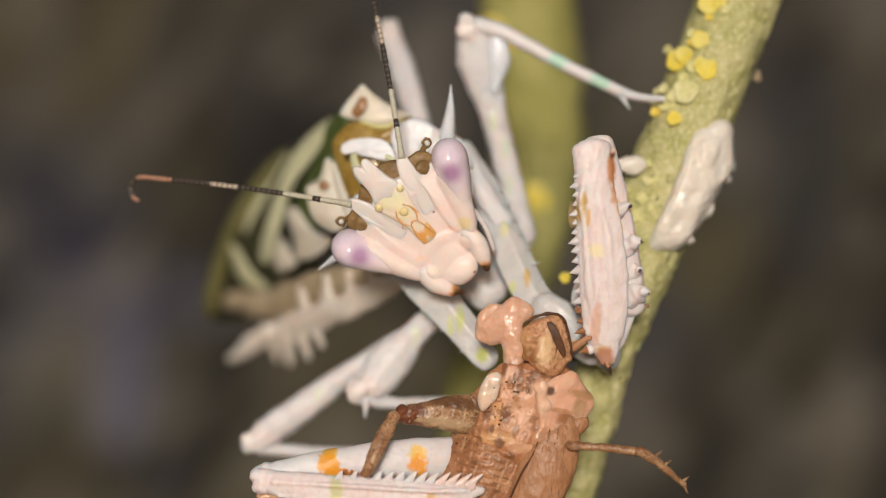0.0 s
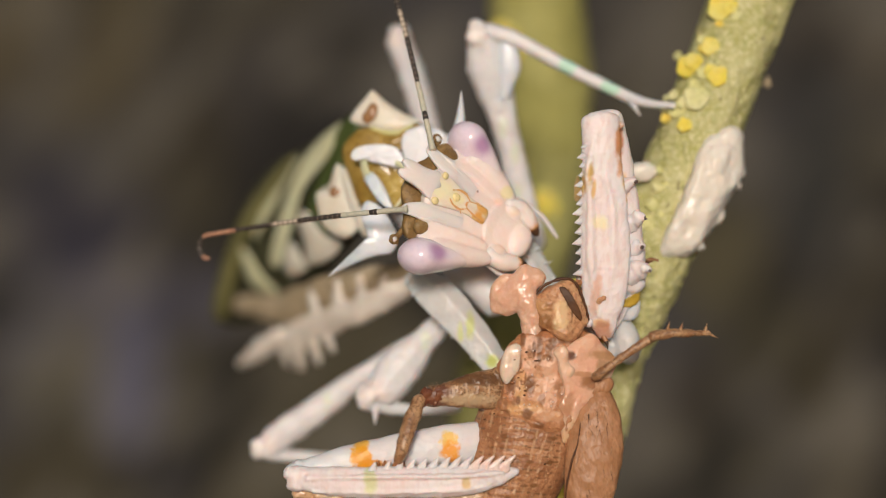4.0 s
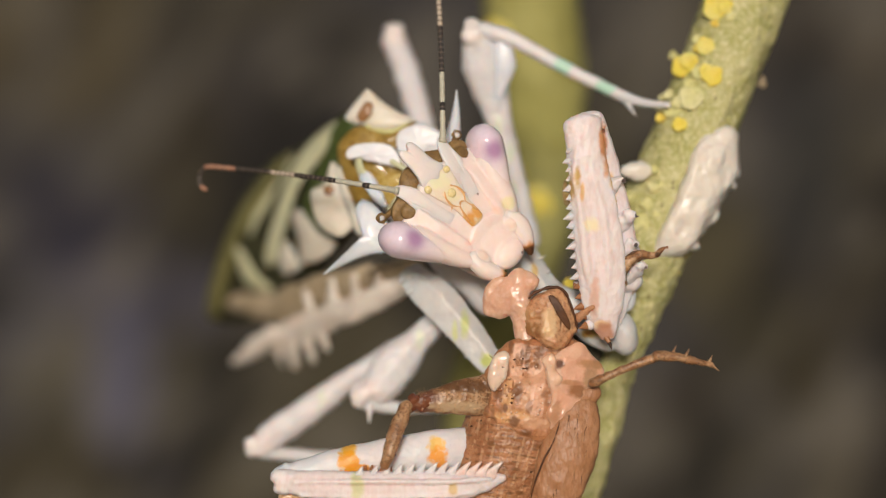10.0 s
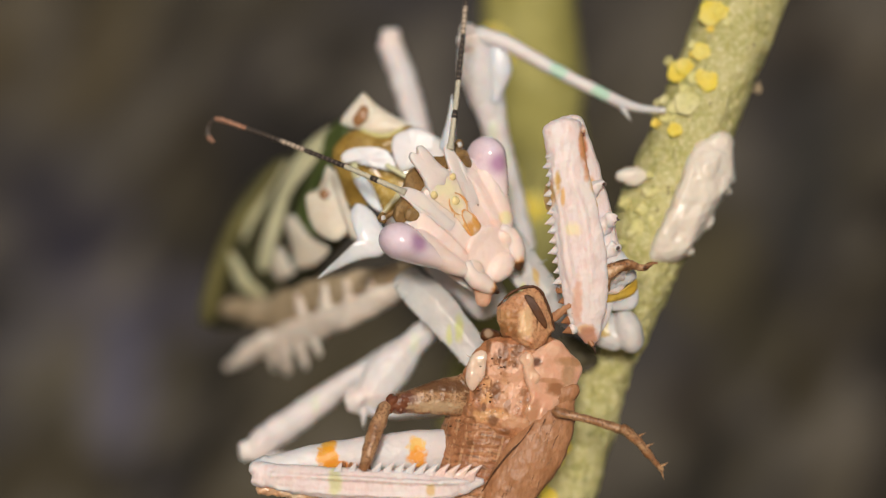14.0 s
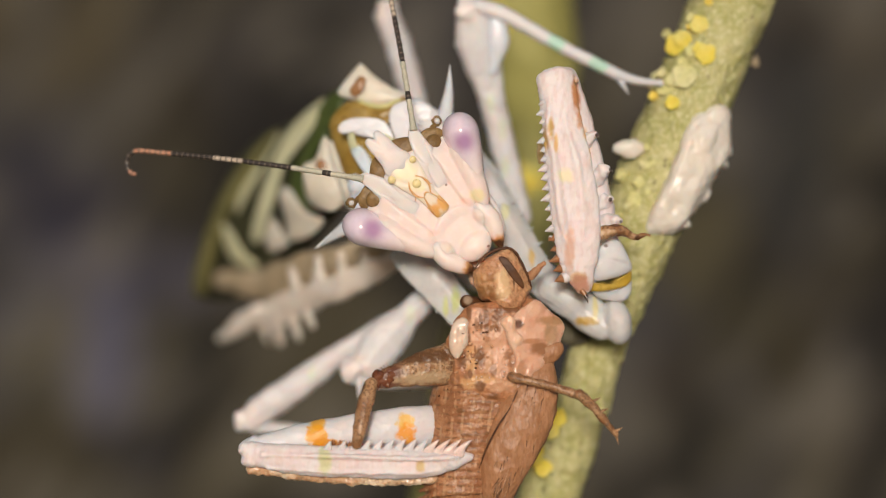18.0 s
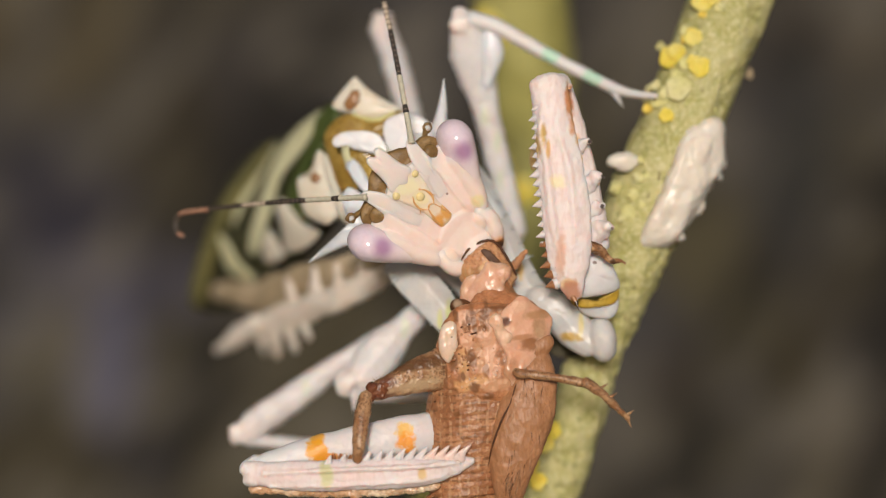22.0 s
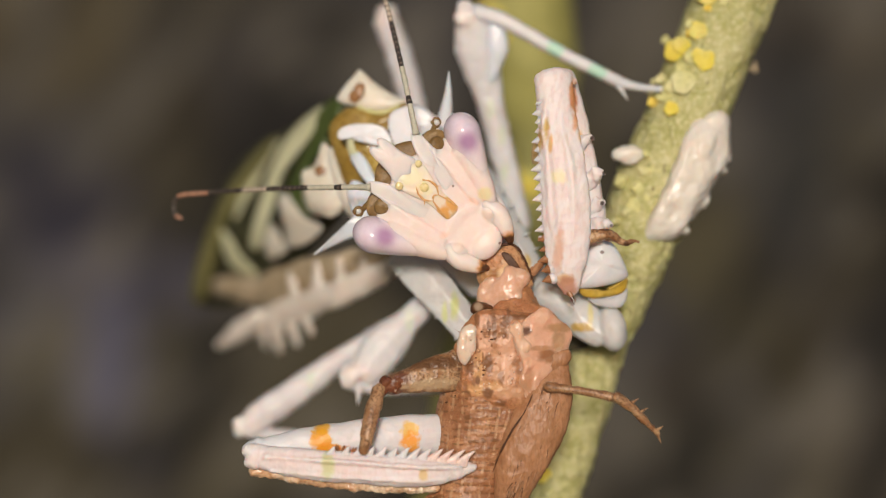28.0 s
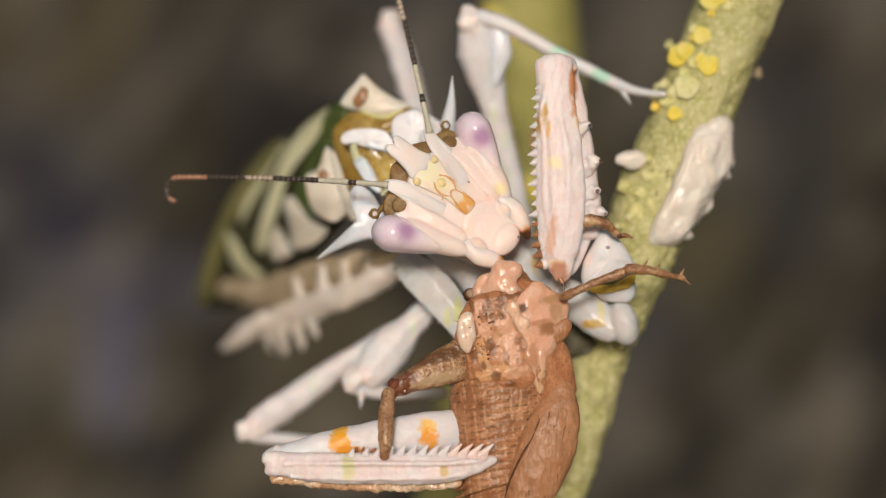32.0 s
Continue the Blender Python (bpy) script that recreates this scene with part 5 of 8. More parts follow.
def mantis_head(mantis):
    piv = PIVOTS["head"]
    bm = mesh()
    slab(bm, whole([(0, 0.95, -0.05), (0.7, 0.8, -0.08), (1.2, 0.5, -0.14), (1.75, 0.3, -0.25), (2.15, 0.25, -0.35), (2.05, -0.9, -0.25), (1.8, -1.8, -0.2), (1.5, -2.6, -0.2), (1.15, -3.3, -0.15), (0.75, -3.9, -0.05), (0, -4.15, 0.0)]), 0.9, 0.30, 4)
    face_blob(bm, 0, -0.9, -0.75, 1.75, 0.75, 1.9)
    for s in (-1, 1):
        # pink cones that carry the eyes down to the jaws
        tube(bm, both([(2.2, -0.7, -0.3), (1.85, -1.6, -0.2), (1.55, -2.4, -0.15), (1.25, -3.0, -0.1)], s), [(0.62, 0.62), (0.52, 0.52), (0.40, 0.42), (0.22, 0.26)], 20, 7)
        # cheek between the plate and the eye
        slab(bm, both([(1.3, 0.42, -0.1), (1.7, 0.2, -0.2), (1.85, -0.5, -0.14), (1.6, -1.5, -0.02), (1.3, -2.4, 0.02), (0.9, -2.4, 0.06), (1.0, -1.2, 0.06), (1.2, -0.4, 0.02)], s), 0.3, 0.2, 4)
        # jaw root
        face_blob(bm, 1.05 * s, -3.05, -0.05, 0.42, 0.36, 0.5)
    # lip: broad fold and the round knob below it
    slab(bm, whole([(0, -1.95, 0.20), (0.5, -2.05, 0.16), (0.95, -2.4, 0.08), (0.9, -2.9, 0.04), (0.6, -3.3, 0.04), (0, -3.5, 0.06)]), 0.5, 0.05, 5)
    face_blob(bm, 0, -3.74, 0.02, 0.74, 0.40, 0.56)
    face_spots = [(face(0.9, -2.2, 0.25), (0.22, 0.5, 0.16), (0.90, 0.64, 0.55)), (face(-0.9, -2.2, 0.25), (0.22, 0.5, 0.16), (0.90, 0.64, 0.55)), (face(0.82, -1.17, 0.2), (0.05, 0.5, 0.05), (0.26, 0.15, 0.12)),
                  (face(0.9, -2.95, 0.3), (0.26, 0.5, 0.2), (0.90, 0.66, 0.56)), (face(-0.9, -2.95, 0.3), (0.26, 0.5, 0.2), (0.90, 0.66, 0.56)), (face(1.45, -2.3, 0.2), (0.3, 0.5, 0.3), (0.84, 0.70, 0.42)),
                  (face(0.35, -4.1, 0.35), (0.06, 0.4, 0.05), (0.25, 0.13, 0.1))]
    head = part("head", organic(bm, 0.05, 3, ((0.025, 0.5), (0.006, 0.14))), with_spots(HEAD_PINK, piv, face_spots), mantis, "pinkish-white triangular head bent over its prey", piv)
    palps = []
    for s in (-1, 1):
        bm = mesh()
        tube(bm, both([(1.2, -2.75, -0.05), (1.2, -3.35, 0.0), (0.95, -4.0, -0.02), (0.74, -4.42, -0.1)], s), [(0.34, 0.30), (0.40, 0.36), (0.32, 0.30), (0.14, 0.14)], 18, 8, rough=0.03, grain=0.3)
        part("mandible", bm, with_spots(HEAD_PINK, piv, [(face(0.74 * s, -4.4, 0.1), (0.42, 0.7, 0.42), (0.72, 0.30, 0.06)), (face(0.70 * s, -4.52, 0.1), (0.40, 0.6, 0.40), (0.04, 0.016, 0.01))]), head, "pink mandible with an orange and black tip")
        bm = mesh()
        tube(bm, both([(1.5, -2.7, -0.5), (1.8, -3.5, -0.5), (1.75, -4.5, -0.5), (1.5, -5.2, -0.5), (1.3, -5.6, -0.5)] if s > 0 else [(1.35, -2.9, -0.5), (1.5, -3.8, -0.5), (1.24, -4.8, -0.5), (0.85, -5.8, -0.5)], s), [0.15, 0.13, 0.12, 0.11, 0.07] if s > 0 else [0.13, 0.11, 0.09, 0.05], 10, 7, rough=0.02, grain=0.2)
        palps.append(part("palp", bm, LEG_PINK, head, "thin white palp beside the mouth"))
    # eyes: domes that taper into the pink cones
    for s in (-1, 1):
        c = face(2.5 * s, -0.1, -0.35)
        tip, end = Vector((3.06, 0.68, -0.52)), Vector((1.42, -2.55, -0.14))
        line, wide = [], []
        for k in range(19):
            d = 3.65 * (k / 18) ** 1.8 + 0.0006
            w = math.sqrt(max(0.0, 1 - ((0.95 - d) / 0.95) ** 2)) if d < 0.95 else 1 - 0.72 * ((d - 0.95) / 2.72) ** 1.15
            p = tip.lerp(end, d / 3.65) + Vector((0.10, 0.04, 0.0)) * math.sin(min(1.0, d / 3.65) * math.pi)
            line.append(tuple(p))
            wide.append((max(0.02, 0.75 * w), max(0.02, 1.02 * w if d < 1.2 else (1.02 - 0.07 * (d - 1.2)) * w)))
        path = both(line, s)
        bm = mesh()
        tube(bm, path, wide, 40, 3, rough=0.015, grain=0.6)
        loc = tuple(face(2.48 * s, -0.4, 0.62) - c)
        root = tuple(path[-1] - c)
        part("eye", bm, eye_stuff("lilac_eye", loc, 0.72, root), head, "lilac conical eye with a violet spot", c)
    # brown crown behind the horns
    bm = mesh()
    slab(bm, whole([(0, 1.55, -0.75), (0.65, 1.55, -0.7), (1.3, 1.1, -0.6), (1.9, 0.95, -0.6), (2.25, 0.6, -0.6), (2.1, 0.1, -0.5), (1.3, -0.1, -0.4), (0, 0.3, -0.4)]), 0.6, 0.16, 4, 3.0, 0.14)
    part("crown", bm, NAPE, head, "mottled brown crown behind the horns")
    for s in (-1, 1):
        bm = mesh()
        slab(bm, both([(1.42, 0.62, -0.2), (1.72, 0.72, -0.26), (1.98, 0.5, -0.3), (1.92, 0.22, -0.25), (1.62, 0.12, -0.16), (1.42, 0.28, -0.14)], s), 0.25, 0.12, 5, 2.0, 0.06)
        part("antennal_socket", bm, NAPE, head, "brown pit beside the antenna")
        bm = mesh()
        ring = [(2.40 + 0.15 * math.cos(k * math.pi / 4), 0.90 + 0.15 * math.sin(k * math.pi / 4), -1.10) for k in range(9)]
        tube(bm, both(ring, s), [0.06, 0.085, 0.06, 0.075, 0.06, 0.085, 0.06, 0.075, 0.06], 8, 3, rough=0.05, grain=0.15, caps=False)
        tube(bm, both([(2.32, 0.84, -1.25), (2.00, 0.80, -0.92), (1.6, 0.75, -0.7)], s), [0.11, 0.12, 0.10], 10, 4, rough=0.06, grain=0.2)
        part("eye_rim", bm, NAPE, head)
        bm = mesh()
        blob(bm, face(2.40 * s, 0.90, -1.10), [0.13, 0.12, 0.14], None, 0.03, 0.2)
        part("tubercle", bm, PLATE, head, "small shiny bead beside the eye")
        # horn: a long milky plate beside the shield, the antenna on its free tip
        bm = mesh()
        slab(bm, both([(1.56, 1.40, -0.20), (1.26, 1.46, -0.13), (0.94, 1.05, 0.0), (0.72, 0.5, 0.06), (0.60, -0.2, 0.10), (0.42, -0.9, 0.10), (0.28, -1.75, 0.08), (0.34, -2.2, 0.05), (0.78, -2.35, -0.02), (1.20, -2.0, -0.02), (1.48, -1.3, -0.02), (1.55, -0.5, -0.02), (1.50, 0.2, -0.02), (1.50, 0.8, -0.06)], s), 0.30, 0.07, 5, 5.0 + s, 0.0, 0.09)
        part("antennal_horn", bm, PLATE, head, "translucent white horn carrying an antenna")
    # crest with its forked tip
    bm = mesh()
    slab(bm, whole([(0, 2.14, 0.08), (0.16, 2.34, 0.06), (0.36, 2.28, 0.05), (0.44, 1.95, 0.08), (0.46, 1.5, 0.10), (0.52, 1.1, 0.12), (0.62, 0.75, 0.12), (0.40, 0.45, 0.14), (0, 0.4, 0.16)]), 0.42, 0.13, 5, 2.0, 0.03)
    part("crest", bm, PLATE, head, "white forked crest on the crown")
    # cream shield and its marks
    bm = mesh()
    slab(bm, whole([(0, 0.85, 0.16), (0.42, 0.8, 0.16), (0.70, 0.55, 0.14), (0.62, 0.05, 0.18), (0.46, -0.5, 0.2), (0.36, -1.0, 0.2), (0.36, -1.65, 0.18), (0.30, -1.88, 0.16), (0, -1.95, 0.16)]), 0.2, 0.10, 5, 3.0, 0.03)
    shield_spots = [(face(0, -0.28, 0.2), (0.34, 0.7, 0.34), (0.90, 0.74, 0.46)), (face(0, 0.4, 0.2), (0.5, 0.7, 0.36), (0.90, 0.78, 0.52)), (face(0.26, -1.62, 0.2), (0.24, 0.7, 0.36), (0.80, 0.36, 0.07)), (face(-0.26, -1.62, 0.2), (0.24, 0.7, 0.36), (0.80, 0.36, 0.07)),
                    (face(0.3, -1.35, 0.2), (0.1, 0.7, 0.16), (0.82, 0.46, 0.14)), (face(-0.3, -1.35, 0.2), (0.1, 0.7, 0.16), (0.82, 0.46, 0.14))]
    part("frontal_shield", bm, with_spots(SHIELD, piv, shield_spots), head, "golden-cream shield between the eyes")
    for s in (-1, 1):
        for pts, r in (([(0.20, -0.05, 0.29), (0.34, -0.28, 0.28), (0.36, -0.62, 0.28), (0.16, -0.92, 0.29)], 1.5), ([(0.36, -0.62, 0.28), (0.5, -0.75, 0.27)], 1.3), ([(0.16, -0.92, 0.29), (0.26, -1.3, 0.28), (0.30, -1.75, 0.26)], 1.4)):
            bm = mesh()
            tube(bm, both(pts, s), [r * 0.018] + [r * 0.027] * (len(pts) - 2) + [r * 0.014], 8, 6, rough=0.03, grain=0.15)
            part("orange_mark", bm, ORANGE_MARK, head)
    bm = mesh()
    tube(bm, [face(-0.17, -0.92, 0.29), face(0, -0.80, 0.31), face(0.17, -0.92, 0.29)], [0.02, 0.04, 0.02], 8, 6, rough=0.03, grain=0.15)
    part("orange_mark", bm, ORANGE_MARK, head)
    for a, b, c, r in ((-0.62, 0.5, 0.26, 0.16), (0.56, 0.5, 0.26, 0.14), (0, -0.3, 0.24, 0.19)):
        bm = mesh()
        blob(bm, face(a, b, c), (r, r * 0.62, r * 1.05), None, 0.02, 0.2)
        part("ocellus", bm, GOLD, head, "small shiny golden ocellus")
    return head, palps


def antenna(head, base, label):
    """Ringed feeler along +x from its base, with a tip that hooks down."""
    line = [(0.25 * k, 0, 0.10 * math.sin(k / 40 * math.pi)) for k in range(40)]
    line += [(10.0, 0, 0.0), (10.28, 0, -0.06), (10.50, 0, -0.24), (10.58, 0, -0.52), (10.50, 0, -0.80), (10.30, 0, -0.98), (10.08, 0, -1.0)]
    n = len(line) - 1
    rad = [0.16, 0.15] + [0.125 - 0.03 * k / n for k in range(2, n)] + [0.07]
    # lengths in 0.25 mm joints: pale, dark ring, pale, dark, cream, dark, rust, dark hook with a rusty end
    stops, slots = (5.5, 7.0, 12.5, 21.0, 26.5, 34.0, 41.0, 44.5, 60.0), (2, 0, 2, 0, 1, 0, 3, 0, 3)

    def bands(u, a):
        k = u * n
        slot = slots[next(i for i, s in enumerate(stops) if k < s)]
        fine = k % 1.0
        return 4 if fine < 0.25 and slot != 2 else slot
    bm = mesh()
    pts = [Vector(base) + Vector(p) for p in line]
    beads = [r * (0.86 if k % 2 else 1.0) for k, r in enumerate(rad)]
    tube(bm, pts, beads, 8, 4, mat=bands, caps=False)
    return part("antenna", bm, [ANT_DARK, ANT_PALE, ANT_GREEN, ANT_RUST, ANT_JOINT], head, label, base)


def mantis_thorax(mantis):
    bm = mesh()
    tube(bm, [(-1.8, 5.4, 304.27), (-1.27, 5, 302.28), (0.48, 4.6, 300.09), (1.97, 4.4, 298.16)], [(1.37, 0.92), (1.51, 1.05), (1.28, 0.92), (0.92, 0.69)], 20, 6)
    part("prothorax", organic(bm, 0.1, 2, ((0.1, 0.8), (0.04, 0.3))), LEG_WHITE, mantis)
    # hood: brown shield, golden inside, with white lobes round it
    for name, out, m, bulge, label in (
            ("pronotum", [(-4.81, 4.6, 304.55), (-4.19, 4.5, 305.37), (-3.59, 4.4, 305.51), (-2.74, 4.3, 305.3), (-1.49, 4.2, 305.72), (-1.06, 4, 305.38), (-1.29, 3.9, 304.65), (-2.48, 4, 304.64), (-3.56, 4.2, 304.64), (-3.79, 4.2, 303.68), (-3.17, 4, 302.36), (-4.03, 4.6, 302.19), (-4.56, 4.8, 303.45)], HOOD, 0.4, "brown and ochre pronotum behind the head"),
            ("pronotum_hollow", [(-3.94, 3.7, 303.89), (-3.65, 3.6, 304.27), (-2.58, 3.5, 304.19), (-1.16, 3.3, 304.09), (-0.79, 3.2, 303.44), (-1.25, 3.2, 302.49), (-2.43, 3.4, 301.88), (-3.16, 3.7, 302.47), (-3.71, 3.8, 303.3)], HOLLOW, 0.25, "glossy golden-brown hollow of the pronotum"),
            ("pronotum_lobe", [(-4.49, 5, 305.98), (-3.68, 4.8, 307.01), (-3.44, 4.8, 307.14), (-2.91, 4.7, 306.65), (-2.16, 4.6, 306.15), (-1.45, 4.5, 305.77), (-1.96, 4.4, 305.49), (-2.86, 4.5, 305.29), (-3.57, 4.6, 305.53), (-4.21, 4.9, 305.69)], ABD_WHITE, 0.3, "cream-white pointed lobe of the pronotum"),
            ("pronotum_lobe", [(-1.94, 3.2, 305.01), (-1.35, 3.2, 305.58), (-0.64, 3, 305.41), (-0.05, 2.8, 304.93), (0.6, 2.6, 304.54), (1.13, 2.6, 304.03), (1.21, 2.8, 303.39), (0.44, 2.8, 303.67), (-0.45, 2.8, 303.95), (-1.33, 3, 304.27)], LEG_WHITE, 0.3, "white lobe of the pronotum"),
            ("pronotum_lobe", [(-6.05, 6.2, 302.78), (-5.52, 6, 303.02), (-5.15, 5.8, 304), (-4.8, 5.6, 303.73), (-4.31, 5.4, 302.51), (-4.1, 5.2, 301.29), (-4.75, 5.4, 300.72), (-5.67, 6, 301.22), (-6.02, 6.2, 302.08)], ABD_WHITE, 0.3, "white lobe of the pronotum"),
            ("pronotum_lobe", [(-4.92, 5.2, 303.59), (-4.61, 5, 303.73), (-4.29, 4.8, 302.73), (-3.9, 4.6, 301.89), (-3.15, 4.2, 301.05), (-3.89, 4.6, 300.8), (-4.53, 5, 302.13)], ABD_WHITE, 0.2, "white lobe of the pronotum"),
            ("pronotum_flank", [(-0.70, 3.3, 305.18), (0.07, 3.3, 305.02), (0.75, 3.3, 304.70), (1.29, 3.3, 304.08), (1.78, 3.3, 303.18), (2.42, 3.3, 302.11), (3.02, 3.3, 300.99), (2.54, 3.3, 300.50), (1.81, 3.3, 301.45), (1.07, 3.3, 302.45), (0.39, 3.3, 303.25), (-0.40, 3.3, 304.06)], LEG_WHITE, 0.3, "white flank of the pronotum"),
            ("thorn_lobe", [(-3.9, 2.6, 301.81), (-3.67, 2.6, 302.28), (-3.31, 2.5, 302.2), (-2.86, 2.4, 301.82), (-2.33, 2.3, 300.8), (-2.55, 2.3, 300.12), (-3.21, 2.2, 299.98), (-3.92, 2, 299.74), (-5.2, 1.4, 299.12), (-4.1, 2, 300.02), (-3.57, 2.2, 300.47), (-3.73, 2.5, 301.17)], LEG_BLUE, 0.22, "bluish-white lobe ending in a long thorn"),
            ("pronotum_petal", [(-4.34, 3.10, 304.14), (-4.26, 3.09, 304.43), (-3.93, 3.03, 304.62), (-3.44, 2.95, 304.69), (-2.84, 2.84, 304.68), (-2.36, 2.76, 304.51), (-2.07, 2.71, 304.07), (-2.02, 2.70, 303.64), (-2.58, 2.80, 303.75), (-3.08, 2.88, 303.87), (-3.44, 2.95, 303.94), (-3.88, 3.02, 304.14), (-4.12, 3.06, 304.00)], PETAL, 0.07, "bluish-white petal-like fold"),
            ("pronotum_petal", [(-2.06, 2.98, 305.19), (-1.65, 2.91, 305.40), (-1.17, 2.84, 305.49), (-0.81, 2.78, 305.37), (-0.43, 2.72, 305.12), (-0.29, 2.70, 304.65), (-0.67, 2.76, 304.55), (-0.91, 2.80, 304.27), (-1.15, 2.83, 303.96), (-1.48, 2.89, 303.75), (-1.84, 2.94, 303.75), (-2.08, 2.98, 304.19), (-2.20, 3.00, 304.76)], PETAL, 0.10, "white rounded fold of the pronotum"),
            ("pronotum_petal", [(-3.79, 3.2, 303.25), (-3.48, 3.1, 303.53), (-3.08, 2.9, 303.18), (-2.75, 2.8, 302.57), (-2.7, 2.8, 302.33), (-3.13, 2.9, 302.54), (-3.55, 3.1, 302.87)], LEG_BLUE, 0.12, "bluish-white petal-like fold"),
            ("pronotum_petal", [(-3.7, 3, 303.16), (-3.34, 2.9, 303.42), (-2.88, 2.7, 302.7), (-2.54, 2.5, 302.06), (-2.73, 2.5, 301.97), (-3.21, 2.7, 302.35)], LEG_BLUE, 0.12, "bluish-white petal-like fold"),
            ("pronotum_rim", [(-3.97, 3.3, 303.87), (-3.83, 3.2, 304.24), (-3.56, 3, 304.3), (-3.63, 3.1, 303.86), (-3.48, 3.1, 303.33), (-3.74, 3.3, 303.16)], ABD_CREAM, 0.1, "cream rim of the hollow")):
        bm = mesh()
        slab(bm, out, 0.25, bulge, 4, out[0][0], 0.12 if m in (HOOD, HOLLOW) else 0.06)
        part(name, bm, m, mantis, label)
    for a, b, r in (((-2.11, 2.4, 302.35), (-0.83, 2.2, 303.4), 3), ((-2.51, 2.3, 301.88), (-1.47, 2.2, 303.22), 3.4), ((-2.36, 2.6, 303.88), (-0.88, 2.2, 303.05), 5)):
        bm = mesh()
        tube(bm, [a, lerp(a, b, 0.5), b], [r * 0.023, r * 0.021, r * 0.018], 8, 4, rough=0.03, grain=0.2)
        part("hollow_rib", bm, ABD_CREAM, mantis)
    for out in ([(-3.95, 4.45, 305.94), (-3.76, 4.4, 306.28), (-3.53, 4.4, 306.57), (-3.26, 4.35, 306.43), (-3.37, 4.3, 305.94), (-3.73, 4.4, 305.68)], [(-5.45, 5.6, 302.86), (-5.23, 5.5, 303.01), (-4.95, 5.4, 302.84), (-5.07, 5.4, 302.57), (-5.37, 5.5, 302.59)]):
        bm = mesh()
        slab(bm, out, 0.15, 0.08, 4, 3.0, 0.06)
        part("brown_spot", bm, RUST_SPOT, mantis, "rust-brown spot")
    bm = mesh()
    tube(bm, [(-3.52, 4.3, 305.48), (-2.97, 4.1, 305.29), (-2.37, 4, 305.26), (-1.78, 4, 305.56)], [0.07, 0.11, 0.11, 0.07], 8, 5, rough=0.05, grain=0.2)
    part("yellow_rim", bm, LICHEN_PALE, mantis, "yellow rim below the lobe")
    bm = mesh()
    spike(bm, (0.17, 2.5, 304.76), (0.33, 1.6, 306.82), 0.343, (0.05, 0, -0.02), 14)
    part("thorax_spine", bm, LEG_BLUE, mantis, "long bluish-white thorn of the pronotum")


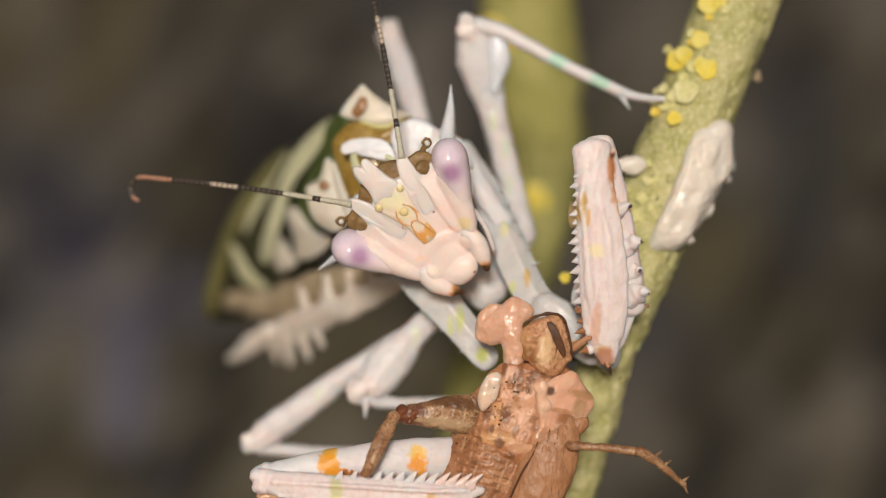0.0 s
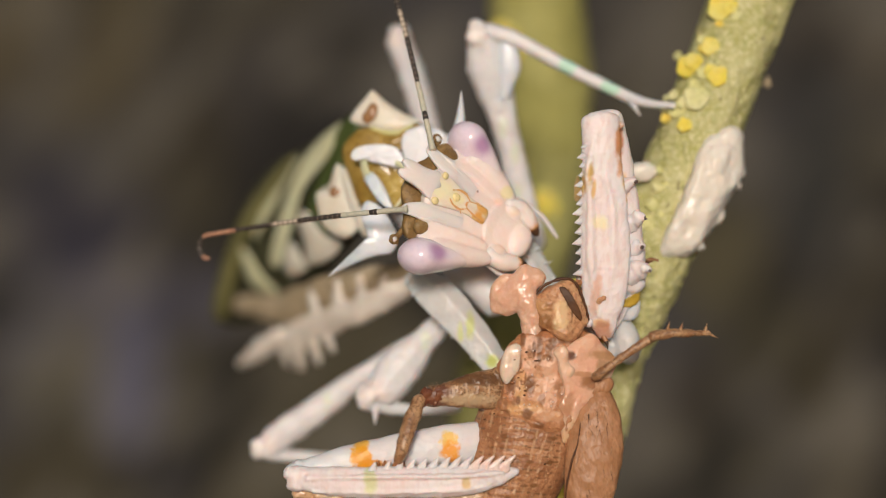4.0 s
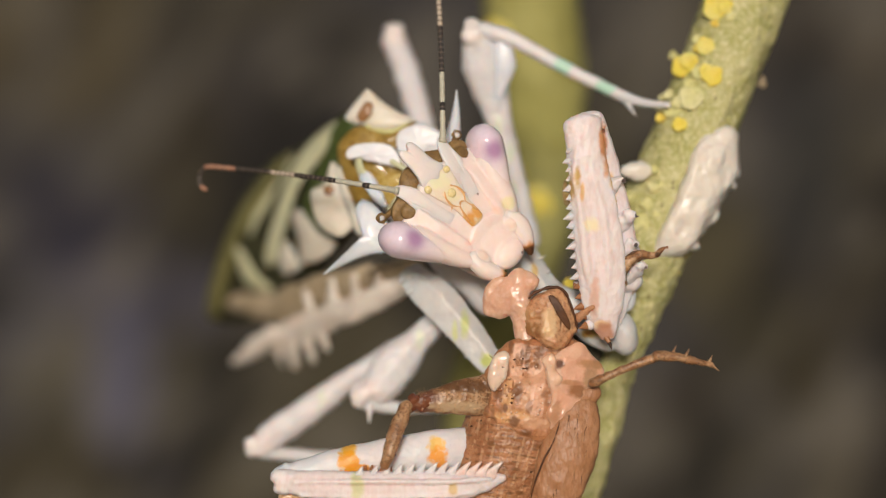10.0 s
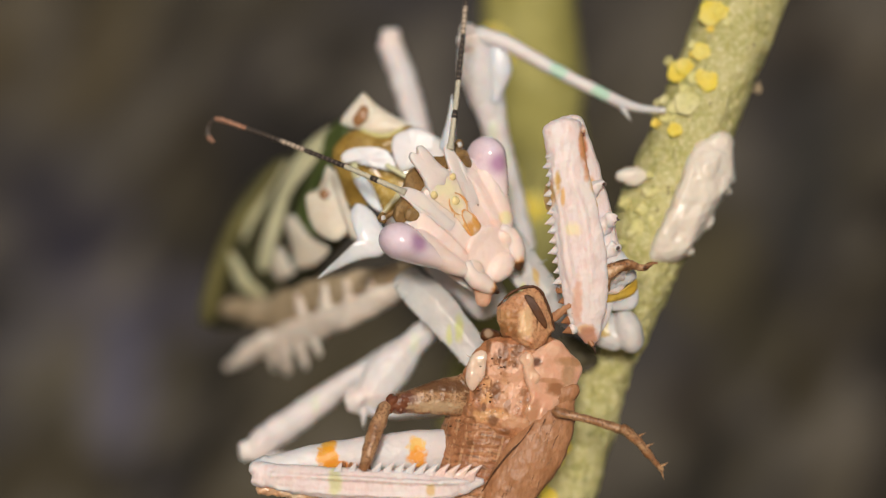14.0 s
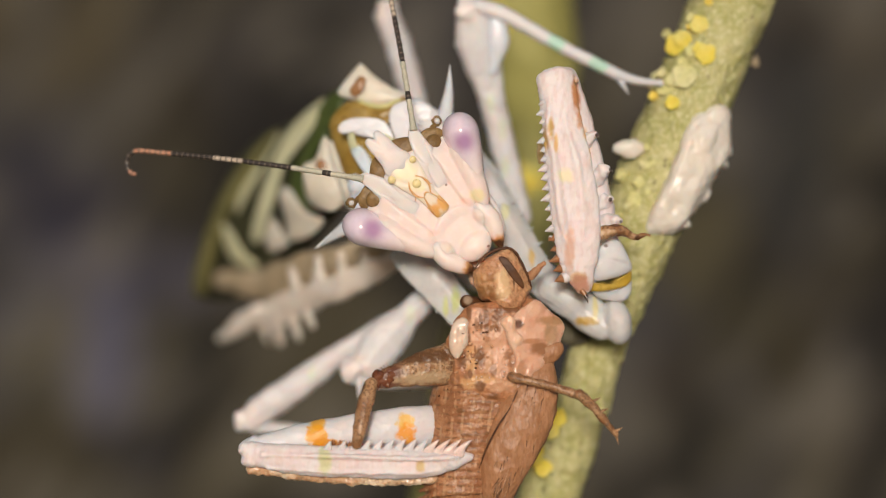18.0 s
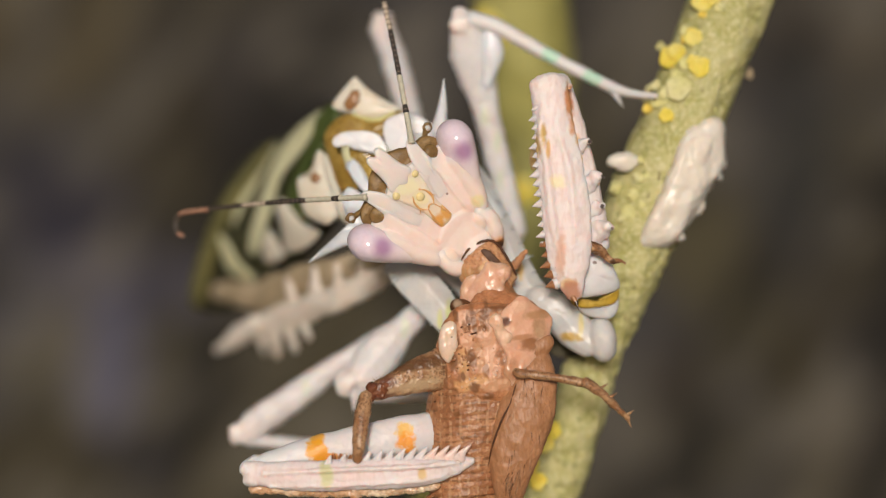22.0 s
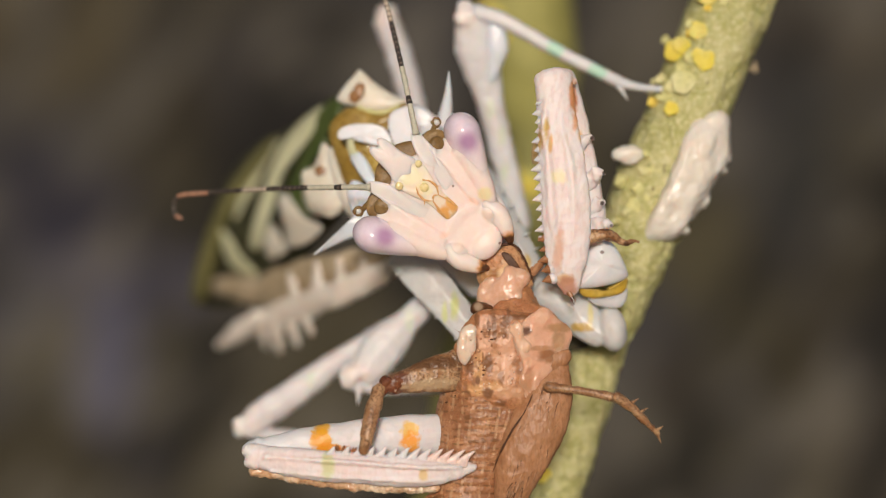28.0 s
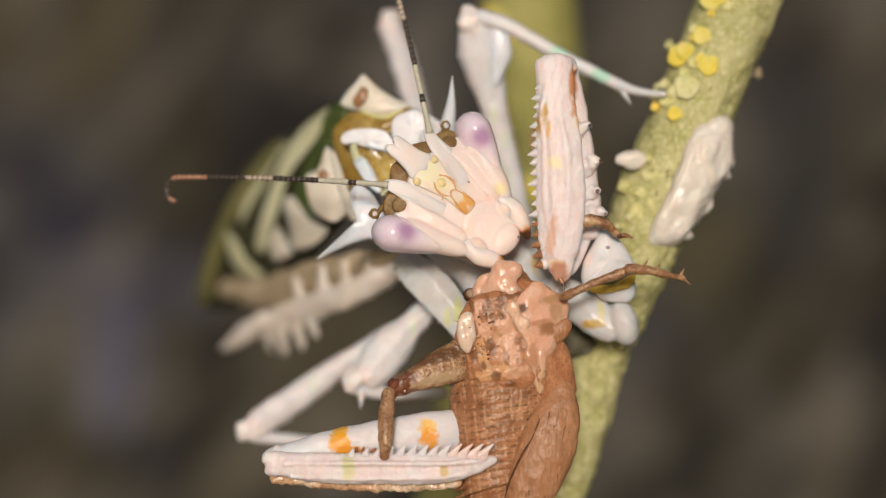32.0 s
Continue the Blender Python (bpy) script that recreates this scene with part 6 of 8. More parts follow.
def coxae(mantis):
    """Upper segments of the two grasping legs."""
    piv = PIVOTS["coxa"]
    bm = mesh()
    tube(bm, [(0.66, 4.6, 304.25), (1.8, 4, 302.29), (2.86, 3.2, 300.12), (4.04, 2.4, 298.11), (5.91, 1.8, 296.51), (6.6, 1.6, 296.17)], [(0.41, 0.32), (0.73, 0.46), (0.87, 0.50), (0.82, 0.50), (0.69, 0.46), (0.60, 0.46)], 5, 7)
    tube(bm, [(4.53, 1.9, 297.75), (5.49, 1.8, 297.15), (6.18, 1.6, 296.47), (6.7, 1.5, 296.05)], [(0.69, 0.50), (0.78, 0.50), (0.78, 0.55), (0.64, 0.50)], 12, 6)
    blob(bm, (7.24, 1.5, 296.24), [0.76, 0.64, 0.96], (-0.18, 0, 1), 0.03, 0.5, 22, 16)
    gr, oc = (0.56, 0.60, 0.28), (0.50, 0.32, 0.06)
    sp = [((2.25, 3.1, 302.03), (0.16, 0.6, 0.55), gr), ((2.69, 2.9, 300.93), (0.2, 0.6, 0.42), (0.66, 0.64, 0.40)), ((3.76, 2, 298.95), (0.14, 0.6, 0.45), (0.60, 0.42, 0.16)), ((3.18, 2, 298.47), (0.14, 0.6, 0.3), gr),
          ((5.87, 1, 296.28), (0.5, 0.8, 0.2), oc), ((6.31, 1, 296.85), (0.12, 0.8, 0.5), (0.66, 0.58, 0.30))]
    up = part("foreleg_coxa", organic(bm, 0.06, 3, ((0.05, 0.6), (0.012, 0.12))), with_spots(COXA_WHITE, piv, sp), mantis, "white upper coxa with green flecks and a round knob", piv)
    bm = mesh()
    slab(bm, [(6.51, 0.5, 300.18), (6.85, 0.45, 299.97), (7.25, 0.5, 299.63), (7.63, 0.6, 298.95), (7.79, 0.8, 298.56), (7.66, 0.8, 298.3), (6.84, 0.5, 298.04), (5.8, 0.4, 297.92), (5.53, 0.5, 298.11), (5.63, 0.5, 298.84), (6.04, 0.4, 299.54)], 0.9, 0.42, 4, 4.0, 0.06)
    part("trochanter", bm, with_spots(LEG_WHITE, piv, [((6.64, 0, 299.42), (0.09, 0.5, 0.07), (0.12, 0.06, 0.05)), ((5.67, 0, 298.94), (0.35, 0.6, 0.4), (0.86, 0.70, 0.66))]), up, "white wedge-shaped base joint")
    bm = mesh()
    slab(bm, [(5.74, 0.5, 297.92), (6.14, 0.4, 297.86), (6.83, 0.4, 297.87), (7.35, 0.5, 298.05), (7.75, 0.7, 298.36), (7.72, 0.8, 297.93), (7.38, 0.7, 297.69), (6.59, 0.6, 297.54), (5.95, 0.6, 297.6)], 0.5, 0.18, 4, 4.0, 0.04)
    part("ochre_band", bm, OCHRE, up, "ochre band across the joint")
    bm = mesh()
    slab(bm, [(6.15, 0.9, 297.56), (6.87, 0.8, 297.56), (7.49, 0.9, 297.73), (7.79, 1, 297.95), (7.76, 1.1, 297.42), (7.43, 1.1, 297.12), (6.56, 1.1, 297.2)], 0.5, 0.2, 4, 4.0, 0.04)
    part("joint_fold", bm, LEG_WHITE, up, "cream fold under the ochre band")
    for k in range(8):
        bm = mesh()
        p = lerp((2.39, 3.2, 302.51), (4.62, 2.2, 298.25), k / 7)
        spike(bm, p, (p[0] + 0.14 + 0.1 * (k % 3), p[1] - 0.1, p[2] + 0.12), 0.055)
        part("coxa_tooth", bm, COXA_WHITE, up)
    bm = mesh()
    tube(bm, [(-1.57, 3.4, 299.05), (-0.59, 2.8, 298.16), (0.49, 2.4, 297), (1.81, 2, 295.38)], [(0.69, 0.41), (0.92, 0.46), (0.82, 0.46), (0.64, 0.41)], 5, 7)
    sp = [((0.72, 1.8, 297.14), (0.2, 0.8, 0.6), (0.56, 0.60, 0.26)), ((1.63, 1.5, 295.6), (0.3, 0.8, 0.3), (0.52, 0.56, 0.16)), ((0.3, 2, 296.78), (0.12, 0.8, 0.4), (0.6, 0.62, 0.3))]
    low = part("foreleg_coxa", organic(bm, 0.06, 2, ((0.06, 0.6), (0.012, 0.12))), with_spots(COXA_WHITE, ORIGIN[mantis.name], sp), mantis, "white lower coxa with yellow-green flecks")
    for k in range(9):
        bm = mesh()
        p = lerp((-1.96, 2.9, 298.9), (1.31, 1.9, 295.43), k / 8)
        spike(bm, p, (p[0] - 0.12 - 0.08 * (k % 2), p[1] - 0.1, p[2] - 0.2), 0.1)
        part("coxa_tooth", bm, COXA_WHITE, low)


def upper_foreleg(mantis):
    piv = PIVOTS["upper"]
    bm = mesh()
    tube(bm, [(4.66, 0.3, 306.3), (5.11, 0.4, 304.86), (5.53, 0.5, 303.15), (5.96, 0.6, 301.31), (6.29, 0.7, 299.69)], [(0.70, 0.41), (0.76, 0.41), (0.84, 0.46), (0.90, 0.46), (0.86, 0.46)], 12, 8)
    sp = [((5.22, -0.3, 305.38), (0.26, 0.9, 0.85), (0.56, 0.20, 0.07)), ((5.58, -0.2, 303.75), (0.30, 0.9, 0.5), (0.74, 0.38, 0.06)), ((5.94, 0.2, 299.97), (0.5, 0.9, 0.22), (0.72, 0.34, 0.06)), ((3.91, -0.2, 303.32), (0.16, 0.9, 0.4), (0.5, 0.3, 0.08))]
    fem = part("foreleg_femur", organic(bm, 0.06, 3, ((0.06, 0.5), (0.014, 0.12))), with_spots(LEG_PINK, piv, sp), mantis, "raised pinkish grasping femur with orange patches", piv)
    # blunt knobs along the femur's back edge
    for pts, rad in (([(5.35, 0.4, 303.51), (5.65, 0.2, 303.71), (5.94, -0.1, 303.97), (6.11, -0.15, 303.97)], [(0.60, 0.37), (0.44, 0.30), (0.23, 0.18), (0.11, 0.11)]), ([(5.91, 0.4, 302.2), (6.21, 0.2, 302.38), (6.51, -0.1, 302.58), (6.66, -0.15, 302.55)], [(0.64, 0.39), (0.46, 0.32), (0.25, 0.21), (0.11, 0.11)]),
                     ([(6.28, 0.4, 301.24), (6.53, 0.2, 301.31), (6.68, 0, 301.36)], [(0.46, 0.30), (0.30, 0.21), (0.11, 0.11)]), ([(6.35, 0.4, 300.25), (6.68, 0.2, 300.39), (6.95, -0.1, 300.53), (7.09, -0.15, 300.49)], [(0.69, 0.41), (0.50, 0.32), (0.25, 0.21), (0.11, 0.11)])):
        bm = mesh()
        tube(bm, pts, [(a * 0.86, b) for a, b in rad], 18, 8, rough=0.16, grain=0.28)
        part("femur_lobe", bm, with_spots(LEG_PINK, piv, [(pts[-1], (0.13, 0.3, 0.13), (0.05, 0.03, 0.025))], 1.4), fem, "pinkish-white knob with a black tip")
    bm = mesh()
    slab(bm, [(5.54, 0.6, 300.65), (6.06, 0.6, 300.63), (6.5, 0.6, 300.25), (6.73, 0.6, 299.74), (6.59, 0.6, 298.97), (6.26, 0.5, 298.1), (5.93, 0.5, 297.83), (5.56, 0.5, 298.42), (5.32, 0.6, 299.7)], 0.4, 0.15, 4, 4.0, 0.08)
    part("femur_base", bm, with_spots(LEG_PINK, piv, [((6.05, 0.3, 300.15), (0.5, 0.8, 0.2), (0.66, 0.34, 0.10)), ((5.71, 0.3, 298.68), (0.3, 0.8, 0.5), (0.80, 0.52, 0.46))]), fem, "pinkish base of the raised femur")
    # shin folded over the femur: a flat blade with ribs
    bm = mesh()
    tube(bm, [(4.35, -0.8, 306.24), (4.55, -1, 304.75), (4.88, -1.1, 302.83), (5.18, -1.1, 300.81), (5.33, -1, 299.01), (5.55, -0.8, 297.75)], [(0.78, 0.41), (0.78, 0.37), (0.92, 0.27), (1.0, 0.27), (0.82, 0.27), (0.36, 0.21)], 24, 8)
    for pts in ([(4.16, -1.1, 305.75), (4.08, -1.25, 304.39), (4.32, -1.28, 302.82), (4.62, -1.28, 300.58), (5.16, -1.15, 298.56)], [(4.7, -1.1, 305.54), (4.76, -1.25, 304.18), (5.18, -1.28, 302.83), (5.48, -1.24, 300.59), (5.48, -1.05, 298.56)]):
        tube(bm, pts, [0.16, 0.18, 0.18, 0.18, 0.11], 8, 6)
    for p, r in (((3.82, -0.7, 306.01), 9), ((4.22, -0.8, 306.32), 15), ((4.77, -0.7, 306.34), 16), ((5.21, -0.4, 306.15), 9), ((4.01, -0.9, 304.53), 8)):
        blob(bm, p, (r * 0.023, r * 0.023, r * 0.018), None, 0.1, 0.25)
    sp = [((4.77, -1.4, 302.26), (0.32, 0.6, 0.3), (0.84, 0.74, 0.50)), ((5.29, -1, 298.22), (0.36, 0.6, 0.22), (0.80, 0.58, 0.34)), ((5.22, -0.6, 305.59), (0.2, 0.5, 0.7), (0.64, 0.26, 0.1)), ((3.92, -1, 303.68), (0.2, 0.6, 0.5), (0.56, 0.34, 0.10)),
          ((4.36, -1.2, 303.54), (0.1, 0.5, 0.35), (0.78, 0.5, 0.22)), ((5.42, -1, 297.95), (0.42, 0.8, 0.42), (0.50, 0.24, 0.15)), ((4.15, -1.1, 304.1), (0.14, 0.6, 0.5), (0.60, 0.38, 0.10)), ((4.95, -1.1, 299.3), (0.2, 0.7, 1.0), (0.72, 0.46, 0.36)), ((5.3, -0.8, 304.6), (0.16, 0.6, 0.6), (0.66, 0.30, 0.12))]
    sp += [((5.15, -1.1, 305.62), (0.17, 0.9, 0.7), (0.60, 0.25, 0.09)), ((5.72, -1.0, 303.97), (0.28, 0.9, 0.32), (0.80, 0.45, 0.10)), ((5.82, -1.0, 303.47), (0.14, 0.9, 0.5), (0.70, 0.44, 0.16))]
    part("foreleg_tibia", organic(bm, 0.055, 2, ((0.05, 0.6), (0.025, 0.15))), with_spots(LEG_PINK, piv, sp), fem, "pinkish-white folded shin with a saw edge and knobbly knee")
    for k in range(19):
        f = k / 18
        p = lerp(lerp((3.95, -1, 305.2), (4.12, -1, 302.2), min(1, f / 0.45)), (4.80, -0.9, 298.21), max(0, (f - 0.45) / 0.55))
        n = 0.023 * (12 + 6 * f + (5 if k % 3 == 1 else 0))
        bm = mesh()
        spike(bm, p, (p[0] - n, p[1] - 0.1, p[2] - n * 0.35), 0.25, mat=(lambda u, a: 1 if u > 0.35 else 0) if f > 0.76 else None)
        part("saw_tooth", bm, [LEG_PINK, RUST], fem)
    bm = mesh()
    slab(bm, [(3.88, 1.71, 303.84), (3.99, 1.31, 303.69), (4.17, 1.05, 303.4), (4.47, 0.92, 303.13), (4.41, 0.89, 302.86), (4.06, 1, 302.86), (3.86, 1.22, 302.85), (3.79, 1.58, 303.34)], 0.5, 0.12, 4, 2.0, 0.05)
    part("ochre_fold", bm, OCHRE_PALE, fem, "ochre fold beside the shin")
    for a, b in (((4.66, -0.1, 300.63), (4.28, -0.45, 300.37)), ((4.76, -0.34, 300.13), (4.4, -0.73, 299.81)), ((4.89, -0.59, 299.64), (4.54, -0.99, 299.28)), ((5.08, -0.85, 299.11), (4.74, -1.2, 298.86)), ((4.46, -0.8, 298.99), (4.3, -1, 298.81)), ((4.27, -0.3, 299.78), (4.16, -0.47, 299.65))):
        bm = mesh()
        spike(bm, a, b, 0.12, mat=lambda u, a: 1 if u > 0.35 else 0)
        part("femur_spine", bm, [LEG_PINK, RUST], fem)
    bm = mesh()
    spike(bm, (5.50, -0.9, 297.70), (5.72, -1.1, 297.20), 0.13, (0.04, 0, 0), mat=lambda u, a: 1 if u > 0.45 else 0)
    part("claw", bm, [RUST, DARK_TIP], fem, "dark-tipped claw")
    return fem


def lower_foreleg(mantis):
    piv = PIVOTS["lower"]
    bm = mesh()
    tube(bm, [(-7.2, -1.2, 291.15), (-5.34, -1, 291.46), (-2.87, -0.7, 291.73), (-0.61, -0.3, 291.89), (1.46, 0.5, 291.82), (3.36, 1.3, 291.57)], [(0.46, 0.37), (0.66, 0.46), (0.82, 0.46), (0.89, 0.50), (0.87, 0.50), (0.78, 0.50)], 24, 9)
    blob(bm, (-7.34, -1.2, 291.24), [0.46, 0.41, 0.37], None, 0.12, 0.3)
    blob(bm, (-7.12, -1.2, 291.42), [0.37, 0.32, 0.27], None, 0.12, 0.3)
    dk = (0.10, 0.03, 0.01)
    sp = [((-4.72, -1.6, 292.25), (0.52, 1.2, 0.60), (0.72, 0.36, 0.02)), ((-4.68, -1.6, 291.7), (0.55, 1.2, 0.62), (0.78, 0.35, 0.01)), ((-4.35, -1.6, 291.4), (0.85, 1.2, 0.26), (0.74, 0.30, 0.01)), ((-1.2, -1.4, 292.2), (0.52, 1.2, 0.50), (0.80, 0.50, 0.10)), ((-1.14, -1.4, 291.66), (0.60, 1.2, 0.60), (0.80, 0.32, 0.01)),
          ((-2.85, -1.4, 291.86), (0.05, 0.6, 0.07), dk), ((-0.65, -1.3, 292.15), (0.05, 0.6, 0.06), dk), ((-3.9, -1.6, 291.38), (0.16, 0.6, 0.10), (0.55, 0.22, 0.05))]
    fem = part("foreleg_femur", organic(bm, 0.06, 4, ((0.05, 0.6), (0.012, 0.15))), with_spots(LEG_WHITE, piv, sp, 1.5), mantis, "lowered white grasping femur with two orange bands", piv)
    bm = mesh()
    tube(bm, [(-7.33, -1.7, 291.08), (-5.48, -1.9, 290.82), (-3.25, -2, 290.73), (-1.03, -2, 290.67), (0.53, -1.9, 290.76), (1.42, -1.8, 290.89)], [(0.46, 0.32), (0.60, 0.34), (0.62, 0.34), (0.62, 0.32), (0.44, 0.25), (0.14, 0.11)], 24, 8)
    for pts in ([(-6.8, -2.1, 291.05), (-3.68, -2.4, 291), (-0.59, -2.4, 290.9), (0.88, -2.1, 290.93)], [(-6.58, -2, 290.51), (-3.67, -2.3, 290.37), (-0.58, -2.25, 290.35), (0.53, -2, 290.51)]):
        tube(bm, pts, [0.09, 0.09, 0.09, 0.07], 8, 7, rough=0.05, grain=0.5)
    blob(bm, (-7.37, -1.7, 291.21), [0.39, 0.32, 0.34], None, 0.12, 0.3)
    blob(bm, (-7.28, -1.7, 290.81), [0.39, 0.32, 0.34], None, 0.12, 0.3)
    sp = [((-4.34, -2.3, 290.89), (0.26, 0.7, 0.6), (0.66, 0.63, 0.36)), ((-0.58, -2.2, 290.63), (0.2, 0.5, 0.3), (0.7, 0.5, 0.25))]
    part("foreleg_tibia", organic(bm, 0.055, 2, ((0.05, 0.5), (0.02, 0.14))), with_spots(LEG_PINK, piv, sp), fem, "pinkish shin with a comb of spines")
    for k in range(13):
        f = (k / 12) ** 0.9
        p = Vector(lerp((-4.27, -2.15, 291.29), (0.74, -2.05, 291.09), f))
        w, h = 0.023 * (8 + 6 * f), 0.023 * (15 + 22 * f)
        lean = Vector((0.45 + 0.35 * f, -0.1, 0.85 - 0.25 * f)).normalized()
        q = p + lean * h
        bm = mesh()
        slab(bm, [p + Vector((-w, 0, -w * 0.6)), p + Vector((-w * 0.55, 0, 0)) + lean * h * 0.45, q, p + Vector((w * 0.75, 0, 0)) + lean * h * 0.3, p + Vector((w, 0, -w * 0.6))], 0.1, 0.07, 4, k, 0.02)
        part("saw_tooth", bm, TOOTH_PINK if f > 0.72 else LEG_PINK, fem)
    rng = random.Random(3)
    for k in range(9):
        p = lerp((-4.13, -1.6, 291.38), (-2.83, -1.6, 291.26), rng.random())
        bm = mesh()
        spike(bm, p, (p[0] + 0.05, p[1] - 0.1, p[2] + 0.22), 0.07)
        part("femur_spine", bm, RUST, fem)
    bm = mesh()
    tube(bm, [(-7.36, -1.3, 290.4), (-5.07, -1.3, 290.11), (-2.82, -1.3, 289.96), (-0.13, -1.1, 289.92)], [(0.21, 0.18), (0.25, 0.21), (0.27, 0.23), (0.23, 0.23)], 14, 7)
    part("inner_edge", organic(bm, 0.06, 2, ((0.09, 0.3), (0.05, 0.12))), RUSTY, fem, "rust-flecked inner edge of the femur")
    return fem


def walking_leg(mantis, femur, femur_r, tibia, tibia_r, label, bands=(), knee=None, flecks=()):
    bm = mesh()
    tube(bm, femur, femur_r, 8, 8)
    if knee:
        rng = random.Random(round(knee[1]))
        for k in range(5):
            q = Vector(knee[0]) + Vector((rng.uniform(-1, 1), rng.uniform(-0.6, 0.6), rng.uniform(-1, 1))) * knee[1] * 0.010
            blob(bm, q, (knee[1] * 0.014, knee[1] * 0.011, knee[1] * 0.013), None, 0.12, 0.4)
    o = ORIGIN[mantis.name]
    sp = [(p, (0.22, 1.0, 0.5), (0.66, 0.69, 0.58)) for p in flecks]
    if knee:
        sp.append((knee[0], (knee[1] * 0.025, 1.5, knee[1] * 0.023), (0.80, 0.70, 0.67)))
    f = part("leg_femur", organic(bm, 0.09, 4, ((0.07, 0.6), (0.03, 0.2))), with_spots(LEG_WHITE, o, sp), mantis, label)
    bm = mesh()
    tube(bm, tibia, tibia_r, 14, 9, rough=0.04, grain=0.5)
    part("leg_tibia", bm, with_spots(LEG_WHITE, o, [(p, (0.42, 0.8, 0.42), (0.42, 0.66, 0.54)) for p in bands]), f)
    return f


def walking_legs(mantis):
    f = walking_leg(mantis, [(3.72, 7.5, 300.53), (2.93, 7, 303.31), (2.21, 6.5, 306.05), (1.65, 6, 308.13), (1.34, 5.6, 309.4)], [(0.55, 0.46), (0.60, 0.50), (0.64, 0.55), (1.01, 0.64), (0.78, 0.55)],
                    [(1.53, 5.4, 309.8), (2.86, 5.2, 309.35), (4.95, 5, 308.19), (6.75, 4.6, 307.24), (7.79, 4.2, 306.69)], [0.39, 0.34, 0.30, 0.27, 0.23],
                    "white walking leg with a mint-banded shin hooked to the stem", ((4.93, 4.8, 308.17), (6.78, 4.4, 307.2)), ((1.09, 5.4, 309.72), 30), ((2.19, 5.8, 305.62), (2.91, 6.4, 302.78), (2.78, 6.2, 304.53)))
    bm = mesh()
    tube(bm, [(2.33, 5.4, 309.28), (2.48, 5.5, 308.33), (2.24, 5.8, 306.99)], [(0.32, 0.27), (0.48, 0.37), (0.23, 0.18)], 16, 6, rough=0.05, grain=0.4)
    part("femur_lobe", bm, LEG_BLUE, f, "bluish-white lobe")
    bm = mesh()
    tube(bm, [(7.69, 4.2, 306.76), (8.38, 3.9, 306.52), (9.32, 3.3, 306.37)], [0.23, 0.18, 0.14], 10, 5, rough=0.03, grain=0.3)
    part("leg_tarsus", bm, LEG_WHITE, f)
    bm = mesh()
    spike(bm, (7.64, 4.2, 306.64), (8.06, 4, 305.95), 0.160)
    part("leg_spur", bm, LEG_WHITE, f)
    walking_leg(mantis, [(-0.73, 9, 304.7), (-1.45, 10, 306.87), (-2.05, 11, 308.82), (-2.59, 11.5, 310.17)], [(0.46, 0.41), (0.64, 0.50), (0.64, 0.50), (0.60, 0.50)],
                [(-2.61, 12, 310.5), (-2.66, 16, 310.92), (-2.67, 21, 311.46)], [0.27, 0.23, 0.21], "white hind leg, out of focus", (), ((-2.7, 11.5, 310.38), 26))
    f = walking_leg(mantis, [(0.15, 5.5, 297.67), (-1.21, 5.2, 296.32), (-2.31, 5, 295.1), (-2.99, 4.8, 294.14)], [(0.50, 0.41), (0.64, 0.50), (0.96, 0.64), (0.82, 0.60)],
                    [(-3.53, 4.8, 293.52), (-2.07, 5.2, 293.26), (0.15, 6, 293.24)], [0.34, 0.27, 0.23], "white middle leg with a swollen knee", (), ((-3.53, 4.7, 293.85), 32), ((-1.2, 4.4, 296.32),))
    bm = mesh()
    spike(bm, (-3.33, 4.6, 293.37), (-3.37, 4.4, 292.65), 0.183)
    part("leg_spur", bm, LEG_PINK, f)
    walking_leg(mantis, [(-2.41, 8, 295.67), (-4.45, 7.8, 294.27), (-6.46, 7.4, 292.78), (-8.04, 7, 291.68)], [(0.41, 0.37), (0.53, 0.46), (0.69, 0.55), (0.69, 0.60)],
                [(-8.19, 7, 291.12), (-6.2, 7.4, 290.87), (-3.18, 8, 290.75)], [0.34, 0.27, 0.23], "white hind leg stretched out beneath the belly, out of focus", (), ((-8.45, 7, 291.43), 28), ((-5.63, 6.6, 293.49),))


def deeper(bm):
    """Carry the far end of the abdomen back along the lines of sight from in front, so that it leans away."""
    eye = Vector((-0.4, -67.0, 299.9))
    for v in bm.verts:
        more = max(0.0, -4.5 - v.co.x) * 0.95 + max(0.0, 299.5 - v.co.z) * 0.7
        d = v.co - eye
        v.co = eye + d * (1 + more / d.y)
    return bm


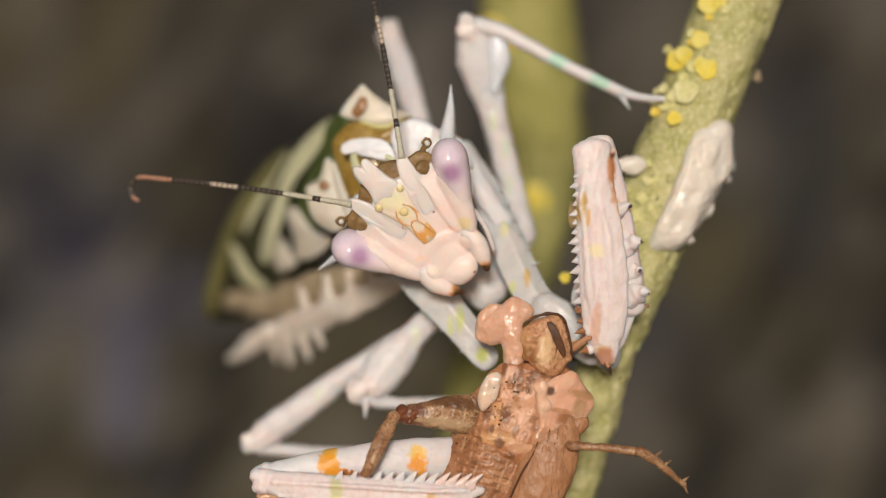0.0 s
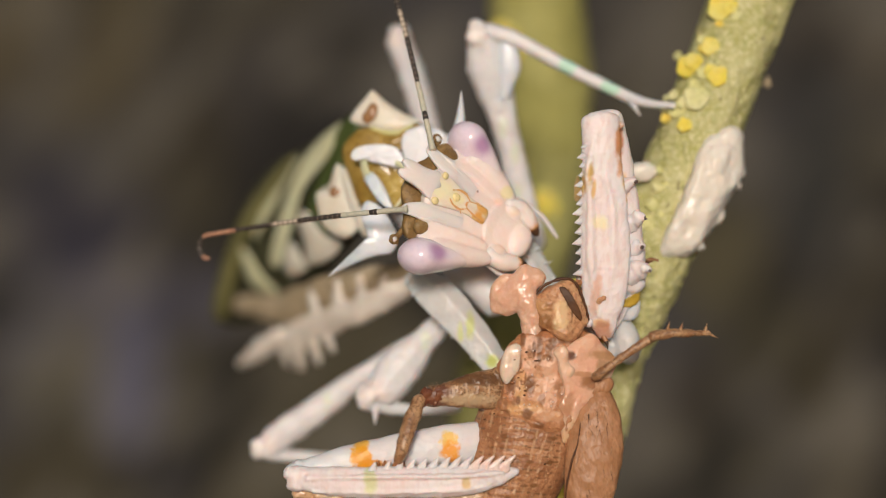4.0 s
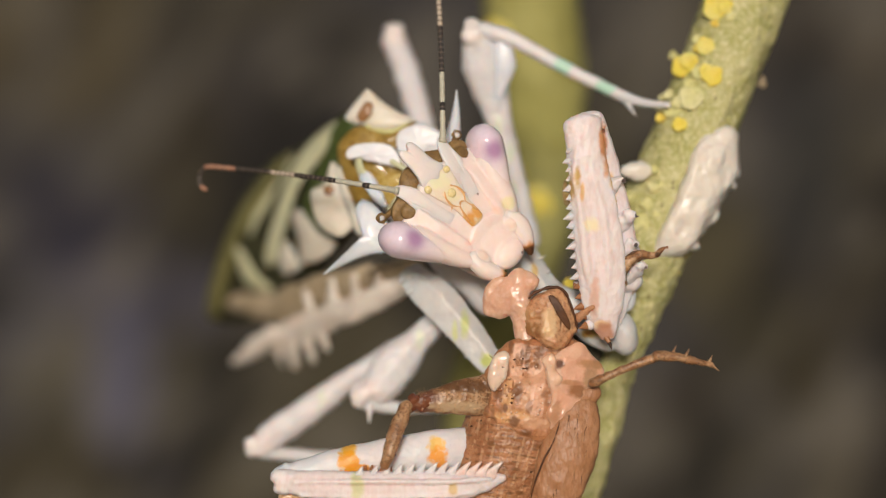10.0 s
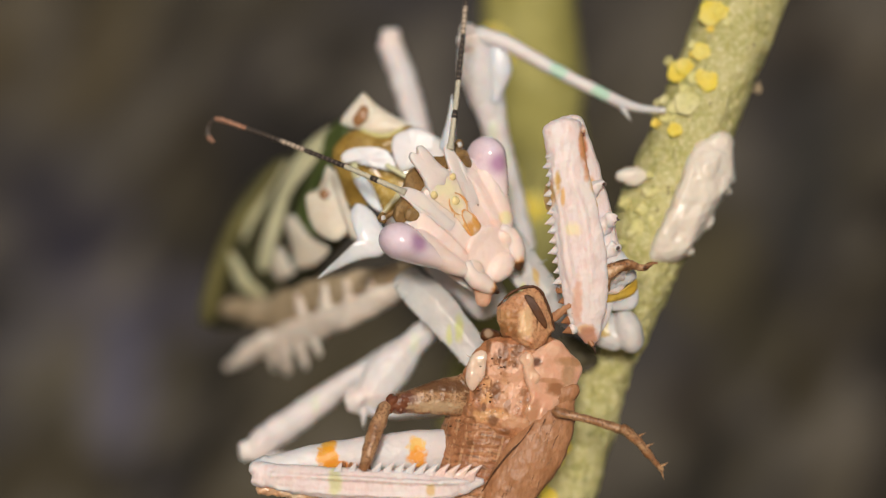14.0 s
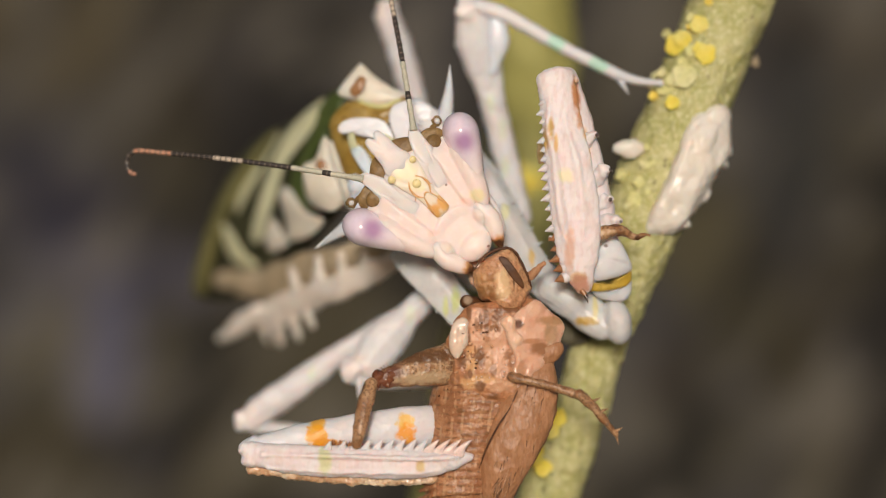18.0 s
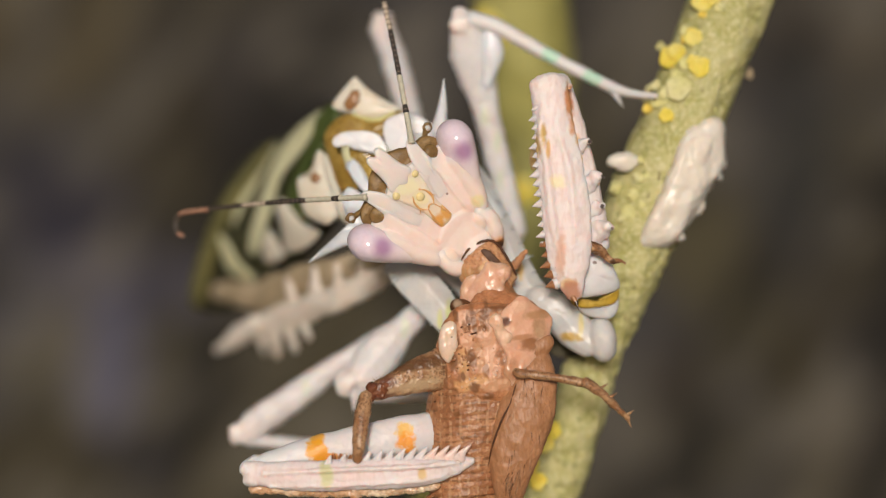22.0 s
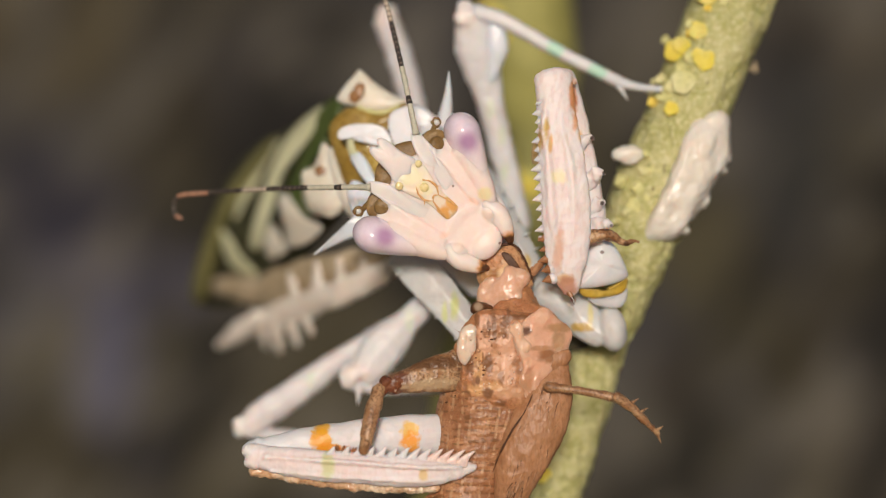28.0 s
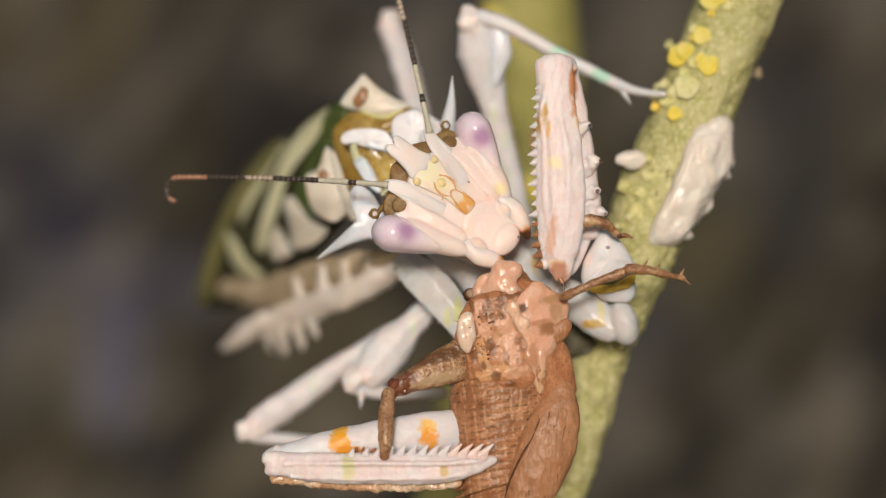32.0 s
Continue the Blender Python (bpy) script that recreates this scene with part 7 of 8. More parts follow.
def abdomen(mantis):
    bm = mesh()
    slab(bm, [(-11.94, 14.6, 296.66), (-11.8, 14.6, 298.03), (-11.07, 14.4, 300.64), (-10.07, 14.2, 302.94), (-8.62, 14, 304.52), (-7.72, 13.5, 304.81), (-5.8, 12.5, 306.11), (-4.73, 11, 306.44), (-4.12, 10, 304.17), (-3.97, 10, 301.72), (-5.66, 11, 299.52), (-7.12, 12, 298.11), (-9.87, 14, 296.48)], 3.0, 0.6, 5)
    ab = part("abdomen", deeper(bm), ABD_DARK, mantis, "upturned abdomen striped cream, green and black", PIVOTS["abdomen"])
    bands = (
        ([(-11.82, 13.6, 296.77), (-11.8, 13.6, 298.05), (-10.82, 13.4, 300.91), (-9.81, 13.2, 302.62), (-8.38, 13, 304.32), (-7.72, 12.8, 304.71), (-8.47, 12.8, 303.74), (-9.61, 13, 302.26), (-10.68, 13.2, 300.34), (-11.06, 13.4, 298.63), (-11.13, 13.5, 297.06), (-11.48, 13.6, 296.56)], ABD_OLIVE, 0.5),
        ([(-9.78, 12.6, 300.69), (-9.48, 12.6, 301.75), (-8.31, 12.4, 303.47), (-7.63, 12.2, 304.49), (-7.59, 12.1, 304.3), (-8.3, 12.3, 302.99), (-9.2, 12.4, 301.4), (-9.64, 12.6, 300.65)], ABD_CREAM, 0.4),
        ([(-5.55, 10.4, 306), (-5.4, 10.2, 305.85), (-5.9, 10.4, 304.67), (-6.73, 10.6, 303.71), (-7.51, 10.8, 302.2), (-8.09, 11, 300.62), (-8.31, 11.2, 299.37), (-8.88, 11.6, 299.37), (-8.59, 11.4, 301.04), (-8.02, 11.2, 302.84), (-7.27, 11, 304.35), (-6.4, 10.8, 305.38)], ABD_CREAM, 0.5),
        ([(-10.38, 12.4, 300.08), (-9.99, 12.2, 299.95), (-9.34, 12, 298.94), (-8.5, 11.8, 298.08), (-9.46, 12.2, 298.1), (-10.09, 12.4, 298.79)], ABD_CREAM, 0.4),
        ([(-5.59, 9.4, 305.56), (-5.04, 9.2, 306.15), (-4.51, 9, 306.27), (-4.45, 8.8, 305.58), (-5.02, 9, 304.85), (-5.17, 9, 303.98), (-6.03, 9.2, 303.15), (-6.45, 9.3, 302.23), (-6.29, 9.2, 301.49), (-5.67, 9, 300.81), (-6.49, 9.2, 301.08), (-6.96, 9.5, 302.03), (-6.43, 9.6, 303.46), (-5.75, 9.5, 304.88)], ABD_GREEN, 0.4),
        ([(-6.19, 8.3, 302.71), (-5.82, 8.2, 303), (-5.32, 8, 303.1), (-5.09, 7.8, 302.19), (-4.58, 7.6, 301.33), (-5.33, 8, 300.8), (-6.02, 8.2, 301.33)], ABD_WHITE, 0.4),
        ([(-5.16, 8.2, 303.91), (-4.6, 7.8, 303.25), (-4.32, 7.5, 302.05), (-4.24, 7.4, 300.86), (-4.93, 7.8, 301.4), (-5.21, 8, 302.46)], ABD_WHITE, 0.4),
        ([(-7.41, 9.6, 301.53), (-6.95, 9.4, 301.85), (-6.14, 9, 300.81), (-5.24, 8.6, 300.34), (-6.07, 9, 299.53), (-6.99, 9.6, 299.46), (-7.11, 9.8, 300.34)], ABD_WHITE, 0.4),
        ([(-8.09, 10.4, 299.51), (-7.74, 10.3, 300.47), (-7.16, 10, 299.52), (-6.96, 10, 299.18), (-7.81, 10.4, 298.83)], ABD_WHITE, 0.3))
    for out, m, bulge in bands:
        bm = mesh()
        slab(bm, out, 0.5, bulge, 4, 1.0, 0.1)
        part("tergite", deeper(bm), m, ab)
    bm = mesh()
    slab(bm, [(-5.67, 7.8, 302.69), (-5.46, 7.7, 302.82), (-5.21, 7.6, 302.69), (-5.31, 7.6, 302.38), (-5.61, 7.7, 302.34)], 0.2, 0.1, 4)
    part("brown_spot", deeper(bm), RUST_SPOT, ab)
    bm = mesh()
    tube(bm, [(-1.76, 7.4, 299.18), (-3.83, 8.4, 298.5), (-5.99, 9.8, 297.92), (-8.52, 11.6, 297.26), (-10.5, 13.4, 297.45)], [(0.55, 0.55), (0.82, 0.64), (0.92, 0.64), (0.73, 0.55), (0.41, 0.37)], 18, 7, rough=0.2, grain=1.0)
    part("belly", deeper(bm), ABD_TAN, ab, "tan belly, out of focus")
    bm = mesh()
    tube(bm, [(-1.99, 6.6, 298.56), (-3.78, 7.4, 297.63), (-5.87, 8.4, 296.8), (-7.76, 9.4, 296.08)], [(0.41, 0.32), (0.60, 0.41), (0.64, 0.46), (0.60, 0.41)], 16, 7, rough=0.2, grain=0.7)
    part("lobed_flank", deeper(bm), LOBE, ab)
    for a, b, r in (((-8.28, 9.4, 296.02), (-10.01, 10, 294.81), 21), ((-7.46, 9, 296.36), (-7.2, 9.2, 294.64), 14), ((-6.78, 8.6, 296.39), (-6.34, 8.8, 294.89), 12), ((-6.13, 8.4, 296.67), (-5.7, 8.4, 295.49), 11),
                    ((-8.17, 9.6, 296.07), (-7.88, 9.8, 294.7), 12), ((-5.34, 8, 297.46), (-5.48, 8.4, 298.63), 12), ((-4.31, 7.8, 297.86), (-4.44, 8, 298.86), 11), ((-6.41, 8.6, 297.17), (-6.76, 9, 298.19), 11), ((-3.27, 7.2, 298.27), (-3.29, 7.4, 298.98), 11)):
        bm = mesh()
        tube(bm, [a, lerp(a, b, 0.5), b], [r * 0.023, r * 0.021, r * 0.010], 12, 5, rough=0.1, grain=0.5)
        part("abdomen_lobe", deeper(bm), LOBE, ab, "pale finger-like lobe")
    return ab


def build_mantis():
    m = thing("mantis", (9.19, 3.4, 306.38))
    head, palps = mantis_head(m)
    left = antenna(head, LEFT_ANTENNA_BASE, "banded black and cream antenna with a curled tip")
    right = antenna(head, RIGHT_ANTENNA_BASE, "banded black and cream antenna")
    mantis_thorax(m)
    ab = abdomen(m)
    coxae(m)
    up = upper_foreleg(m)
    low = lower_foreleg(m)
    walking_legs(m)
    tagged(m, "white and pink spiny mantis with lilac eyes, eating a cricket", "mantis")
    return {"mantis": m, "head": head, "left_antenna": left, "right_antenna": right, "palps": palps, "abdomen": ab, "upper": up, "lower": low}


# ---------------------------------------------------------------- cricket
def ring_place(p):
    """Place of a point given in the cricket's own drawing units."""
    k = (67.0 + p[2]) / 67.0
    a = (-17.75, 0, 309.41)
    b = (18.14, 0, 309.96)
    d = (-17.48, 0, 289.27)
    ax = Vector(b) - Vector(a)
    az = Vector(d) - Vector(a)
    eye = Vector((-0.398, -67.0, 299.800))
    w = Vector(a) + ax * (p[0] / 1568) + az * (p[1] / 882)
    return tuple(eye + (w - eye) * k)


def build_cricket():
    c = thing("cricket", PIVOTS["cricket"])
    o = PIVOTS["cricket"]
    rng = random.Random(11)
    bm = mesh()
    tube(bm, [(3.02, 0.6, 296.87), (2.97, 0.3, 295.74), (2.52, 0.2, 294.13), (1.78, 0.2, 292.05), (1.2, 0.4, 289.95), (0.9, 0.6, 287.83)], [(1.01, 0.69), (1.83, 1.14), (2.24, 1.47), (2.20, 1.56), (1.92, 1.51), (1.37, 1.24)], 30, 8)
    for k in range(17):
        f = k / 16
        y, mid, half = 676 + 230 * f, 864 - 62 * f, 86 - 10 * f
        pts = [(mid - half, y + 5, -0.35), (mid - half * 0.55, y - 2, -1.12), (mid, y - 4, -1.34), (mid + half * 0.5, y - 2, -1.12), (mid + half * 0.9, y, -0.35)]
        tube(bm, [ring_place(p) for p in pts], [(0.09, 0.09), (0.14, 0.09), (0.15, 0.09), (0.14, 0.09), (0.09, 0.09)], 10, 5)
    body = organic(bm, 0.06, 3, ((0.04, 0.6), (0.03, 0.12)))
    sp = []
    dark = (0.20, 0.085, 0.03)
    for k in range(26):
        row, side = rng.randrange(5), rng.random()
        sp.append((ring_place((815 + 100 * side - 4 * row, 676 + 43.1 * row - 4, -1.35)), (0.10 + 0.12 * rng.random(), 0.6, 0.05 + 0.05 * rng.random()), dark))
    part("trunk", body, with_spots(ringed(ringed(CRICKET, 0.31, (0.17, 0.08, 0.035), 0.75, (0.12, 0, 1), 1.3), 0.37, (0.60, 0.37, 0.21), 0.5, (1, 0, -0.15), 1.2), o, sp), c, "tan-brown ringed body, wet and torn open at the neck")
    for k in range(190):
        f = rng.random()
        p = ring_place((806 - 26 * f + rng.uniform(-4, 22), 600 + 240 * f, -0.5 - 0.5 * rng.random()))
        bm = mesh()
        spike(bm, p, (p[0] - rng.uniform(0.1, 0.3), p[1] - 0.15, p[2] + rng.uniform(-0.05, 0.2)), 0.014, seg=4)
        part("bristle", bm, CRICKET_LEG, c)
    # chest: stump, pale pads and brown gaps
    flecks = [(lerp((1.17, -1.6, 294.34), (2.53, -1.6, 296.1), rng.random()), (0.05 + 0.08 * rng.random(), 0.5, 0.08 + 0.16 * rng.random()), (0.30, 0.13, 0.05)) for k in range(9)]
    bm = mesh()
    tube(bm, [(3.14, 0.2, 297.35), (3.05, -0.1, 296.84), (3.13, -0.3, 296.06), (3.09, -0.2, 295.04)], [(0.64, 0.46), (0.92, 0.55), (1.69, 0.78), (2.11, 0.87)], 26, 7)
    slab(bm, [(0.52, -0.8, 295.45), (0.92, -1, 296.18), (1.66, -1.2, 296.8), (3.13, -1.2, 296.64), (4.06, -1, 296.44), (4.69, -0.8, 295.55), (4.74, -0.8, 294.42), (3.97, -1, 293.38), (3.07, -1.2, 292.8), (1.71, -1.2, 292.96), (0.5, -0.9, 293.56), (0.34, -0.7, 294.6)], 0.8, 0.5, 4)
    brown = (0.21, 0.09, 0.038)
    stains = [(p, (w, 0.9, h), brown) for p, w, h in (
        ((1.06, -1.5, 294.63), 0.26, 0.44), ((1.8, -1.6, 294.65), 0.24, 0.42), ((1.76, -1.5, 293.49), 0.22, 0.3), ((1.41, -1.5, 296.45), 0.12, 0.36), ((2.46, -1.5, 296.18), 0.22, 0.2), ((0.65, -1.3, 294.28), 0.16, 0.8), ((1.31, -1.5, 295.45), 0.14, 0.42),
        ((1.87, -1.6, 296.04), 0.1, 0.5), ((2.47, -1.6, 295.85), 0.12, 0.3), ((0.89, -1.4, 293.4), 0.2, 0.24), ((1.37, -1.5, 293.99), 0.12, 0.2), ((2.25, -1.5, 293.07), 0.3, 0.16), ((2.9, -1.4, 296.47), 0.8, 0.14), ((2.08, -1, 296.26), 0.2, 0.9), ((2.68, -1, 296.5), 0.12, 0.6))]
    stains = [((2.56, -1.6, 295.09), (0.46, 0.9, 1.17), (0.70, 0.40, 0.26)), ((1.72, -1.6, 295.6), (0.38, 0.9, 1.17), (0.70, 0.40, 0.26)), ((1.46, -1.6, 294.52), (0.35, 0.9, 0.65), (0.62, 0.34, 0.15)), ((2.13, -1.6, 294.57), (0.24, 0.9, 0.91), (0.60, 0.33, 0.19)), ((1.67, -1.6, 293.69), (0.94, 0.9, 0.33), (0.62, 0.34, 0.15)), ((2.62, -1.6, 293.46), (0.81, 0.9, 0.26), (0.60, 0.33, 0.19)), ((2.45, -1.6, 294.34), (0.19, 0.9, 0.65), (0.70, 0.40, 0.26)), ((1.06, -1.6, 294.52), (0.14, 0.9, 0.36), (0.33, 0.155, 0.075)), ((1.85, -1.6, 294.65), (0.2, 0.9, 0.4), (0.33, 0.155, 0.075)), ((2.58, -1.6, 295.77), (0.12, 0.9, 0.2), (0.33, 0.155, 0.075)), ((1.71, -1.6, 295.92), (0.12, 0.9, 0.3), (0.33, 0.155, 0.075)), ((1.22, -1.6, 293.92), (0.14, 0.9, 0.2), (0.33, 0.155, 0.075)), ((2.93, -1.6, 294.66), (0.22, 0.9, 0.22), (0.33, 0.155, 0.075)), ((3.17, -1.6, 294.35), (0.3, 0.9, 0.2), (0.33, 0.155, 0.075)), ((2.3, -1.6, 294.1), (0.16, 0.9, 0.3), (0.33, 0.155, 0.075)), ((0.87, -1.6, 293.76), (0.12, 0.9, 0.3), (0.33, 0.155, 0.075)), ((0.39, -1.6, 293.91), (0.12, 0.9, 0.4), (0.33, 0.155, 0.075)), ((1.83, -1.6, 293.53), (0.2, 0.9, 0.12), (0.33, 0.155, 0.075))] + stains
    part("chest", organic(bm, 0.042, 3, ((0.07, 0.42), (0.02, 0.13))), with_spots(CHEST, o, stains + flecks, 1.7), c, "salmon and brown wet chest, torn at the neck")
    folds = [((3.38, -1.7, 295.91), (0.17, 0.9, 0.2), (0.10, 0.035, 0.02)), ((4.2, -1.2, 294.9), (0.5, 1.2, 0.3), (0.34, 0.15, 0.065)), ((3.9, -1.2, 295.2), (0.5, 1.2, 0.10), (0.50, 0.25, 0.13)), ((3.3, -1.4, 293.9), (0.3, 1.2, 0.5), (0.52, 0.27, 0.15)), ((4.0, -1.2, 296.4), (0.3, 1.2, 0.2), (0.72, 0.44, 0.30)), ((4.82, -1, 295.97), (0.7, 1.2, 0.2), (0.46, 0.25, 0.12)), ((4.67, -1, 295.45), (0.3, 1.2, 0.5), (0.46, 0.27, 0.15)), ((3.67, -1.2, 292.14), (0.5, 1.2, 1.2), (0.66, 0.40, 0.22))]
    for name, out, m, bulge, label in (
            ("shoulder_membrane", [(2.79, -1.55, 295.8), (3.13, -1.5, 296.21), (3.78, -1.35, 296.7), (4.2, -1.2, 296.82), (4.66, -1, 296.36), (5.12, -0.8, 296.02), (5.24, -0.8, 295.6), (5.06, -0.9, 295.15), (4.86, -1.0, 294.75), (4.64, -1, 294.4), (4.28, -1.1, 293.97), (3.85, -1.2, 293.62), (3.7, -1.2, 293.05), (3.48, -1.2, 292.47), (3.27, -1.25, 292.41), (3.18, -1.3, 292.81), (3.15, -1.4, 293.38), (2.94, -1.5, 293.83), (3.16, -1.55, 294.5), (2.94, -1.6, 295.19)], with_spots(MEMBRANE, o, folds), 0.2, "wet salmon membrane over the shoulder"),
            ("wing_pad", [(1.08, -1.40, 296.24), (1.38, -1.40, 296.08), (1.37, -1.40, 295.35), (1.19, -1.40, 294.95), (0.89, -1.40, 294.58), (0.65, -1.40, 294.85), (0.61, -1.40, 295.42), (0.76, -1.40, 295.98)], WET_PALE, 0.1, "glossy cream pad"),
            ("shoulder_fold", [(2.62, -1.60, 296.03), (2.98, -1.60, 296.30), (3.20, -1.60, 296.14), (3.26, -1.60, 295.71), (3.53, -1.60, 295.35), (3.35, -1.60, 294.98), (3.09, -1.60, 294.87), (2.93, -1.60, 295.19), (2.83, -1.60, 295.66)], FOLD_PALE, 0.05, "pale fold beside the pit"),
            ("hip_mass", [(3.83, -1.00, 294.90), (4.10, -1.00, 295.32), (4.64, -1.00, 295.12), (5.11, -1.00, 295.05), (5.14, -1.00, 294.64), (4.65, -1.00, 294.21), (4.11, -1.00, 294.04), (3.83, -1.00, 294.28)], FEMUR_TAN, 0.25, "brown fibrous hip")):
        bm = mesh()
        slab(bm, out, 0.4, bulge, 4, out[0][0], 0.05, 0.06)
        part(name, organic(bm, 0.045, 2, ((0.05, 0.5), (0.012, 0.13))), m, c, label)
    bm = mesh()
    slab(bm, [(3.24, -1.3, 292.91), (3.44, -1.35, 294.04), (3.9, -1.15, 294.43), (4.73, -0.8, 294.17), (4.87, -0.6, 293.41), (4.85, -0.5, 292.4), (4.53, -0.5, 291.58), (3.8, -0.8, 291.58), (3.47, -0.9, 292.05)], 0.5, 0.2, 4, 1.0, 0.07)
    part("flank", organic(bm, 0.05, 2, ((0.06, 0.4), (0.03, 0.12))), CHEST, c)
    # granules of the skin
    for k in range(112):
        f = rng.random()
        x, y = (rng.uniform(800, 900), rng.uniform(600, 690)) if k < 32 else (rng.uniform(775, 905) - 20 * f, 690 + 170 * f)
        r = rng.uniform(0.025, 0.06)
        bm = mesh()
        blob(bm, ring_place((x, y, -1.28 + 0.00008 * (x - 855) ** 2 - 0.25 * (k < 32))), (r * rng.uniform(0.8, 2.0), r, r * rng.uniform(0.7, 1.2)), None, 0.02, 0.1, 7, 5)
        part("granule", bm, (CRICKET_PALE, CRICKET_DARK, CHEST)[k % 3], c)
    # wet beads
    for k in range(22):
        p = ring_place((rng.uniform(812, 905), rng.uniform(585, 720), -1.55 - 0.12 * rng.random()))
        bm = mesh()
        r = rng.uniform(0.02, 0.04)
        blob(bm, p, (r, r, r * rng.uniform(0.8, 1.8)), None, 0, 1, 8, 6)
        part("droplet", bm, WET_PALE, c, "tiny wet droplet")
    # neck shield
    bm = mesh()
    slab(bm, [(1.71, -1, 297.99), (2.2, -1.1, 298.49), (2.81, -1.1, 298.84), (3.18, -1, 298.91), (3.59, -0.9, 298.46), (3.98, -0.9, 297.4), (3.82, -1, 297.03), (3.4, -1.2, 296.46), (2.84, -1.3, 296.51), (2.47, -1.3, 296.79), (1.94, -1.1, 296.93), (1.75, -1, 297.46)], 1.1, 0.62, 4)
    sp = [((3.29, -1.6, 297.74), (0.05, 0.8, 0.45), (0.10, 0.04, 0.015)), ((3.09, -1.6, 298.17), (0.08, 0.8, 0.36), (0.11, 0.045, 0.018)), ((2.14, -1.4, 297.23), (0.45, 0.8, 0.28), (0.30, 0.14, 0.05)), ((2.32, -1.5, 297.74), (0.40, 0.8, 0.16), (0.36, 0.17, 0.07)), ((1.96, -1.4, 297.76), (0.3, 0.8, 0.2), (0.5, 0.27, 0.12)),
          ((2.54, -1.5, 297.03), (0.3, 0.8, 0.16), (0.30, 0.13, 0.05)), ((2.82, -1.7, 297.47), (0.3, 0.8, 0.6), (0.74, 0.50, 0.28))]
    neck = part("neck_shield", organic(bm, 0.055, 2, ((0.10, 0.45), (0.04, 0.14))), with_spots(SHIELD_TAN, o, sp), c, "pale tan neck shield with dark curved lines")
    bm = mesh()
    slab(bm, [(2.70, -1.66, 298.55), (2.96, -1.66, 298.58), (3.32, -1.66, 298.17), (3.66, -1.56, 297.58), (3.63, -1.54, 297.30), (3.24, -1.62, 297.70), (2.96, -1.66, 298.12)], 0.2, 0.03, 4, 1.0, 0.03, 0.02)
    part("dark_stripe", bm, CRICKET_DARK, neck, "dark brown stripe")
    bm = mesh()
    tube(bm, [(1.7, -1.2, 298.07), (2.23, -1.25, 298.67), (2.95, -1.25, 298.93), (3.39, -1.2, 298.75), (3.75, -1.15, 298.08), (4, -1.1, 297.35)], [0.03, 0.05, 0.06, 0.06, 0.05, 0.03], 8, 7, rough=0.04, grain=0.2)
    part("dark_rim", bm, CRICKET_DARK, neck)
    # stump of the lost front leg, and the other one reaching for the mantis's shin
    bm = mesh()
    tube(bm, [(2.27, 0.20, 296.54), (1.75, -0.10, 296.66), (1.38, -0.40, 296.80)], [0.30, 0.36, 0.30], 14, 6, rough=0.08, grain=0.25)
    stump = part("leg_stump", bm, with_spots(CRICKET_DARK, o, [((1.41, -0.80, 296.91), (0.2, 0.5, 0.2), (0.34, 0.24, 0.16))]), c, "dark brown stump of a leg beside the neck")
    bm = mesh()
    tube(bm, [(3.95, -0.60, 297.71), (4.10, -0.80, 297.86), (4.24, -1.00, 298.00), (4.53, -1.30, 298.28)], [0.20, 0.17, 0.15, 0.08], 12, 6, rough=0.06, grain=0.2)
    part("short_leg", organic(bm, 0.04, 1, ((0.03, 0.2),)), CRICKET_PALE, neck, "short tan leg clutching at the shin")
    # torn flesh at the neck
    bm = mesh()
    slab(bm, [(0.24, -0.9, 297.88), (0.36, -1, 298.24), (0.74, -1, 298.73), (1, -1, 299.08), (1.43, -1, 299.32), (2.1, -1, 299.01), (2.09, -1, 298.61), (1.75, -1.1, 298.12), (1.78, -1.1, 297.71), (1.68, -1.1, 296.98), (1.28, -1, 296.74), (1.2, -1, 297.38), (0.64, -0.9, 297.37)], 0.5, 0.32, 4)
    slab(bm, [(-0.05, -0.8, 297.9), (0.1, -0.8, 298.5), (0.6, -0.9, 298.9), (1.2, -0.9, 298.6), (1.3, -0.9, 297.6), (0.7, -0.8, 297.2), (0.1, -0.8, 297.4)], 0.35, 0.2, 4)
    for k in range(9):
        p = lerp(lerp((0.51, -1.1, 297.94), (1.85, -1.1, 298.85), rng.random()), (1.48, -1.15, 297.28), 0.8 * rng.random() ** 1.6)
        r = rng.uniform(0.12, 0.24)
        blob(bm, p, (r, r * 0.7, r * rng.uniform(0.8, 1.3)), None, 0.08, 0.2, 12, 8)
    tube(bm, [(1.3, -1.0, 298.4), (1.55, -1.05, 297.6), (1.75, -1.1, 296.7), (1.8, -1.1, 296.2)], [(0.55, 0.4), (0.5, 0.38), (0.42, 0.32), (0.3, 0.25)], 16, 6)
    flesh = part("torn_flesh", organic(bm, 0.05, 2, ((0.10, 0.5), (0.022, 0.16))), FLESH_PINK, c, "moist pink torn flesh")
    # leg bent over the lowered grasping leg
    bm = mesh()
    tube(bm, [(1.06, -0.5, 294.44), (-0.19, -1, 294.28), (-1.31, -1.3, 294.07), (-2.16, -1.4, 293.89)], [(0.92, 0.46), (0.74, 0.42), (0.52, 0.34), (0.38, 0.28)], 18, 8)
    for k in range(4):
        tube(bm, [ring_place((800, 654 + 11 * k, -0.95)), ring_place((735, 668 + 9 * k, -1.42)), ring_place((690, 684 + 5 * k, -1.6))], [0.07, 0.08, 0.07], 8, 5)
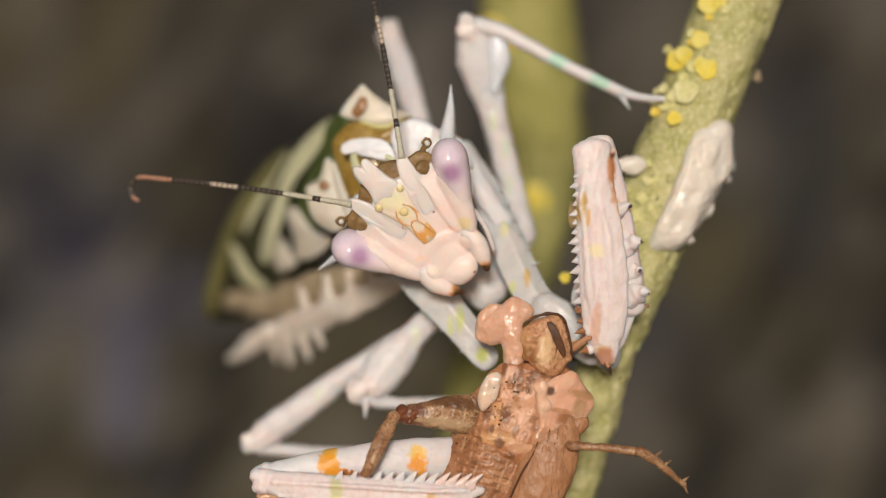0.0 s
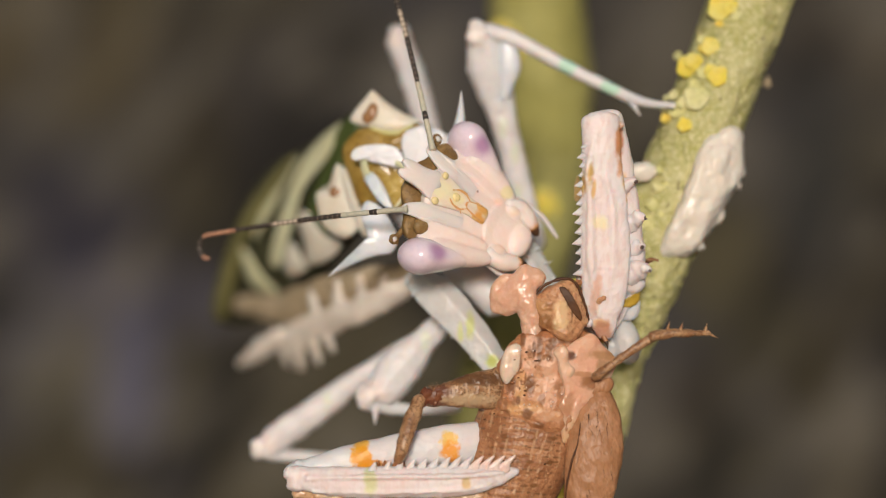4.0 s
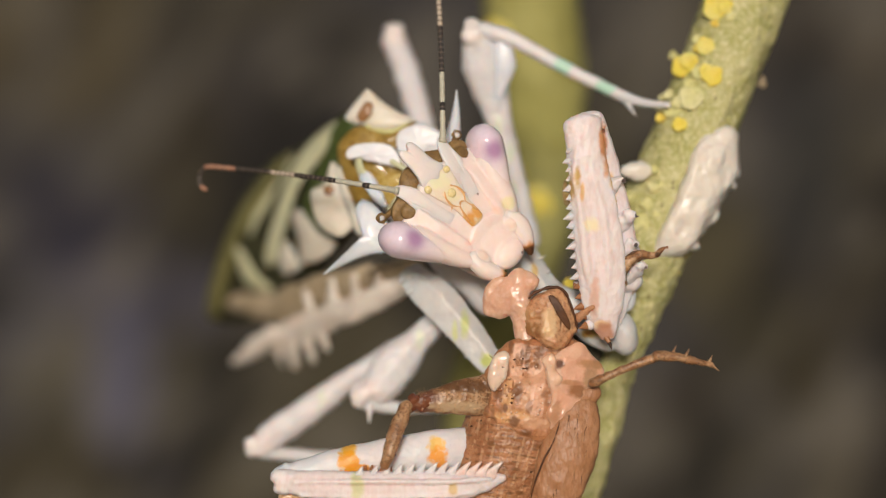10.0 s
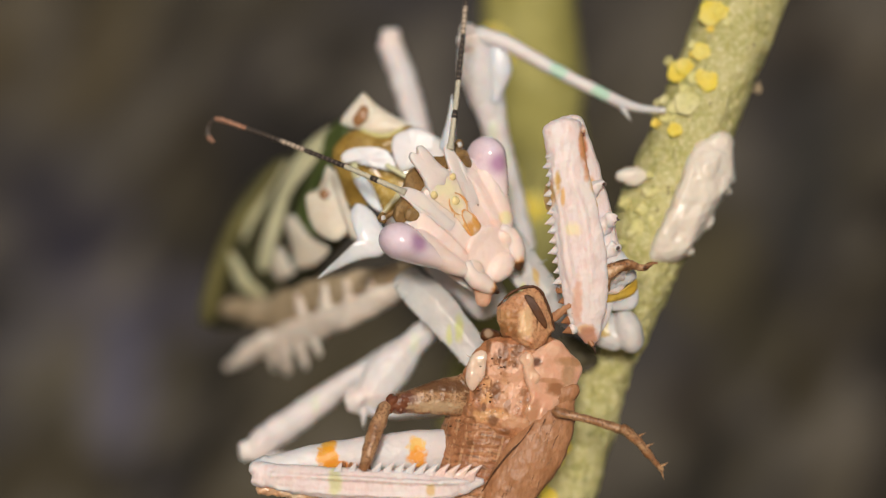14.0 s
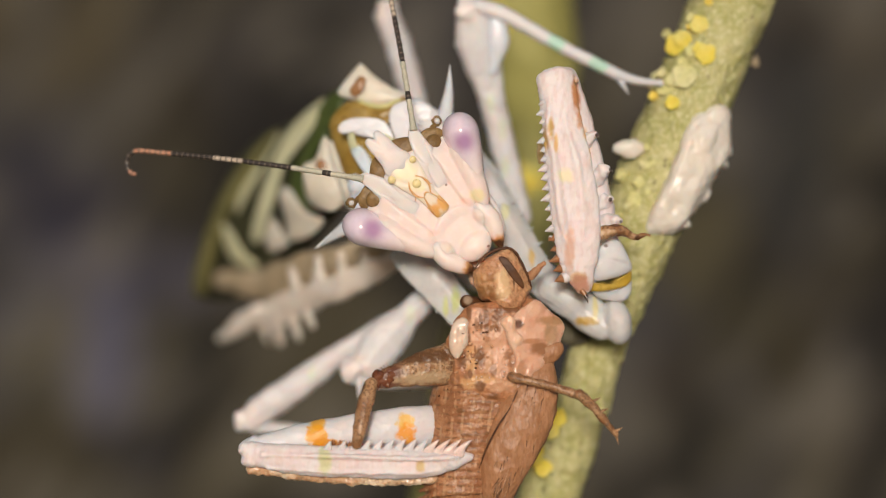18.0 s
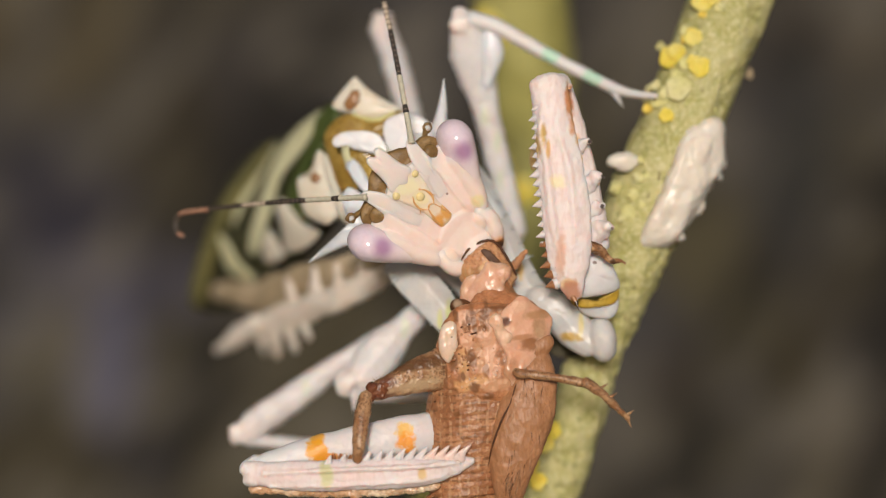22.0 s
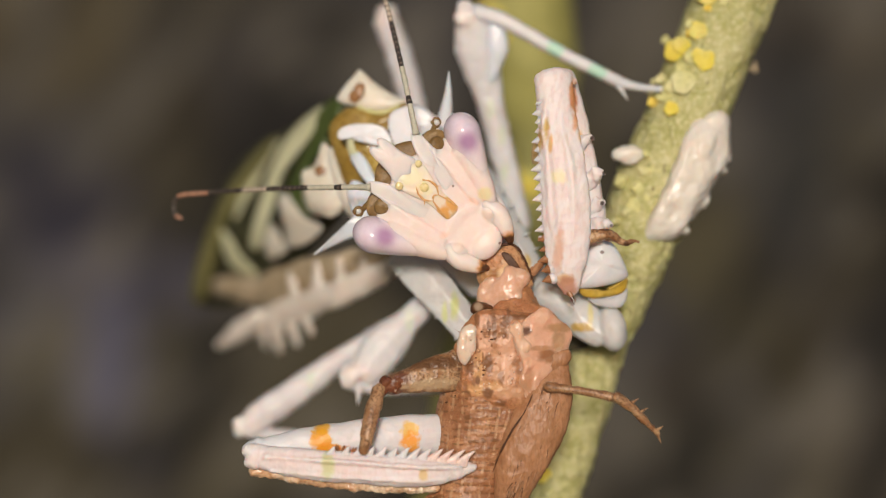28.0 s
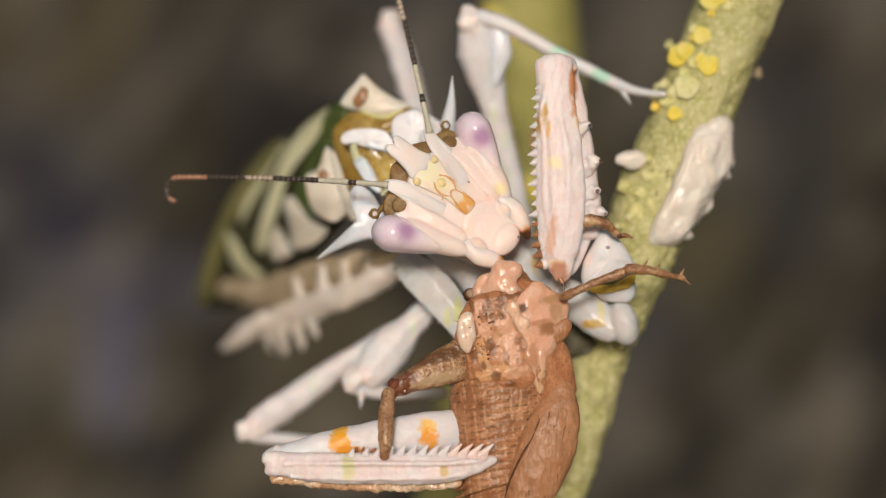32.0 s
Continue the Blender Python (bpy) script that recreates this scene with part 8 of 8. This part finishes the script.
    near = part("leg_femur", organic(bm, 0.06, 1, ((0.05, 0.3), (0.03, 0.1))), with_spots(ringed(CRICKET_LEG, 0.22, (0.46, 0.31, 0.18), 0.7, (0.18, 0, 0.98), 0.6), o, [((-1.75, -1.6, 294), (0.5, 1, 0.5), (0.14, 0.05, 0.03)), ((-0.52, -1.4, 293.9), (1.1, 0.8, 0.26), (0.50, 0.35, 0.21)), ((-0.3, -1.2, 294.75), (1.6, 1.2, 0.26), (0.13, 0.06, 0.025))]), c, "brown ribbed leg bent over the mantis's femur")
    bm = mesh()
    for p, r in zip([(-2.24, -1.5, 293.98), (-1.97, -1.5, 293.81), (-2.42, -1.6, 293.77), (-1.75, -1.5, 294.04)], (14, 12, 12, 11)):
        blob(bm, p, (r * 0.023, r * 0.021, r * 0.021), None, 0.08, 0.2, 14, 10)
    part("leg_knee", organic(bm, 0.05, 2, ((0.05, 0.2),)), KNEE, near, "glossy dark red-brown knee")
    bm = mesh()
    tube(bm, [(-2.53, -1.7, 293.78), (-2.83, -2.1, 292.92), (-3.03, -2.4, 292.07), (-3.2, -2.4, 291.45)], [(0.27, 0.25), (0.32, 0.27), (0.27, 0.23), (0.18, 0.16)], 14, 8, rough=0.05, grain=0.25)
    part("leg_tibia", bm, CRICKET_LEG, near)
    for k in range(150):
        f = rng.random()
        p = lerp((0.98, -0.7, 295.04), (-2.16, -1.4, 294.16), f)
        p = (p[0], p[1] - 0.25 * rng.random(), p[2] - 0.15 * rng.random())
        bm = mesh()
        spike(bm, p, (p[0] + rng.uniform(-0.2, 0.05), p[1] - 0.1, p[2] + 0.16 + 0.2 * rng.random()), 0.016, seg=4)
        part("bristle", bm, CRICKET_LEG, near)
    # small front leg caught by the raised grasping leg
    bm = mesh()
    tube(bm, [(6.07, -0.70, 299.40), (6.16, -0.65, 299.79), (6.59, -0.60, 300.04), (7.11, -0.55, 300.12), (7.54, -0.50, 299.92), (7.84, -0.45, 299.79), (8.09, -0.40, 299.90), (8.36, -0.35, 299.91)], [0.20, 0.28, 0.27, 0.24, 0.16, 0.11, 0.10, 0.05], 14, 6, rough=0.05, grain=0.2)
    spike(bm, (8.26, -0.4, 299.91), (8.48, -0.45, 299.71), 0.04, seg=6)
    front = part("front_leg", organic(bm, 0.045, 1, ((0.05, 0.25), (0.02, 0.1))), with_spots(CRICKET_LEG, o, [((6.59, -0.9, 300.04), (0.3, 0.6, 0.12), (0.52, 0.33, 0.18)), ((6.85, -0.9, 300.32), (0.5, 0.6, 0.07), (0.10, 0.045, 0.02)), ((7.84, -0.7, 299.79), (0.12, 0.6, 0.12), (0.09, 0.04, 0.018))]), c, "brown front leg held by the mantis")
    # waving middle leg
    bm = mesh()
    tube(bm, [(2.82, -1.9, 293.97), (4.04, -2.1, 293.63), (5.49, -2.1, 293.07)], [0.20, 0.16, 0.19], 12, 8, rough=0.06, grain=0.2)
    mid = part("middle_leg", bm, CRICKET_LEG, c, "thin brown middle leg, kicking", PIVOTS["middle_leg"])
    bm = mesh()
    tube(bm, [(5.4, -2.3, 293.14), (5.93, -2.2, 292.6), (6.39, -2.1, 291.97), (6.79, -2, 291.43)], [0.21, 0.18, 0.15, 0.10], 12, 6, rough=0.06, grain=0.2)
    part("leg_shin", bm, CRICKET_LEG, mid)
    for a, b in (((5.82, -2.2, 292.78), (6.26, -2.2, 292.96)), ((6.74, -2, 291.56), (7.05, -2, 291.7)), ((6.74, -2, 291.56), (6.84, -2, 291.03)), ((6.16, -2.2, 292.38), (6.53, -2.2, 292.52))):
        bm = mesh()
        spike(bm, a, b, 0.092, seg=6)
        part("leg_claw", bm, CRICKET_LEG, mid)
    # jumping leg
    bm = mesh()
    tube(bm, [(4.40, -0.8, 294.58), (4.05, -1.0, 293.5), (3.45, -1.2, 292.08), (2.60, -1.2, 290.24), (2.20, -0.9, 288.48)], [(0.46, 0.32), (0.95, 0.50), (1.16, 0.60), (0.92, 0.55), (0.40, 0.30)], 22, 8)
    hind = part("hind_leg", organic(bm, 0.07, 2, ((0.05, 0.4), (0.03, 0.1))), ringed(FEMUR_TAN, 0.30, (0.30, 0.145, 0.055), 0.5, (0.94, 0, -0.33), 1.0), c, "broad tan jumping leg", PIVOTS["hind_leg"])
    for k in range(130):
        f = rng.random()
        p = Vector(lerp((4.15, -1.5, 294.0), (2.4, -1.7, 289.0), f)) + Vector((rng.uniform(-0.8, 0.75) * (1 - abs(2 * f - 0.9) * 0.6), rng.uniform(-0.15, 0.1), 0))
        bm = mesh()
        spike(bm, p, p + Vector((rng.uniform(-0.3, 0.0), -0.12, -rng.uniform(0.3, 0.6))), 0.017, seg=4)
        part("bristle", bm, (CRICKET_PALE, CRICKET_LEG, CRICKET_DARK)[k % 3], hind)
    bm = mesh()
    blob(bm, (2.39, -0.7, 288.3), [0.44, 0.37, 0.41], None, 0.06, 0.3)
    part("leg_knee", bm, KNEE, hind)
    # thin dark tube: contact shade between trunk and leg, put in as colour
    bm = mesh()
    tube(bm, [(3.31, -1.5, 293.46), (2.95, -1.62, 292.75), (2.48, -1.66, 292.11), (1.98, -1.6, 291.22), (1.65, -1.5, 290.41)], [0.015, 0.03, 0.04, 0.035, 0.02], 10, 6, rough=0.03, grain=0.3)
    part("crease_shade", bm, CRICKET_DARK, hind, "dark tube shading the crease between trunk and jumping leg")
    bm = mesh()
    knee = (2.39, -0.7, 288.19)
    tube(bm, [(2.39, -0.7, 288.19), (4.44, -0.9, 287), (6.71, -1, 285.81)], [0.30, 0.27, 0.21], 12, 6, rough=0.05, grain=0.3)
    tube(bm, [(6.66, -1, 285.83), (6.04, -1, 284.83), (5.42, -1, 283.91)], [0.21, 0.16, 0.09], 10, 5, rough=0.05, grain=0.2)
    for k in range(16):
        p = lerp((2.96, -0.7, 287.9), (6.48, -1, 285.96), k / 15)
        s = 1 if k % 2 else -1
        spike(bm, p, (p[0] + 0.25, p[1] + rng.uniform(-0.2, 0.2), p[2] + s * rng.uniform(0.45, 0.7)), 0.07, seg=6)
    bm = organic(bm, 0.04, 1)
    shin = part("leg_shin", bm, CRICKET_LEG, hind, "bristly shin and foot", knee)
    tagged(c, "tan-brown cricket, headless and torn, held in the mantis's forelegs", "cricket")
    return {"cricket": c, "neck": neck, "flesh": flesh, "middle": mid, "hind": hind, "shin": shin, "front": front, "stump": stump}


# ---------------------------------------------------------------- build
ground()
backdrop()
main_stem()
back_stem()
M = build_mantis()
C = build_cricket()


def keyed(ob, rows, parent=None):
    """Key a thing by rows in mm of the world at rest, or of its parent part."""
    o = ORIGIN[parent.name] if parent else Vector((0, 0, 0))
    walk(ob, [(t, pose((x - o.x) * MM, (y - o.y) * MM, (z - o.z) * MM, rx, ry, rz)) for t, x, y, z, rx, ry, rz in rows])


def motions():
    keyed(M["head"], HEAD_ROWS, M["mantis"])
    walk(M["left_antenna"], path_rows(LEFT_ANTENNA_ROWS))
    walk(M["right_antenna"], path_rows(RIGHT_ANTENNA_ROWS))
    # the palps reach out while it bites, and lie behind the face otherwise
    for ob in M["palps"]:
        tuck = FACE_UP * 1.3 - FACE_OUT * 0.7
        walk(ob, [(t, Matrix.Translation(tuck * (k * MM))) for t, k in ((0, 1), (3.1, 1), (3.5, 0), (8.6, 0), (9.2, 1), (32, 1))])
    keyed(M["abdomen"], ABDOMEN_ROWS, M["mantis"])
    keyed(M["upper"], UPPER_FORELEG_ROWS, M["mantis"])
    keyed(M["lower"], LOWER_FORELEG_ROWS, M["mantis"])
    keyed(bpy.data.objects["foreleg_coxa"], COXA_ROWS, M["mantis"])
    keyed(C["cricket"], CRICKET_ROWS)
    walk(C["middle"], path_rows(MIDDLE_LEG_ROWS))
    walk(C["hind"], path_rows(HIND_LEG_ROWS))
    k = Vector(ORIGIN[C["shin"].name]) - Vector(PIVOTS["hind_leg"])
    walk(C["shin"], [(t, pose(k.x * MM, k.y * MM, k.z * MM, 0, a, 0)) for t, a in ((0, 0), (12.3, 0), (12.5, -50), (12.65, -57), (12.85, 0), (32, 0))])
    walk(C["front"], [(t, pose(x * MM, y * MM, z * MM, 0, ry, 0)) for t, x, y, z, ry in FRONT_LEG_ROWS])
    # the stump comes out beside the neck as the cricket is turned
    walk(C["stump"], [(t, pose(x * MM, y * MM, z * MM)) for t, x, y, z in ((0, 1.0, 1.2, -0.6), (10.5, 1.0, 1.2, -0.6), (13, 0, 0, 0), (19.3, 0, 0, 0), (20.5, 0.5, 0.8, -0.4), (22.5, 0.1, 0, 0), (32, 0.1, 0, 0))])
    for ob, rows in ((C["neck"], NECK), (C["flesh"], FLESH)):
        walk(ob, [(t, pose(x * MM, y * MM, z * MM)) for t, x, y, z in rows])


motions()
